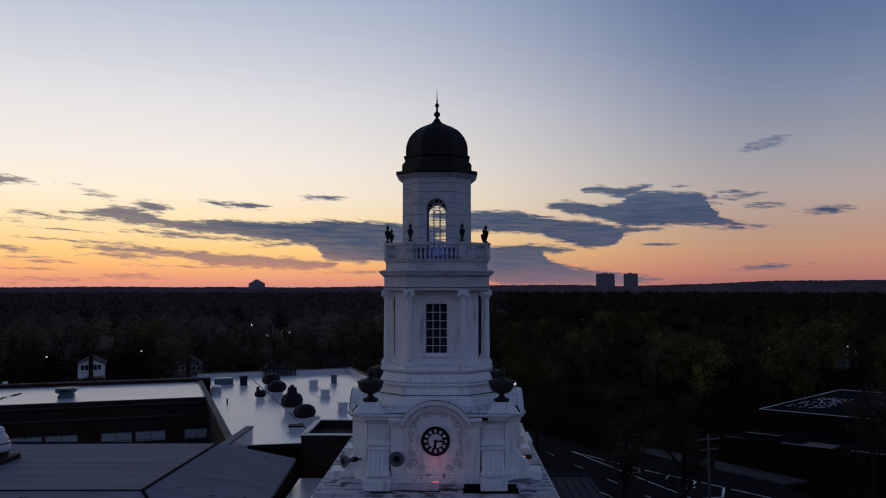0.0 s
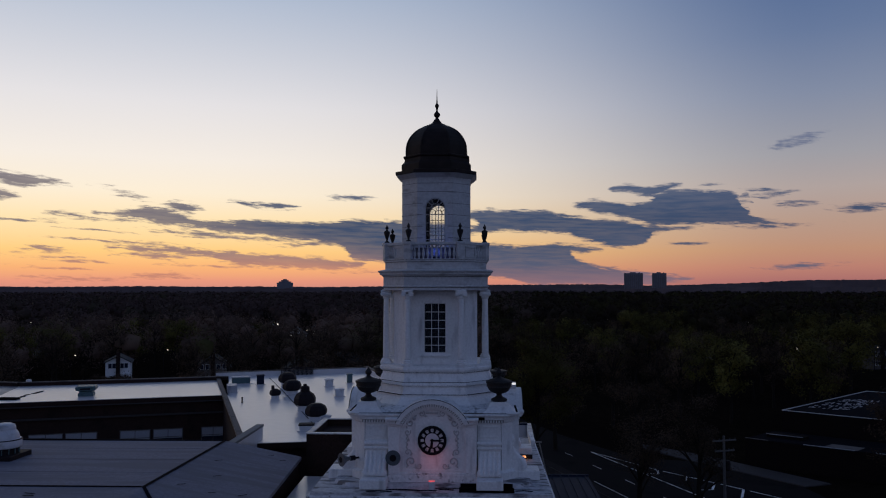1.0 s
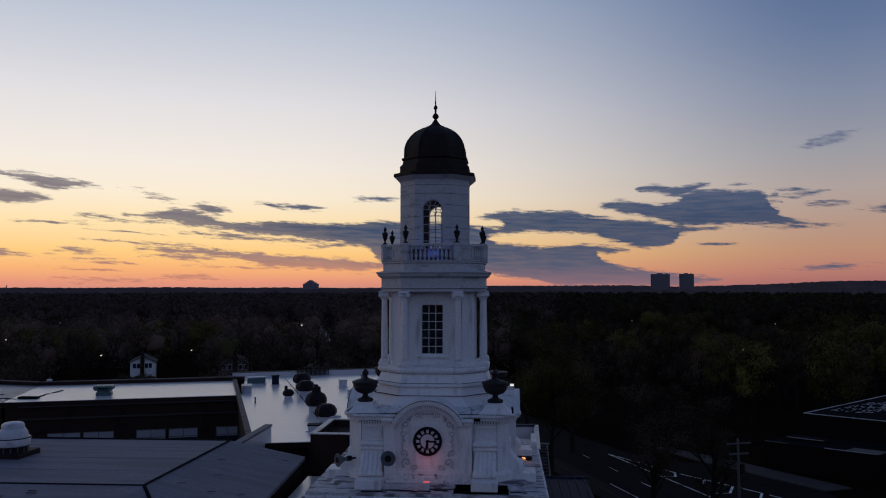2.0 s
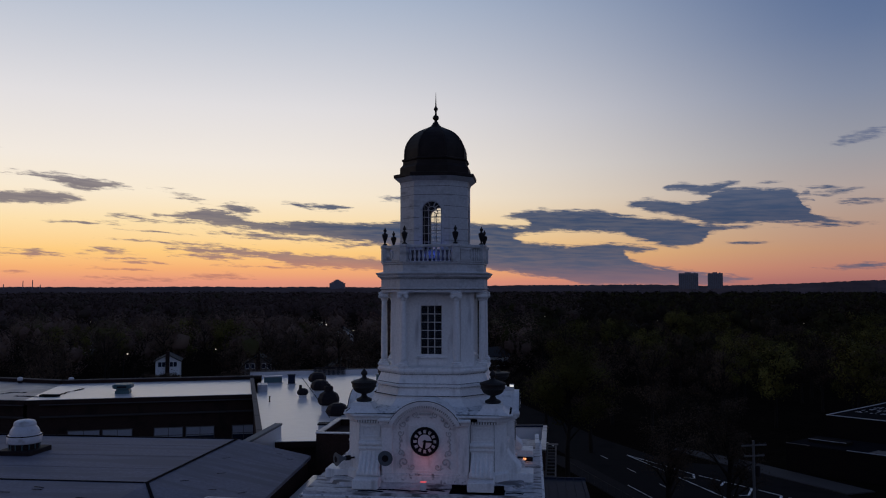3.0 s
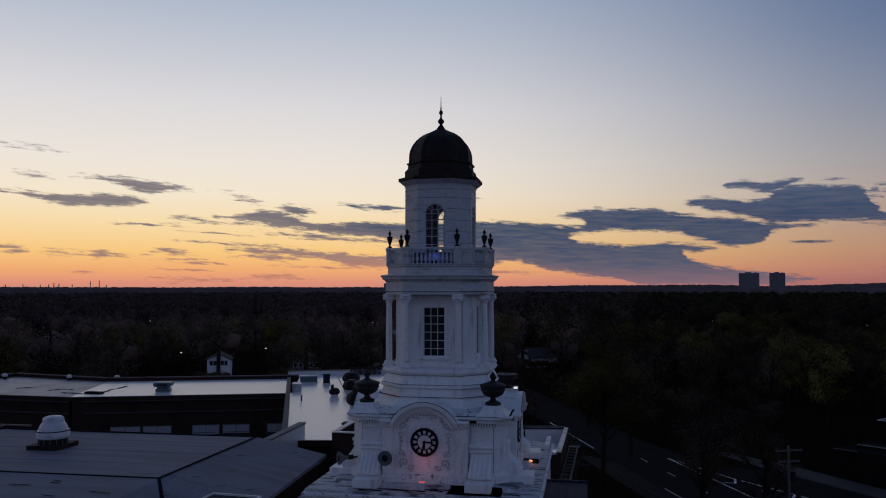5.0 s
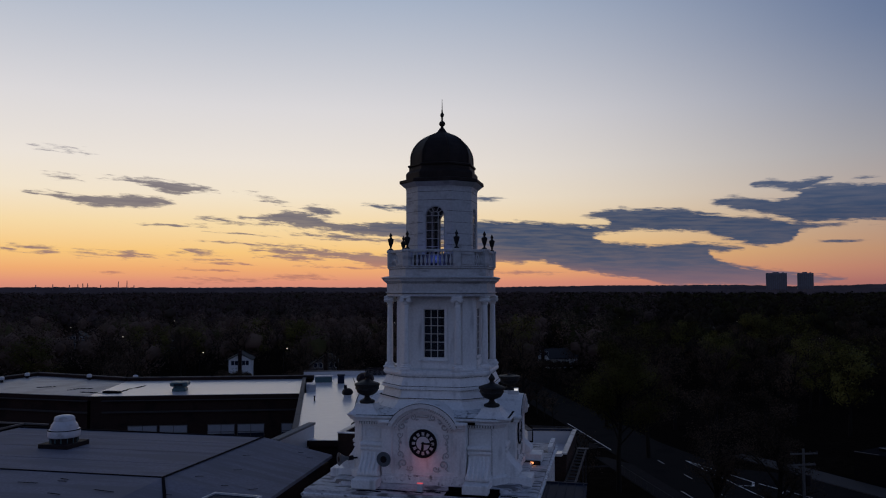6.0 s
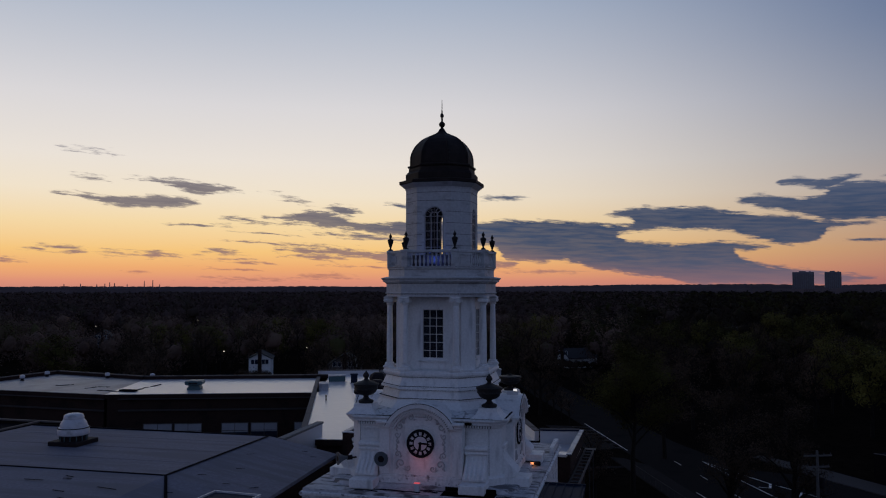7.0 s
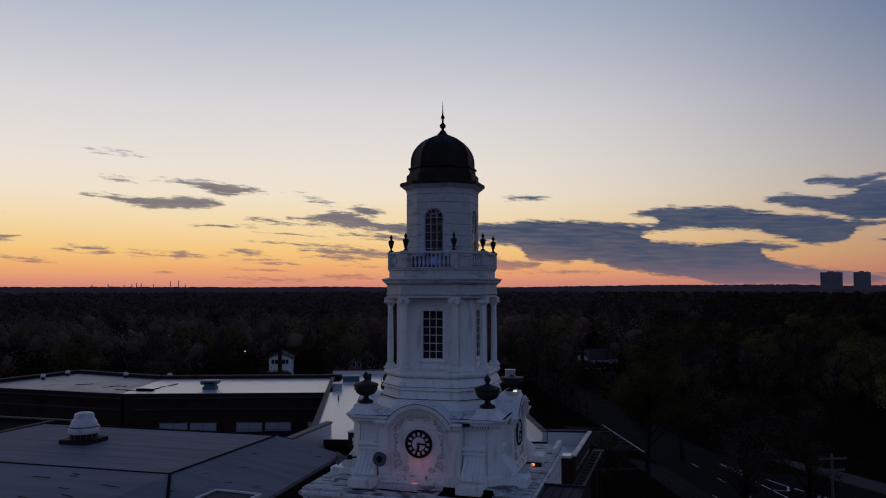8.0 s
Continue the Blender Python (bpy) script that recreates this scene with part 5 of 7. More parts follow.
for k in range(4):
    rz, first = 90 * k, k == 0
    wall = part("stage_wall", opening_wall(WA, Z0, Z1, 0.56, 20.6, 23.2, -WH, 0.2) if first else shared["wall"], M_WHITE, tower, "", UP, rz)
    shared["wall"] = wall.data
    ch = part("corner_wall", chamfer_wall(CH, WA, Z0, Z1, 0.24) if first else shared["corner"], M_WHITE, tower, "", UP, rz)
    shared["corner"] = ch.data
    win = part("tall_window", panel_frame(bmesh.new(), -0.58, 0.58, 20.58, 23.22, -WH + 0.06, 0.05, 0.05) if first else shared["wf"], M_MUNTIN, tower, "tall sash window with eighteen dark panes", UP, rz)
    shared["wf"] = win.data
    for c in range(3):
        for r in range(6):
            x0, z0 = -0.53 + c * 0.3533, 20.63 + r * 0.4233
            key = f"pane{c}{r}"
            ob = part("pane", new_box(x0 + 0.012, x0 + 0.341, -WH + 0.05, -WH + 0.058, z0 + 0.012, z0 + 0.411) if first else shared[key], M_PANE, win)
            shared[key] = ob.data
    for nm, boxes in (("glazing_bar", [(-0.194, -0.16, 20.63, 23.17), (0.16, 0.194, 20.63, 23.17)]), ("cross_bar", [(-0.53, 0.53, 20.613 + 0.4233 * r, 20.647 + 0.4233 * r) for r in range(1, 6)])):
        for i, q in enumerate(boxes):
            ob = part(nm, new_box(q[0], q[1], -WH + 0.03, -WH + 0.07, q[2], q[3]) if first else shared[nm + str(i)], M_MUNTIN, win)
            shared[nm + str(i)] = ob.data
    for nm, fn in (("window_sill", lambda: box(box(bmesh.new(), -0.78, 0.78, -WH - 0.16, -WH + 0.01, 20.48, 20.58, 0.02), -0.7, 0.7, -WH - 0.05, -WH + 0.01, 20.12, 20.48, 0.01)),
                   ("window_surround", lambda: panel_frame(bmesh.new(), -0.7, 0.7, 20.58, 23.34, -WH, 0.11, 0.05)),
                   ("wall_pilaster", lambda: new_box(-1.47, -1.25, -WH - 0.04, -WH + 0.01, Z0 + 0.1, 23.6)),
                   ("wall_pilaster_b", lambda: new_box(1.25, 1.47, -WH - 0.04, -WH + 0.01, Z0 + 0.1, 23.6)),
                   ("apron_panel", lambda: panel_frame(bmesh.new(), -0.56, 0.56, 20.17, 20.44, -WH - 0.05, 0.03, 0.015))):
        ob = part(nm.replace("_b", ""), fn() if first else shared[nm], M_WHITE, wall if nm.startswith("wall_p") else win)
        shared[nm] = ob.data
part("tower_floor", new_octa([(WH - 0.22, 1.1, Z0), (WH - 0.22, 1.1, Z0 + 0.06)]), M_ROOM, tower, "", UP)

COLS = [(-1.36, -2.57), (1.36, -2.57), (2.57, -1.36), (2.57, 1.36), (1.36, 2.57), (-1.36, 2.57), (-2.57, 1.36), (-2.57, -1.36)]
for i, (x, y) in enumerate(COLS):
    first = i == 0
    face = (0, 0, 90, 90, 180, 180, 270, 270)[i]
    col = part("column", column() if first else shared["column"], M_WHITE, tower, "round white column with a scrolled capital", (x, y, 20.08 - GROUND), face, smooth=True)
    shared["column"] = col.data
    for nm, fn in (("plinth", lambda: new_box(-0.29, 0.29, -0.29, 0.29, 0, 0.1, 0.015)),
                   ("base", lambda: new_lathe(smoothed([(0.27, 0.1), (0.29, 0.15), (0.25, 0.19), (0.23, 0.21), (0.25, 0.24), (0.19, 0.28)], 2), 18)),
                   ("necking", lambda: new_lathe([(0.16, 3.34), (0.185, 3.37), (0.185, 3.4), (0.2, 3.5), (0.24, 3.56), (0.24, 3.6)], 18)),
                   ("abacus", lambda: new_box(-0.28, 0.28, -0.27, 0.27, 3.68, 3.78, 0.02))):
        ob = part(nm, fn() if first else shared["c_" + nm], M_WHITE, col)
        shared["c_" + nm] = ob.data
    for s in (-1, 1):
        if first and s == -1:
            b = bmesh.new()
            n = 14
            loft(b, [[(0.11 * math.cos(2 * math.pi * j / n), yy, 3.58 + 0.11 * math.sin(2 * math.pi * j / n)) for j in range(n)][::-1] for yy in (-0.26, 0.26)])
            loft(b, [[(0.05 * math.cos(2 * math.pi * j / n), yy, 3.58 + 0.05 * math.sin(2 * math.pi * j / n)) for j in range(n)][::-1] for yy in (-0.29, 0.29)])
            box(b, -0.05, 0.25, -0.25, 0.25, 3.6, 3.68)
            shared["vol"] = part("volute", b, M_WHITE, col, "", (s * 0.2, 0, 0)).data
        else:
            part("volute", shared["vol"], None, col, "", (s * 0.2, 0, 0), 180 if s == 1 else 0)

part("entablature", new_octa([(2.76, 1.55, 23.86), (2.76, 1.55, 23.92), (2.7, 1.52, 23.92), (2.7, 1.52, 24.0), (2.77, 1.56, 24.03), (2.77, 1.56, 24.07), (2.71, 1.53, 24.09), (2.71, 1.53, 24.54), (2.76, 1.55, 24.57),
                              (2.8, 1.56, 24.62), (2.89, 1.58, 24.66), (2.91, 1.58, 24.74), (2.99, 1.62, 24.82), (2.99, 1.62, 24.86), (2.72, 1.46, 24.92)]), M_UPPER, tower, "octagonal grey-white entablature and cornice", UP)
# Proud dark strips paint the shadow lines under the mouldings.
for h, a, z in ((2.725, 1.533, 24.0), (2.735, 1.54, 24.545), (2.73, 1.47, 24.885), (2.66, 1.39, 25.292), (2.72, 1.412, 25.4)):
    part("shadow_joint", new_octa([(h, a, z), (h, a, z + 0.02)]), M_SEAM if z < 25 else M_GRIME_SHADE, tower, "thin dark strip for a shadow line", UP)
part("balustrade_base", new_octa([(2.64, 1.38, 24.92), (2.64, 1.38, 25.3), (2.7, 1.4, 25.32), (2.7, 1.4, 25.4)]), M_UPPER, tower, "", UP)
BAL = [(-1.31, -2.56), (1.31, -2.56), (2.56, -1.31), (2.56, 1.31), (1.31, 2.56), (-1.31, 2.56), (-2.56, 1.31), (-2.56, -1.31)]
baluster_profile = smoothed([(0.045, 0.0), (0.05, 0.05), (0.035, 0.1), (0.07, 0.22), (0.075, 0.32), (0.045, 0.5), (0.035, 0.62), (0.055, 0.68), (0.055, 0.76)], 2)
for i in range(8):
    (xa, ya), (xb, yb) = BAL[i], BAL[(i + 1) % 8]
    ln = math.hypot(xb - xa, yb - ya)
    ang = math.degrees(math.atan2(yb - ya, xb - xa))
    mid = ((xa + xb) / 2, (ya + yb) / 2, 25.4 - GROUND)
    bay = part("balustrade", new_box(-ln / 2 + 0.1, ln / 2 - 0.1, -0.13, 0.11, 0.76, 0.91, 0.02), M_UPPER, tower, "grey-white balustrade with turned balusters", mid, ang)
    part("bottom_rail", new_box(-ln / 2 + 0.1, ln / 2 - 0.1, -0.1, 0.1, 0.0, 0.06), M_UPPER, bay)
    post = part("pedestal", box(box(bmesh.new(), -0.19, 0.19, -0.17, 0.17, 0, 0.78, 0.015), -0.22, 0.22, -0.2, 0.2, 0.78, 0.93, 0.02) if i == 0 else shared["post"], M_UPPER, tower, "", (xa, ya, 25.4 - GROUND), ang - 22.5)
    shared["post"] = post.data
    if i % 2 == 0:
        xs = [-ln / 2 + 0.31 + j * (ln - 0.62) / 9 for j in range(10)]
    else:
        s = 1 if i in (1, 5) else -1
        xs = [s * (ln / 2 - 0.25 - 0.14 * j) for j in range(4)]
        u0, u1 = sorted((-s * (ln / 2 - 0.19), s * (ln / 2 - 0.25 - 0.14 * 3 - 0.08)))
        part("panel", panel_frame(new_box(u0, u1, -0.09, 0.06, 0.06, 0.76), u0 + 0.06, u1 - 0.06, 0.12, 0.68, -0.09, 0.06, 0.05), M_UPPER, bay, "framed solid panel")
    for x in xs:
        ob = part("baluster", shared.get("bal") or new_lathe(baluster_profile, 10), M_UPPER, bay, "", (x, 0, 0.02), smooth=True)
        shared["bal"] = ob.data
blue = thing("blue_flood_lamp", (TX + 0.05, TY - 2.22, 25.4), "small blue flood lamp behind the balustrade", "lamp")
part("housing", new_box(-0.16, 0.16, -0.08, 0.04, 0.0, 0.16, 0.02), M_BLACK, blue)
part("lens", new_box(-0.13, 0.13, 0.042, 0.06, 0.04, 0.14), M_BLUE, blue, "glowing blue lens")
part("yoke", new_box(-0.19, 0.19, -0.03, 0.0, 0.16, 0.19), M_BLACK, blue)


def post_urn():
    return new_lathe(smoothed([(0.13, 0), (0.13, 0.05), (0.055, 0.1), (0.05, 0.16), (0.09, 0.28), (0.14, 0.44), (0.16, 0.56), (0.15, 0.6), (0.065, 0.65), (0.05, 0.7), (0.08, 0.75), (0.085, 0.81), (0.04, 0.88), (0.012, 0.96)], 3), 16)


um = None
for i, (x, y) in enumerate(BAL):
    ob = part("post_urn", um or post_urn(), M_IRON, None, "", (TX + x, TY + y, 26.33), smooth=True)
    um = ob.data
    tagged(ob, "dark slender urn on a white pedestal", "urn", "balustrade urns")

# lantern
LH, LA, L0, L1 = 1.8, 0.93, 25.4, 29.62


def arched_wall(half, z0, z1, ow, oz0, spring, y, t, n=16):
    inner, outer = [(ow, oz0), (ow, spring - 0.3)], [(half, z0), (half, spring - 0.3)]
    for i in range(n + 1):
        c, s = math.cos(math.pi * i / n), math.sin(math.pi * i / n)
        k = min(half / max(abs(c), 1e-6), (z1 - spring) / max(s, 1e-6))
        inner.append((ow * c, spring + ow * s))
        outer.append((math.copysign(half, c), z1) if i in (5, n - 5) else (k * c, spring + k * s))
    return ring_wall(inner + [(-ow, spring - 0.3), (-ow, oz0)], outer + [(-half, spring - 0.3), (-half, z0)], y, t)


# Grey apron added to keep the gaps between the balusters dark.
part("lantern_apron", new_octa([(LH + 0.09, LA + 0.05, 25.4), (LH + 0.09, LA + 0.05, 26.02), (LH + 0.03, LA + 0.02, 26.06)]), M_STONE, tower, "grey apron round the lantern", UP)
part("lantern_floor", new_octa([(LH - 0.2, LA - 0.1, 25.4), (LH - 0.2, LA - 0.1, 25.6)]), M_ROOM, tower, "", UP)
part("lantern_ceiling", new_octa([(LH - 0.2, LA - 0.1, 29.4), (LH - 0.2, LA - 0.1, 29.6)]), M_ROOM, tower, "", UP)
OW, OZ, OS = 0.53, 26.08, 28.12
for k in range(4):
    rz, first = 90 * k, k == 0
    wall = part("lantern_wall", arched_wall(LA, L0, L1, OW, OZ, OS, -LH, 0.16) if first else shared["lw"], M_UPPER, tower, "", UP, rz)
    shared["lw"] = wall.data
    ch = part("lantern_corner", chamfer_wall(LH, LA, L0, L1, 0.16) if first else shared["lc"], M_UPPER, tower, "", UP, rz)
    shared["lc"] = ch.data
    # Near-black panels added inside so that the lantern looks unlit.
    lining = part("lantern_lining", arched_wall(LA - 0.1, L0, L1, OW, OZ, OS, -LH + 0.165, 0.03) if first else shared["ll"], M_ROOM, tower, "near-black lining added inside the lantern", UP, rz)
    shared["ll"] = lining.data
    lining = part("lantern_lining", slab(bmesh.new(), [(LA - 0.07, -LH + 0.16), (LH - 0.16, -LA + 0.07), (LH - 0.2, -LA + 0.07), (LA - 0.07, -LH + 0.2)], L0, L1) if first else shared["lk"], M_ROOM, tower, "near-black lining added inside the lantern", UP, rz)
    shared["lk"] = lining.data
    for j, z in enumerate((25.95, 26.55, 27.15, 27.75, 28.35, 28.95, 29.4)):
        for seg, (a, b) in enumerate((((-LA, -OW - 0.12)), (OW + 0.12, LA)) if OZ < z < OS + OW + 0.1 else ((-LA, LA),)):
            key = f"joint{j}{seg}"
            ob = part("board_joint", new_box(a, b, -LH - 0.006, -LH, z, z + 0.03) if first else shared[key], M_GRIME_SHADE, wall)
            shared[key] = ob.data
        key = f"cjoint{j}"
        if first:
            c = bmesh.new()
            slab(c, [(LA, -LH - 0.006), (LH + 0.006, -LA), (LH, -LA), (LA, -LH)], z, z + 0.022)
            shared[key] = c
        ob = part("board_joint", shared[key], M_GRIME_SHADE, ch)
        shared[key] = ob.data
    if first:
        b = bmesh.new()
        n = 14
        outer = [(OW + 0.02, OZ)] + [((OW + 0.02) * math.cos(math.pi * i / n), OS + (OW + 0.02) * math.sin(math.pi * i / n)) for i in range(n + 1)] + [(-OW - 0.02, OZ)]
        inner = [(OW - 0.05, OZ)] + [((OW - 0.05) * math.cos(math.pi * i / n), OS + (OW - 0.05) * math.sin(math.pi * i / n)) for i in range(n + 1)] + [(-OW + 0.05, OZ)]
        loft(b, [[(ox, -LH + 0.02, oz), (ix, -LH + 0.02, iz), (ix, -LH + 0.09, iz), (ox, -LH + 0.09, oz)] for (ox, oz), (ix, iz) in zip(outer, inner)])
        shared["af"] = b
        bars = [(-0.165, OZ, OS + 0.22), (0.165, OZ, OS + 0.22)]
        shared["vb"] = [new_box(x - 0.016, x + 0.016, -LH + 0.03, -LH + 0.07, za, zb) for x, za, zb in bars]
        shared["hb"] = [new_box(-OW + 0.04, OW - 0.04, -LH + 0.03, -LH + 0.07, z - 0.014, z + 0.014) for z in (OZ + 0.4, OZ + 0.83, OZ + 1.26, OZ + 1.69, OS)]
        shared["rb"] = []
        for a in (40, 67, 113, 140):
            c, s = math.cos(radians(a)), math.sin(radians(a))
            q = [(r * c - t * s, OS + r * s + t * c) for r, t in ((0.22, -0.014), (OW - 0.04, -0.014), (OW - 0.04, 0.014), (0.22, 0.014))]
            shared["rb"].append(plate(bmesh.new(), q, -LH + 0.03, -LH + 0.07))
        h2 = bmesh.new()
        loft(h2, [[(r1 * math.cos(a), -LH + 0.03, OS + r1 * math.sin(a)), (r0 * math.cos(a), -LH + 0.03, OS + r0 * math.sin(a)), (r0 * math.cos(a), -LH + 0.07, OS + r0 * math.sin(a)), (r1 * math.cos(a), -LH + 0.07, OS + r1 * math.sin(a))]
                   for r0, r1 in ((0.2, 0.23),) for a in (math.pi * i / n for i in range(n + 1))])
        shared["rb"].append(h2)
        gl = [(OW - 0.04, OZ)] + [((OW - 0.04) * math.cos(math.pi * i / n), OS + (OW - 0.04) * math.sin(math.pi * i / n)) for i in range(n + 1)] + [(-OW + 0.04, OZ)]
        shared["ag"] = plate(bmesh.new(), gl, -LH + 0.048, -LH + 0.052)
    win = part("arched_window", shared["af"], M_COPING, tower, "round-headed window with fine glazing bars", UP, rz)
    shared["af"] = win.data
    for key, nm in (("vb", "glazing_bar"), ("hb", "cross_bar"), ("rb", "radial_bar")):
        for i, b in enumerate(shared[key]):
            shared[key][i] = part(nm, b, M_COPING, win).data
    ob = part("pane", shared["ag"], M_GLASS, win, "clear glass")
    ob.visible_shadow = False
    shared["ag"] = ob.data
part("lantern_cornice", new_octa([(1.82, 0.94, 29.6), (1.84, 0.95, 29.7), (1.9, 0.98, 29.74), (2.08, 1.06, 29.9), (2.1, 1.07, 29.92)]), M_UPPER, tower, "flared grey-white cornice", UP)
part("cornice_flashing", new_octa([(2.11, 1.075, 29.922), (2.14, 1.09, 29.95), (2.14, 1.09, 30.1), (1.9, 0.97, 30.16)]), M_DOME, tower, "dark copper flashing", UP)
DOME = [(1.84, 30.14), (1.84, 30.5), (1.76, 30.6), (1.7, 30.66), (1.68, 30.84), (1.75, 30.9), (1.75, 30.97), (1.6, 31.02), (1.6, 31.25), (1.585, 31.5), (1.53, 31.74), (1.43, 31.97), (1.28, 32.2), (1.08, 32.42), (0.86, 32.58), (0.66, 32.69), (0.5, 32.76), (0.36, 32.84), (0.24, 32.94), (0.16, 33.06), (0.13, 33.12)]
part("dome", new_octa([(h, h * 0.46, z) for h, z in DOME]), M_DOME, tower, "dark octagonal copper dome", UP)
for i in range(8):
    a = 22.5 + 45 * i
    b = bmesh.new()
    rings = []
    for h, z in DOME[7:18]:
        r = math.hypot(h, h * 0.46) + 0.02
        rings.append([(r - 0.05, -0.05, z), (r + 0.015, -0.035, z), (r + 0.015, 0.035, z), (r - 0.05, 0.05, z)])
    if i == 0:
        shared["rib"] = loft(b, rings)
    ob = part("dome_rib", shared["rib"], M_DOME, tower, "", UP, (24.7, 65.3)[i % 2] + 90 * (i // 2))
    shared["rib"] = ob.data
part("finial", new_lathe([(0.2, 33.0), (0.14, 33.08), (0.09, 33.18), (0.07, 33.24), (0.13, 33.28), (0.17, 33.34), (0.175, 33.4), (0.14, 33.48), (0.07, 33.54), (0.05, 33.6), (0.06, 33.72), (0.05, 33.76), (0.09, 33.8),
                            (0.115, 33.87), (0.09, 33.95), (0.045, 34.0), (0.035, 34.1), (0.04, 34.14), (0.028, 34.2), (0.008, 34.8)], 14), M_DOME, tower, "dark spired finial with two balls", UP, smooth=True)

# large urns on the corners of the clock stage
for i, (sx, sy) in enumerate(((-1, -1), (1, -1), (1, 1), (-1, 1))):
    part("urn_pedestal", loft(bmesh.new(), [[(x * w, y * w, z) for x, y in ((-1, -1), (1, -1), (1, 1), (-1, 1))] for w, z in ((0.82, 17.95), (0.62, 18.1), (0.5, 18.26), (0.46, 18.44))]), M_WHITE, tower, "",
         (sx * 3.22, sy * 3.3, -GROUND))
    u = thing("corner_urn", (TX + sx * 3.22, TY + sy * 3.3, 18.44), "large dark covered urn on the tower corner", "urn", "corner urns")
    bowl = part("bowl", new_lathe(smoothed([(0.37, 0), (0.39, 0.07), (0.36, 0.13), (0.2, 0.2), (0.13, 0.3), (0.15, 0.36), (0.33, 0.42), (0.48, 0.52), (0.55, 0.64), (0.56, 0.7)], 3), 24) if i == 0 else shared["ub"], M_IRON, u, smooth=True)
    rim = part("rim", new_lathe([(0.55, 0.69), (0.62, 0.71), (0.6, 0.76), (0.6, 0.86), (0.65, 0.89), (0.65, 0.97), (0.58, 1.0)], 24) if i == 0 else shared["ur"], M_IRON, u)
    if (sx, sy) == (1, 1):      # this one has lost its lid
        part("lid", new_lathe([(0.58, 1.0), (0.3, 1.03), (0.12, 1.06), (0.1, 1.14), (0.02, 1.17)], 20), M_IRON, u, "flat broken lid")
        u.scale = (1, 1, 0.8)
        continue
    lid = part("lid", new_lathe(smoothed([(0.58, 1.0), (0.42, 1.06), (0.22, 1.12), (0.12, 1.18), (0.1, 1.26), (0.16, 1.34), (0.15, 1.44), (0.06, 1.56), (0.01, 1.64)], 3), 20) if i == 0 else shared["ul"], M_IRON, u, "domed lid with a bud knob", smooth=True)
    shared.update(ub=bowl.data, ur=rim.data, ul=lid.data)


# loudspeaker horns, lamps and boxes on the deck
def horn(at, rz, label):
    h = thing("horn_loudspeaker", at, label, "loudspeaker", "loudspeakers", rz)
    b = bmesh.new()
    prof = smoothed([(0.36, -0.5), (0.34, -0.46), (0.22, -0.3), (0.12, -0.12), (0.09, 0.05)], 3)
    rings = [[(r * math.cos(2 * math.pi * i / 20), y, r * math.sin(2 * math.pi * i / 20)) for i in range(20)][::-1] for r, y in prof]
    part("bell", loft(b, rings), M_HORN, h, "grey-green flared bell", smooth=False)
    part("driver", loft(bmesh.new(), [[(0.13 * math.cos(2 * math.pi * i / 14), y, 0.13 * math.sin(2 * math.pi * i / 14)) for i in range(14)][::-1] for y in (0.05, 0.32)]), M_DARKCAP, h)
    part("core", loft(bmesh.new(), [[(r * math.cos(2 * math.pi * i / 14), y, r * math.sin(2 * math.pi * i / 14)) for i in range(14)][::-1] for r, y in ((0.16, -0.53), (0.1, -0.5))]), M_DARKCAP, h)
    part("bracket", new_box(-0.04, 0.04, 0.1, 0.6, -0.06, 0.02), M_DARKCAP, h)
    return h


horn((TX - 1.8, TY - 4.6, 16.02), 0, "grey horn loudspeaker on a bracket beside the clock")
horn((TX - 4.05, TY - 3.9, 15.72), -50, "grey horn loudspeaker on a bracket at the corner").scale = (0.92, 0.92, 0.92)
for nm, at, glass, lab in (("red_deck_lamp", (0.02, -5.12, 14.6), M_RED, "red glowing lamp on a short white post"), ("amber_deck_lamp", (4.74, 1.55, 14.6), M_AMBER, "amber lamp glowing on the deck")):
    d = thing(nm, (TX + at[0], TY + at[1], at[2]), lab, "lamp")
    part("post", new_box(-0.13, 0.13, -0.13, 0.13, 0, 0.36, 0.02) if glass is M_RED else new_box(-0.42, 0.42, -0.1, 0.1, 0.0, 0.22, 0.03), M_VENTWHITE if glass is M_RED else M_BLACK, d)
    part("lens", new_box(-0.15, 0.15, -0.08, 0.08, 0.365, 0.39, 0.01) if glass is M_RED else new_box(-0.12, 0.06, -0.125, -0.101, 0.07, 0.19, 0.01), glass, d, "glowing lens")
    if glass is M_RED:
        part("cable", tube(bmesh.new(), [(0.13, 0, 0.03), (0.6, 0.2, 0.02), (1.2, 0.1, 0.02), (2.0, 0.3, 0.02)], 0.02), M_BLACK, d)


def point(name, at, colour, power, size=0.08):
    lamp = bpy.data.lights.new(name, "POINT")
    lamp.color, lamp.energy, lamp.shadow_soft_size = colour, power, size
    ob = new(name, lamp)
    ob.location = at
    return ob


point("red_lamp_light", (TX + 0.02, TY - 5.15, 15.8), (1.0, 0.2, 0.18), 2.7)
point("amber_lamp_light", (TX + 4.72, TY + 1.25, 14.78), (1.0, 0.45, 0.22), 1.2)
point("blue_lamp_light", (TX + 0.05, TY - 2.1, 25.82), (0.06, 0.14, 1.0), 5.0, 0.06)
hatch = thing("deck_opening", (TX + 2.6, TY - 5.42, 14.6), "black open hatch in the tower deck", "hatch")
# Black slabs laid on the deck paint the darkness of an open hatch.
part("void", new_box(-1.3, 1.25, -0.24, 0.62, 0.004, 0.03), M_VOID, hatch, "black unlit well")
part("well_side", new_box(-1.25, 1.2, 0.56, 0.66, 0.031, 0.2), M_VOID, hatch, "black unlit side")
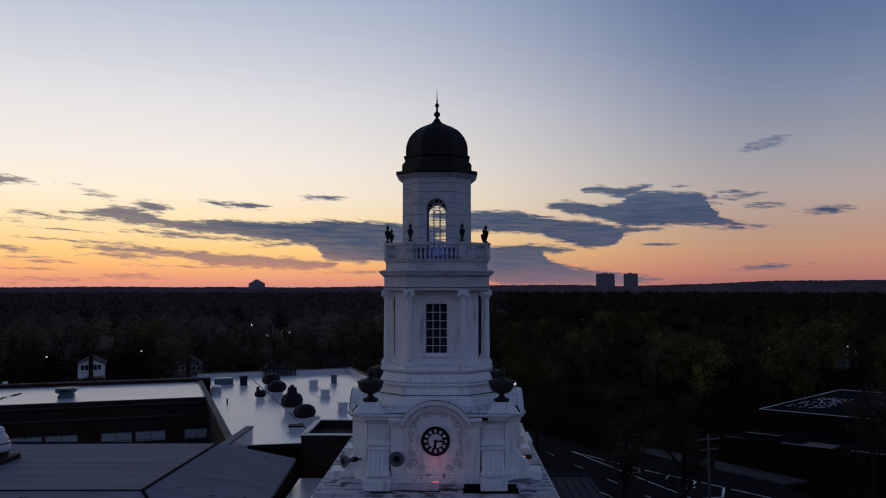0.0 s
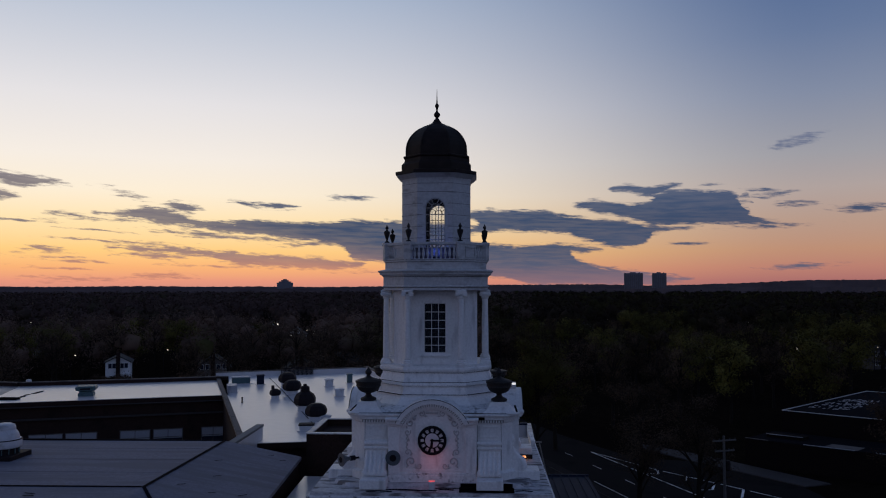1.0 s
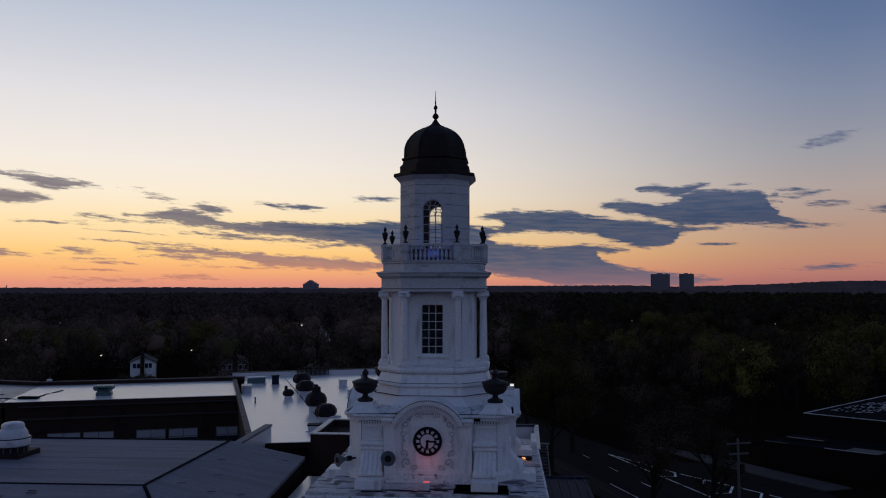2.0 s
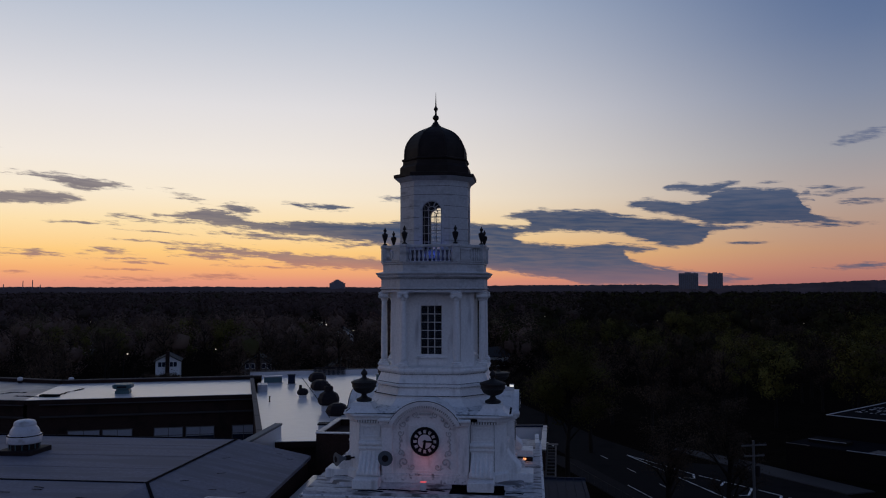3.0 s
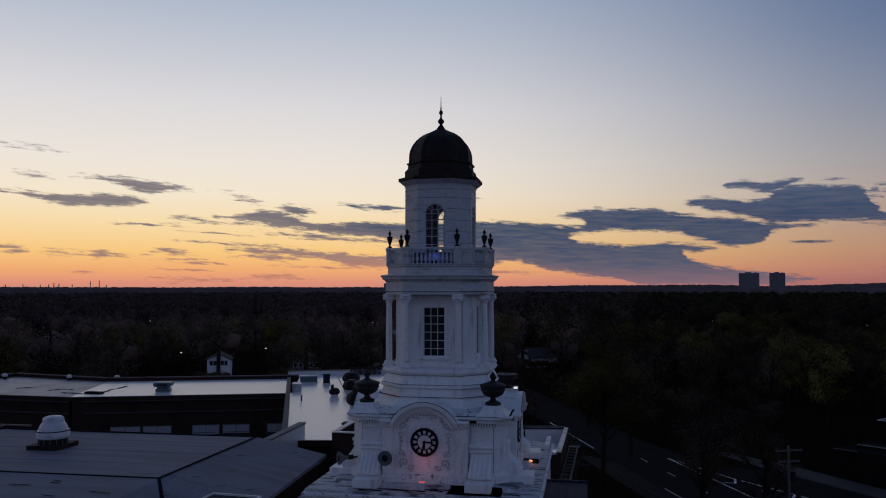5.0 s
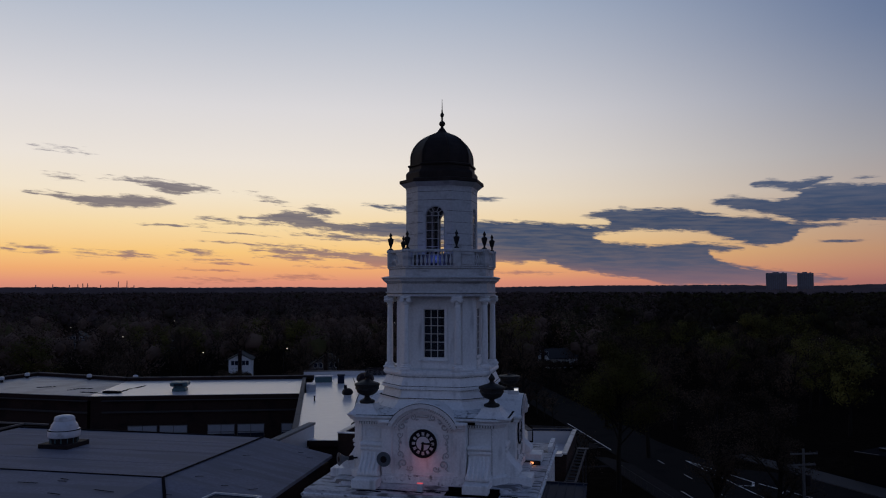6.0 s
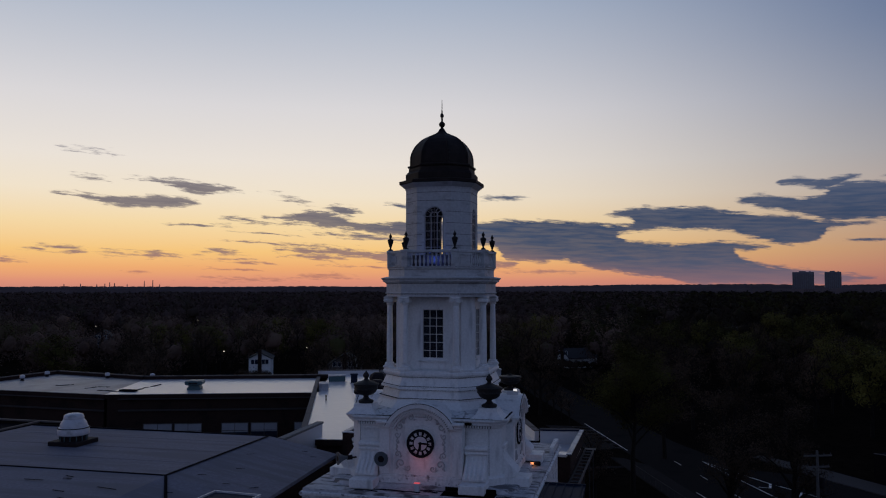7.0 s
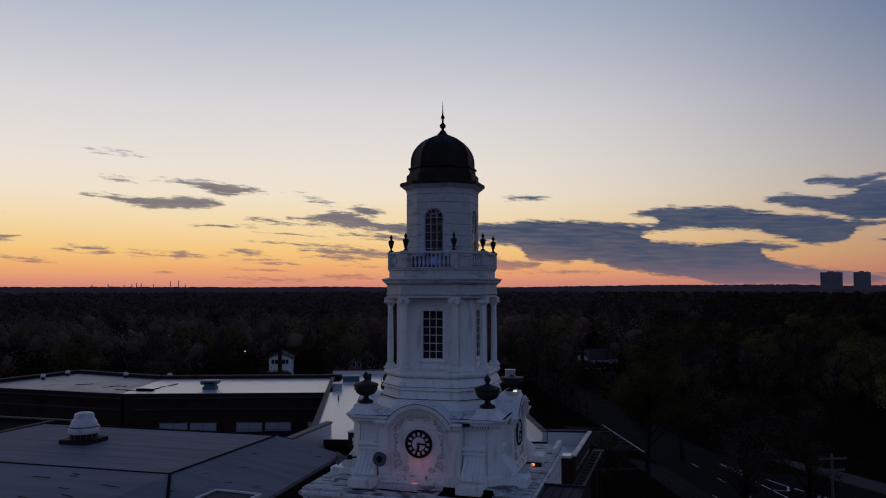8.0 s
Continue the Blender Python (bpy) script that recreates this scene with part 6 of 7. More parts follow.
for x, y, w in ((-1.4, -5.3, 1.6), (-0.2, -5.4, 0.9), (0.7, -5.2, 0.7), (-2.4, -5.6, 1.2), (4.3, -5.3, 0.8)):
    b = thing("deck_scrap", (TX + x, TY + y, 14.6), "dark strip of peeling deck covering", "debris", "deck scraps")
    part("sheet", ribbon([(-w / 2, 0, 0.0), (0, 0.08, 0.004), (w / 2, -0.03, 0.0)], 0.16, 0.012), M_SEAM, b)
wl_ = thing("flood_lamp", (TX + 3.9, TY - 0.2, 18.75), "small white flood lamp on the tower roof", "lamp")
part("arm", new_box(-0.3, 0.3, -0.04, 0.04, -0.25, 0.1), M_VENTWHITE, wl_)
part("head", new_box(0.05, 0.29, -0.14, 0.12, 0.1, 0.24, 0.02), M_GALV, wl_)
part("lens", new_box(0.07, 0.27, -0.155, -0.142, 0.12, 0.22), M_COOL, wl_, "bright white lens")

# ---- buildings beyond ----
def house(at, rz, w, d, eaves, ridge, label, wall_mat=M_SIDING, lit=(), group="houses", roof_mat=M_SHINGLE, storeys=(1.2, 4.1)):
    h = thing("house", at, label, "house", group, rz)
    b = bmesh.new()
    plate(b, [(-w / 2, 0), (w / 2, 0), (w / 2, eaves), (0, ridge), (-w / 2, eaves)], -d / 2, d / 2)
    body = part("wall", b, wall_mat, h, "pale clapboard wall")
    for s in (-1, 1):
        r = bmesh.new()
        n = Vector((ridge - eaves, w / 2)).normalized() * 0.18
        ex = 0.5 / (w / 2)
        a, c = (s * (w / 2) * (1 + ex), eaves - (ridge - eaves) * ex), (0, ridge)
        q = [a, c, (c[0], c[1] + 0.22), (a[0], a[1] + 0.22)]
        plate(r, q if s == -1 else q[::-1], -d / 2 - 0.4, d / 2 + 0.4)
        part("roof", r, roof_mat, h, "dark shingle roof" if roof_mat is M_SHINGLE else "weathered grey shingle roof")
    part("chimney", new_box(-0.5, 0.5, -d / 2 - 0.7, -d / 2 + 0.004, 0, ridge + 1.0), M_BRICK, h, "dark brick chimney")
    k = 0
    for z in storeys:
        for x in (-w * 0.32, -w * 0.16, w * 0.16, w * 0.32):
            wn_ = part("window", new_box(x - 0.5, x + 0.5, -d / 2 - 0.06, -d / 2 - 0.003, z, z + 1.4), M_SIDING, h)
            part("pane", new_box(x - 0.42, x + 0.42, -d / 2 - 0.08, -d / 2 - 0.061, z + 0.08, z + 1.32), M_WARMWIN if k in lit else M_SLATE, wn_)
            k += 1
    return h


house((-95.2, 207, GROUND + 0.5), 22, 6.2, 9, 5.7, 7.3, "white clapboard gabled house among bare trees", lit=(), storeys=(4.1,))
rnd = random.Random(21)
for az, dist, lit in ((-29.5, 330, (1,)), (-20.5, 420, (2,)), (-14.5, 470, (6,)), (-11.2, 430, (0, 5)), (-8.5, 520, (1,)), (-16, 380, ()),
                      (-38, 350, (2,)), (8, 420, (1,)), (17.5, 300, (4,)), (22, 340, (2,)), (31, 400, (1,))):
    house((dist * math.sin(radians(az)), dist * math.cos(radians(az)), GROUND), rnd.uniform(-40, 40), 8.5, 10, 5.0, 7.8, "grey gabled house half hidden by trees", M_STONE, lit=lit)
house((-8.6, 263, GROUND), -52, 7, 11, 3.4, 6.0, "white gabled house with a weathered grey roof", roof_mat=M_KERB)
for x, y, rz in ((-71, 212, 18), (-45, 205, 15)):
    house((x, y, GROUND), rz, 9, 12, 4.6, 7.6, "dim grey house behind the school", M_STONE)


def block_building(name, at, rz, w, d, h, label, storeys, cols):
    t = thing(name, at, label, "tower block", "distant towers", rz)
    part("wall", new_box(-w / 2, w / 2, -d / 2, d / 2, 0, h), M_TOWERBLOCK, t)
    part("plant_room", new_box(-w * 0.18, w * 0.12, -d * 0.2, d * 0.2, h, h + 3.5), M_TOWERBLOCK, t)
    part("plant_room", new_box(w * 0.28, w * 0.36, -d * 0.2, d * 0.2, h, h + 2.4), M_TOWERBLOCK, t)
    b = bmesh.new()
    for r in range(storeys):
        for c in range(cols):
            x, z = -w / 2 + (c + 0.5) * w / cols, 10 + r * (h - 14) / storeys
            box(b, x - w / cols * 0.34, x + w / cols * 0.34, -d / 2 - 0.25, -d / 2 - 0.01, z, z + (h - 14) / storeys * 0.5)
    # Glazing colour kept pale as well, its contrast dulled for haze.
    part("glazing", b, M_STONE, t)["kind"] = "stuff"
    return t


block_building("apartment_tower", (598, 3000, GROUND), -10, 70, 40, 81, "distant dark slab apartment tower on the skyline", 18, 10)
block_building("apartment_tower", (696, 3000, GROUND), -10, 52, 40, 81, "distant dark slab apartment tower on the skyline", 18, 8)
hall = thing("hilltop_building", (-755, 3000, GROUND), "distant stepped building on the ridge", "building")
for w, z0, z1 in ((54, 0, 46), (38, 46, 51), (20, 51, 56), (6, 56, 60)):
    part("tier", new_box(-w / 2, w / 2, -20, 20, z0, z1), M_TOWERBLOCK, hall)
rnd = random.Random(4)
for az, h in ((-39.9, 30), (-38.9, 34), (-34.9, 62), (-34.35, 70), (-36.8, 42), (-37.4, 34), (-37.1, 46), (-36.0, 30), (-37.9, 28), (-33.9, 26)):
    m = thing("far_mast", (3600 * math.sin(radians(az)), 3600 * math.cos(radians(az)), GROUND), "thin distant mast on the skyline", "mast", "far masts")
    part("shaft", new_lathe([(2.2, 0), (1.9, 30 + h * 0.22), (1.5, 30 + h * 0.44)], 6), M_TOWERBLOCK, m)

flat_b = thing("flat_roofed_building", (49.6, 124.6, -1.0), "low dark brick building with a pale roof edge", "building", rz=0)
e1, e2 = Vector((0.72, 0.69)), Vector((0.80, -0.60))


def quad(o, a, b):
    o = Vector(o)
    return [tuple(o), tuple(o + e2 * b), tuple(o + e2 * b + e1 * a), tuple(o + e1 * a)]


part("wall", slab(bmesh.new(), quad((0, 0), 34, 24), GROUND + 1, 5.6), M_DARKBRICK, flat_b)
part("roof", slab(bmesh.new(), quad((0.25, 0), 33.4, 23.5), 5.6, 5.75), M_SEAM, flat_b)
for o, a, b in (((0, 0), 34, 0.12), ((0, 0), 0.12, 24), (tuple(e1 * 33.6), 0.12, 24)):
    part("parapet", slab(bmesh.new(), quad(o, a, b), 5.75, 5.85), M_VENTWHITE, flat_b, "pale metal roof edge")
# Small pale slabs paint the glints on the dark roof.
rnd = random.Random(77)
for _ in range(110):
    o = e1 * rnd.uniform(6, 21) + e2 * rnd.uniform(1.2, 6.8)
    part("gravel_patch", slab(bmesh.new(), quad(tuple(o), rnd.uniform(0.25, 1.1), rnd.uniform(0.08, 0.28)), 5.75, 5.78 + rnd.uniform(0, 0.03)), M_COPING, flat_b, "pale slab standing for a roof glint")
annex = thing("low_annex", (41.3, 117.0, -1.0), "single-storey dark brick annex with a pale roof edge", "building")
part("wall", slab(bmesh.new(), quad((0, 0), 9, 26), GROUND + 1, 2.8), M_DARKBRICK, annex)
part("roof", slab(bmesh.new(), quad((0.2, 0), 8.6, 25.6), 2.8, 2.9), M_SEAM, annex)
for b0, b1 in ((0, 3.2), (8.0, 14.5), (17, 21)):
    part("roof_edge", slab(bmesh.new(), quad(tuple(e2 * b0), 0.14, b1 - b0), 2.9, 2.98), M_COPING if b0 else M_STONE, annex, "broken pale roof edge")
part("rooflight", slab(bmesh.new(), quad((3.5, 1.2), 2.2, 5), 2.9, 3.3), M_DARKBRICK, annex, "dark raised rooflight")
part("rooflight_rim", slab(bmesh.new(), quad((3.5, 1.2), 0.14, 5), 3.304, 3.36), M_COPING, annex, "pale rim")
part("apron", slab(bmesh.new(), quad(tuple(e2 * 10.5 + e1 * 0.2), 3.0, 4.2), 2.904, 2.93), M_STONE, annex, "pale strip of roof")


def utility_pole(at, rz, h=10.4):
    p = thing("utility_pole", at, "wooden utility pole with two crossarms", "utility pole", "utility poles", rz)
    part("pole", new_lathe([(0.17, 0), (0.11, h)], 10), M_WOODPOLE, p)
    for z, w in ((h - 0.5, 1.35), (h - 1.5, 1.1)):
        arm = part("crossarm", new_box(-w, w, -0.16, -0.05, z, z + 0.14), M_WOODPOLE, p)
        for x in (-0.92, -0.45, 0.45, 0.92):
            part("insulator", new_lathe([(0.05, z + 0.14), (0.06, z + 0.2), (0.03, z + 0.3)], 8, x * w, -0.1), M_KERB, arm)
    part("transformer", new_lathe([(0.2, h - 3.4), (0.26, h - 3.3), (0.26, h - 2.5), (0.2, h - 2.4)], 12, 0.4, 0), M_DARKCAP, p, "dark drum transformer")
    return p


pole = utility_pole((26.3, 78.4, GROUND), 20, 11.4)
fence = thing("roadside_railing", (ROAD_O[0], ROAD_O[1], GROUND + 0.16), "dark metal railing along the pavement", "railing", rz=ROAD_RZ)
part("top_rail", new_box(-9.1, -9.05, -40, 10, 1.0, 1.06), M_KERB, fence)
for k in range(26):
    part("post", new_box(-9.1, -9.05, -40 + 2 * k, -39.94 + 2 * k, 0, 1.0), M_KERB, fence)


# ---- trees ----
def tree_mesh(seed, height, spread, leafy, leaves):
    rnd = random.Random(seed)
    wood = bmesh.new()
    trunk = [(0, 0, 0), (rnd.uniform(-0.2, 0.2), rnd.uniform(-0.2, 0.2), height * 0.25), (rnd.uniform(-0.5, 0.5), rnd.uniform(-0.5, 0.5), height * 0.55), (rnd.uniform(-0.8, 0.8), rnd.uniform(-0.8, 0.8), height * 0.9)]
    tube(wood, trunk, [0.36, 0.28, 0.17, 0.05], 8)
    tips = []
    for i in range(17):
        z = height * rnd.uniform(0.22, 0.72)
        a = i * 2.4 + rnd.uniform(-0.4, 0.4)
        reach = spread * rnd.uniform(0.55, 1.0) * (1.15 - 0.6 * abs(z / height - 0.42))
        rise = height * rnd.uniform(0.12, 0.3)
        p0 = Vector((0, 0, z))
        p1 = p0 + Vector((math.cos(a) * reach * 0.5, math.sin(a) * reach * 0.5, rise * 0.65))
        p2 = p0 + Vector((math.cos(a) * reach, math.sin(a) * reach, rise))
        tube(wood, [tuple(p0), tuple(p1), tuple(p2)], [0.13, 0.07, 0.02], 5)
        tips += [p1, p2, (p1 + p2) / 2]
        for j in range(3):
            q = p1 + Vector((rnd.uniform(-1, 1), rnd.uniform(-1, 1), rnd.uniform(0.3, 1.4))) * spread * 0.28
            tube(wood, [tuple(p1.lerp(p2, rnd.uniform(0, 0.6))), tuple(q)], [0.045, 0.012], 4)
            tips.append(q)
    tips += [Vector(trunk[3]) + Vector((rnd.uniform(-1, 1), rnd.uniform(-1, 1), rnd.uniform(-1.5, 0.6))) * spread * 0.25 for _ in range(7)]
    verts, faces = [], []
    for p in tips:
        r = spread * rnd.uniform(0.16, 0.3)
        for _ in range(leaves):
            d = Vector((rnd.gauss(0, 1), rnd.gauss(0, 1), rnd.gauss(0, 0.8))).normalized() * r * rnd.random() ** 0.45
            c = p + d
            out = (c - Vector((0, 0, height * 0.5))).normalized() + Vector((rnd.gauss(0, 0.5), rnd.gauss(0, 0.5), rnd.gauss(0, 0.5) + 0.2))
            u = out.cross(Vector((rnd.gauss(0, 1), rnd.gauss(0, 1), rnd.gauss(0, 1)))).normalized()
            w = out.cross(u).normalized()
            s = leafy * rnd.uniform(0.6, 1.3)
            k = len(verts)
            verts += [tuple(c - u * s), tuple(c + w * s * 0.5), tuple(c + u * s), tuple(c - w * s * 0.5)]
            faces.append((k, k + 1, k + 2, k + 3))
    me = bpy.data.meshes.new("crown")
    me.from_pydata(verts, [], faces)
    return wood, me


def tree(at, seed, height, spread, leafy, leaves, leaf_mat, label):
    t = thing("tree", at, label, "tree", "trees round the school")
    wood, crown = tree_mesh(seed, height, spread, leafy, leaves)
    part("trunk", wood, M_BARK, t)
    crown.materials.append(leaf_mat)
    part("crown", crown, leaf_mat, t, "crown of young leaves")
    return t


T_GREEN = "spreading tree with yellow-green young leaves"
T_DARK = "dark budding tree with fine twigs"
tree((9.8, 104.0, GROUND), 11, 18.6, 6.0, 0.13, 210, M_LEAF, T_GREEN)
tree((19.4, 85.0, GROUND), 12, 16.4, 4.2, 0.09, 90, M_LEAF_DARK, T_DARK)
tree((25.0, 82.5, GROUND), 13, 15.6, 3.7, 0.09, 80, M_LEAF_DARK, T_DARK)
tree((14.5, 126.0, GROUND), 14, 16.0, 4.6, 0.11, 90, M_LEAF_DARK, T_DARK)
kinds = [
    tree((60.5, 140.0, GROUND), 1, 18.6, 6.2, 0.25, 38, M_LEAF, T_GREEN),
    tree((50.5, 152.0, GROUND), 2, 15.6, 5.0, 0.23, 36, M_LEAF, T_GREEN),
    tree((20.5, 152.0, GROUND), 3, 16.2, 4.4, 0.17, 22, M_LEAF_DARK, T_DARK),
    tree((86.0, 180.0, GROUND), 4, 19.0, 6.8, 0.27, 38, M_LEAF, T_GREEN),
    tree((27.0, 146.0, GROUND), 6, 15.4, 3.9, 0.17, 22, M_LEAF_DARK, T_DARK),
]
spots = [
    (36, 150, 2, 0.85), (43, 160, 4, 0.9), (75, 165, 4, 1.0), (66, 172, 2, 1.0),
    (97, 172, 1, 0.9), (55, 190, 2, 0.95), (33, 178, 4, 0.95), (72, 196, 4, 1.0), (53, 268, 3, 1.0), (60, 275, 0, 0.98), (66, 266, 1, 1.1), (48, 262, 4, 1.0),
    (36, 215, 0, 0.85), (14, 200, 2, 1.05), (-20, 140, 3, 0.85), (-30, 160, 0, 0.85), (-45, 150, 2, 0.95), (-60, 165, 4, 0.95), (-52, 180, 1, 0.9), (-36, 186, 2, 1.0),
]
spots += [
    (-106, 195, 2, 0.95), (-120, 200, 4, 0.95), (-42, 210, 4, 1.0), (-20, 205, 2, 1.0), (-118, 165, 0, 0.95), (-56, 128, 2, 0.72), (-70, 118, 4, 0.7), (5.5, 94, 4, 0.62),
    (105, 200, 4, 1.0), (118, 190, 3, 1.0), (92, 210, 1, 1.0), (110, 225, 2, 1.0), (60, 215, 2, 1.0), (80, 228, 4, 1.0), (18, 230, 4, 1.05),
]
rnd = random.Random(9)


def open_view(x, y):
    """Kept free of trees: the street, the car park, the school and the ground before the white house."""
    across = (x - ROAD_O[0]) * math.cos(radians(ROAD_RZ)) + (y - ROAD_O[1]) * math.sin(radians(ROAD_RZ))
    return (-11 < across < 15 and y < 150) or (10 < x < 104 and y < 175) or (abs(x + 0.47 * (y - 2)) < 9 and y < 212) or (abs(x - 10 + 0.065 * y) < 8 and y < 262)


for _ in range(155):
    x, y = rnd.uniform(-130, 135), rnd.uniform(118, 262)
    if not open_view(x, y) and abs(x) < 0.62 * y + 6:
        spots.append((x, y, rnd.choice((0, 1, 2, 2, 4, 4, 4)), rnd.uniform(0.78, 1.05)))
spots += [(-106, 209, 4, 0.34), (-100, 130, 0, 0.88), (-9, 162, 2, 0.95), (8, 152, 4, 0.8), (53, 98, 2, 0.9), (58, 103, 4, 0.95), (62, 96, 2, 0.9), (67, 104, 4, 1.0)]
shrub = tree((-100.0, 202.5, GROUND), 21, 2.6, 1.7, 0.09, 44, M_LEAF_DARK, "low dark shrub in a front garden")
for x, y in [(-98.3 + 1.7 * i, 202.2 - 0.5 * i) for i in range(6)] + [(-14.0 + 1.9 * i, 252.0 + 0.6 * i) for i in range(8)]:
    copy_thing(shrub, pose(x, y, GROUND, 0, 0, 53 * x)).scale = (1.0, 1.0, 1.0 + 0.12 * math.sin(3 * x))
for i in range(14):      # street trees hide the far stretch of the road
    for side in (-7.6, 7.8):
        x, y = on_road(side, 52 + 6 * i + side * 0.3)
        spots.append((x, y, (2, 4)[i % 2], 0.36 + 0.05 * (i % 3)))
for x, y, k, s in spots:
    if abs(x + 128 + 0.84 * (y - 163)) < 12 and 90 < y < 176:      # open lawn before the broad tree
        continue
    k = {0: 2, 1: 4, 3: 4}.get(k, k) if x < -15 and y < 215 else k      # the trees west of the tower are still bare and brown
    c = copy_thing(kinds[k], pose(x, y, GROUND, 0, 0, rnd.uniform(0, 360)))
    f = s * rnd.uniform(0.94, 1.06)
    c.scale = (f * rnd.uniform(0.9, 1.15), f * rnd.uniform(0.9, 1.15), f)


# two broad leafy trees stand out among the bare ones
for x, y, k, wide, tall in ((-128, 163, 0, 1.1, 0.8), (-147, 234, 1, 1.0, 0.9)):
    copy_thing(kinds[k], pose(x, y, GROUND, 0, 0, 40 * k)).scale = (wide, wide, tall)

# lights of far streets, each on its own post
LIGHTS = [(r * math.sin(radians(a)), r * math.cos(radians(a))) for a, r in ((-14.8, 430), (-12.4, 350), (-11.6, 437), (-27.7, 240), (-21.9, 250), (-33.5, 330), (-17.5, 520), (-30.5, 480), (15.0, 326), (26.8, 280), (9.5, 470), (19.0, 450), (-37.0, 420), (1.5, 520))]
for x, y in LIGHTS:
    p = thing("street_lamp", (x, y, GROUND), "far lit street lamp among the trees", "street lamp", "far street lamps")
    part("post", new_lathe([(0.12, 0), (0.08, 7.4)], 6), M_DARKCAP, p)
    part("arm", new_box(-0.06, 1.3, -0.05, 0.05, 7.3, 7.4), M_DARKCAP, p)
    part("head", new_lathe([(0.1, 7.05), (0.2, 7.12), (0.2, 7.3)], 8, 1.2, 0), M_LAMP, p, "glowing lamp head")
CLEARINGS = [(-221, 302), (128, 258), (-9.5, 263)]
for x, y in CLEARINGS[:2]:
    house((x, y, GROUND), 28, 8, 10, 4.6, 7.2, "small grey house between dark trees", M_STONE, lit=())
house((-79, 343, GROUND), 10, 9, 10, 5.4, 8.4, "pale gabled house among dark trees", lit=(5,))


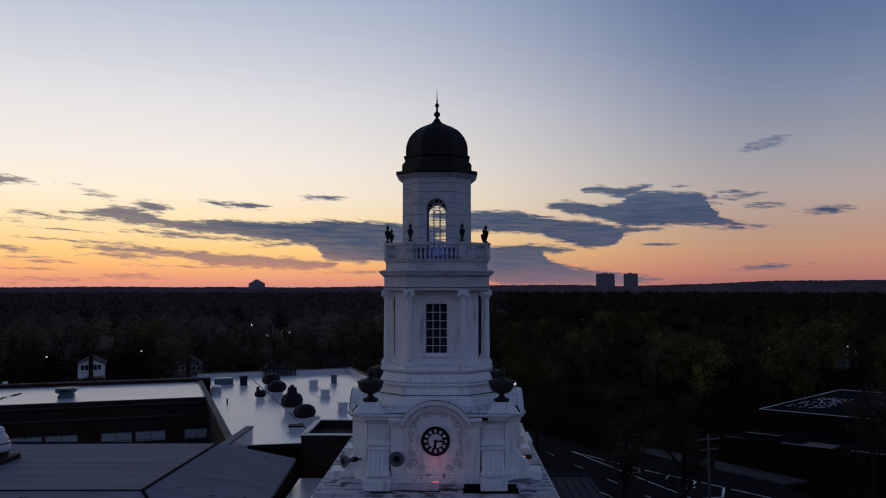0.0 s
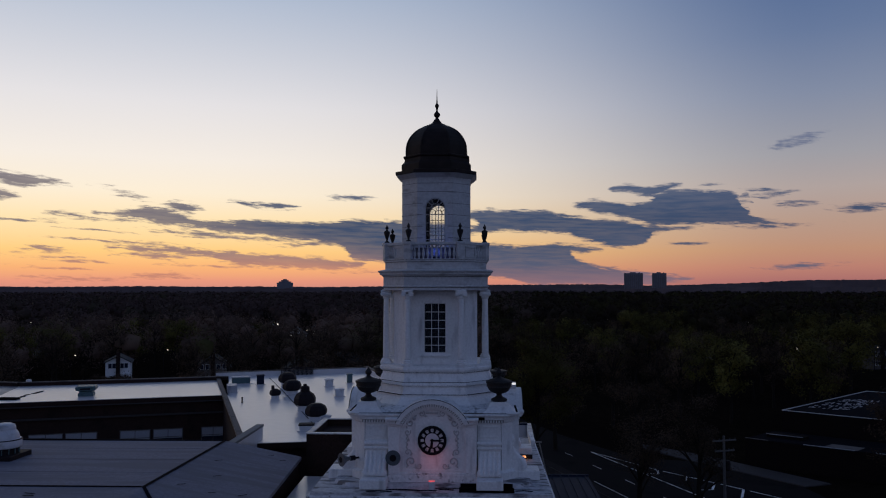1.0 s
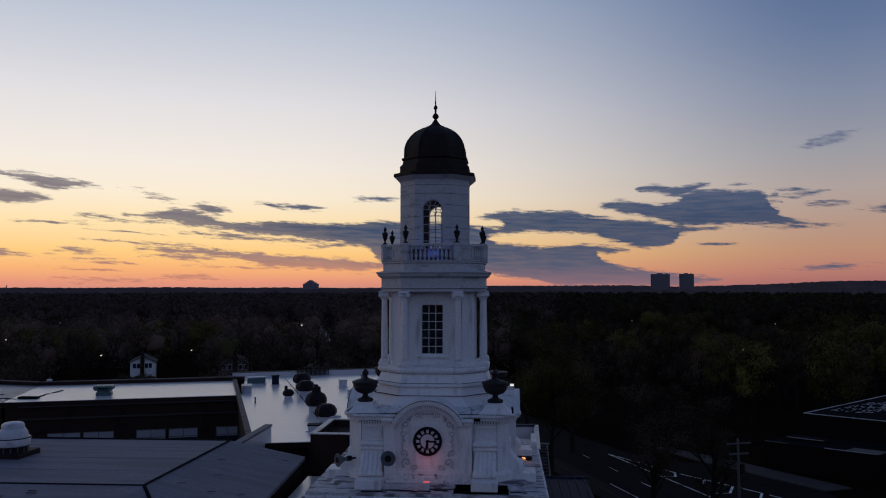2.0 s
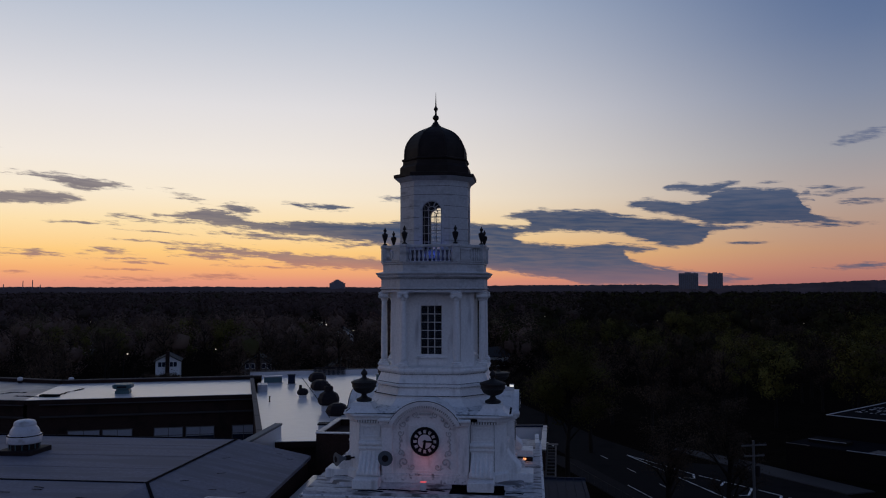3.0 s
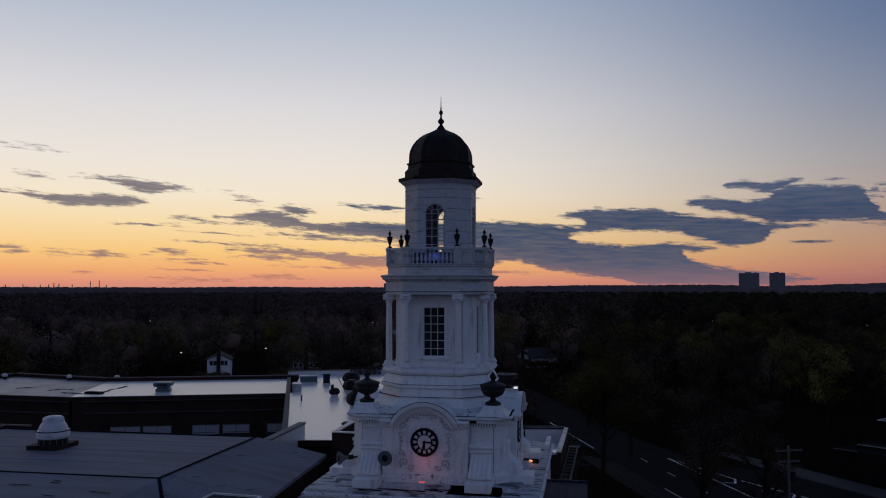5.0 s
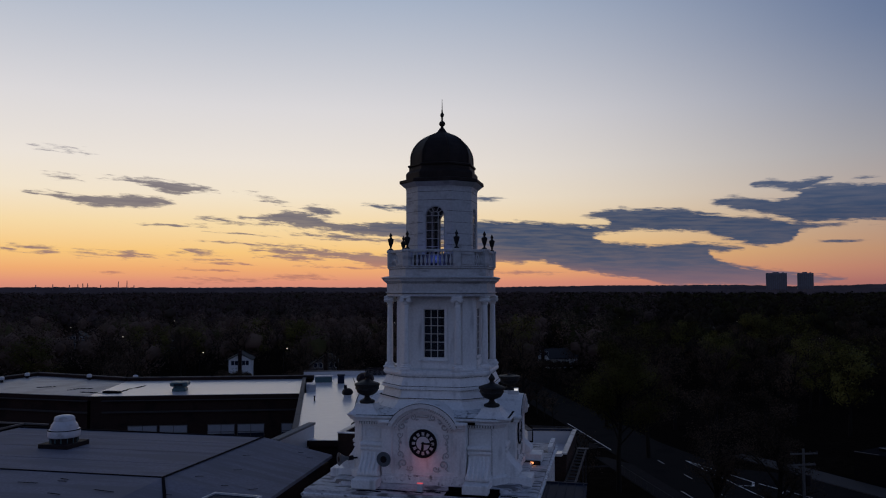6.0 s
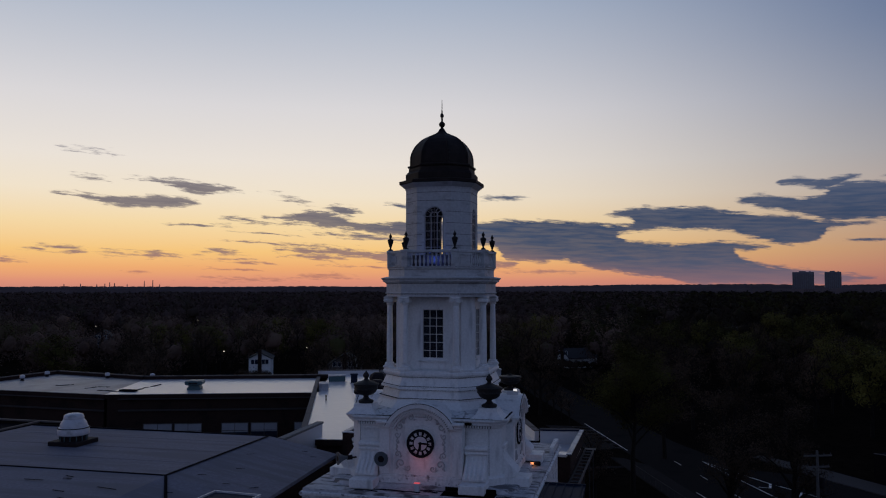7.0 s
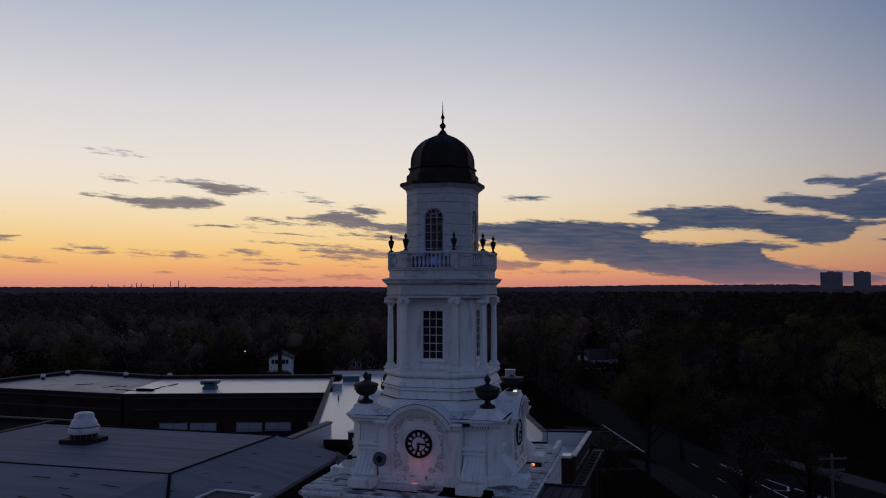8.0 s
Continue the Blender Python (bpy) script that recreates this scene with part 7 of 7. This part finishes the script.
# far woods: thousands of crowns made of loose leaf clumps, coarser with distance
def woods(name, d0, d1, count, quads, size, hmin, hmax, seed, core=2, body=0.82, mat=M_WOODS, az=(-56, 56)):
    rs = np.random.RandomState(seed)
    ang = np.radians(rs.uniform(az[0], az[1], count))
    dist = np.sqrt(rs.uniform(d0 ** 2, d1 ** 2, count)) if d1 < 1500 else d0 * (d1 / d0) ** rs.uniform(0, 1, count)
    cx, cy = dist * np.sin(ang), dist * np.cos(ang)
    lx, ly = cx - ROAD_O[0], cy - ROAD_O[1]
    across = lx * math.cos(radians(ROAD_RZ)) + ly * math.sin(radians(ROAD_RZ))
    keep = ~((np.abs(across - 1) < 9) & (dist < 225)) & ~((np.hypot(cx + 98, cy - 204) < 17)) & ~((cx > 36) & (cx < 100) & (cy > 90) & (cy < 165))
    for px, py in LIGHTS + CLEARINGS:      # a gap in the crowns before each far light and house
        d = math.hypot(px, py)
        ahead, beside = (cx * px + cy * py) / d, (cx * py - cy * px) / d
        keep &= ~((np.abs(beside) < 6) & (ahead > d - 95) & (ahead < d + 8))
    cx, cy, dist = cx[keep], cy[keep], dist[keep]
    n = len(cx)
    h = rs.uniform(hmin, hmax, n)
    far = np.maximum(1.0, dist / max(d0, 600.0)) if d1 > 1500 else np.ones(n)
    r = rs.uniform(0.26, 0.42, n) * h * far ** 0.8
    v = rs.normal(size=(n, quads, 3))
    v /= np.linalg.norm(v, axis=2, keepdims=True)
    v *= rs.uniform(0.3, 1.0, (n, quads, 1)) ** 0.5
    lump = 1 + 0.3 * np.sin(v[:, :, :1] * 5 + rs.uniform(0, 6, (n, 1, 1))) * np.cos(v[:, :, 1:2] * 4 + rs.uniform(0, 6, (n, 1, 1))) + 0.16 * np.sin(v[:, :, 2:] * 8 + v[:, :, :1] * 6 + rs.uniform(0, 6, (n, 1, 1)))
    v *= lump
    c = np.stack([cx, cy, GROUND + h * 0.6], 1)[:, None, :] + v * np.stack([r, r, h * 0.42], 1)[:, None, :]
    face = v + rs.normal(size=c.shape) * 0.14 + np.array((0, 0, 0.15))
    u = np.cross(face, rs.normal(size=c.shape))
    u /= np.linalg.norm(u, axis=2, keepdims=True)
    w = np.cross(face, u)
    w /= np.linalg.norm(w, axis=2, keepdims=True)
    s = size * rs.uniform(0.6, 1.4, (n, quads, 1)) * far[:, None, None] ** 0.8
    pts = np.stack([c - u * s, c + w * s * 0.6, c + u * s, c - w * s * 0.6], 2).reshape(-1, 3)
    m = len(pts) // 4
    # a lumpy core inside each crown
    ball = bmesh.new()
    bmesh.ops.create_icosphere(ball, subdivisions=core, radius=1.0)
    unit = np.array([q.co[:] for q in ball.verts])
    tri = np.array([[q.index for q in f.verts] for f in ball.faces])
    ball.free()
    k = len(unit)
    lumps = body + rs.uniform(-0.11, 0.11, (n, k, 1)) + 0.12 * np.sin(unit[None, :, :1] * 5 + rs.uniform(0, 6, (n, 1, 1)))
    shell = np.stack([cx, cy, GROUND + h * 0.6], 1)[:, None, :] + unit[None] * lumps * np.stack([r, r, h * 0.42], 1)[:, None, :]
    tris = (tri[None] + (np.arange(n) * k)[:, None, None]).reshape(-1, 3) + m * 4
    co = np.concatenate([pts, shell.reshape(-1, 3)]).astype(np.float32)
    loops = np.concatenate([np.arange(m * 4), tris.ravel()]).astype(np.int32)
    starts = np.concatenate([np.arange(0, m * 4, 4), m * 4 + np.arange(0, len(tris) * 3, 3)]).astype(np.int32)
    me = bpy.data.meshes.new(name)
    me.vertices.add(len(co))
    me.vertices.foreach_set("co", co.ravel())
    me.loops.add(len(loops))
    me.loops.foreach_set("vertex_index", loops)
    me.polygons.add(len(starts))
    me.polygons.foreach_set("loop_start", starts)
    me.polygons.foreach_set("use_smooth", np.concatenate([np.zeros(m, bool), np.ones(len(tris), bool)]))
    me.update(calc_edges=True)
    me.validate()
    me.materials.append(mat)
    return tagged(new(name, me), "dense dark suburban woods reaching to the horizon", "woods", "", "stuff")


# Bare west and leafing east also differ by the glow in their colours.
woods("near_bare_woods", 215, 420, 520, 350, 0.32, 11, 17, 31, 1, 0.42, M_WOODS, (-56, 1.5))
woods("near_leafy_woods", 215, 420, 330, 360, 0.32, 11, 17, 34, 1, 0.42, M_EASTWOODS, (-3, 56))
woods("middle_bare_woods", 400, 900, 1500, 98, 0.73, 11, 18, 32, 1, 0.5, M_BARE, (-56, 4))
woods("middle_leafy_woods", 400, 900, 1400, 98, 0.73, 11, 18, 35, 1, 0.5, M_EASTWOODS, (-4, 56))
woods("far_bare_woods", 850, 3600, 3500, 20, 1.4, 11, 18, 33, 1, 0.6, M_BARE, (-56, 4))
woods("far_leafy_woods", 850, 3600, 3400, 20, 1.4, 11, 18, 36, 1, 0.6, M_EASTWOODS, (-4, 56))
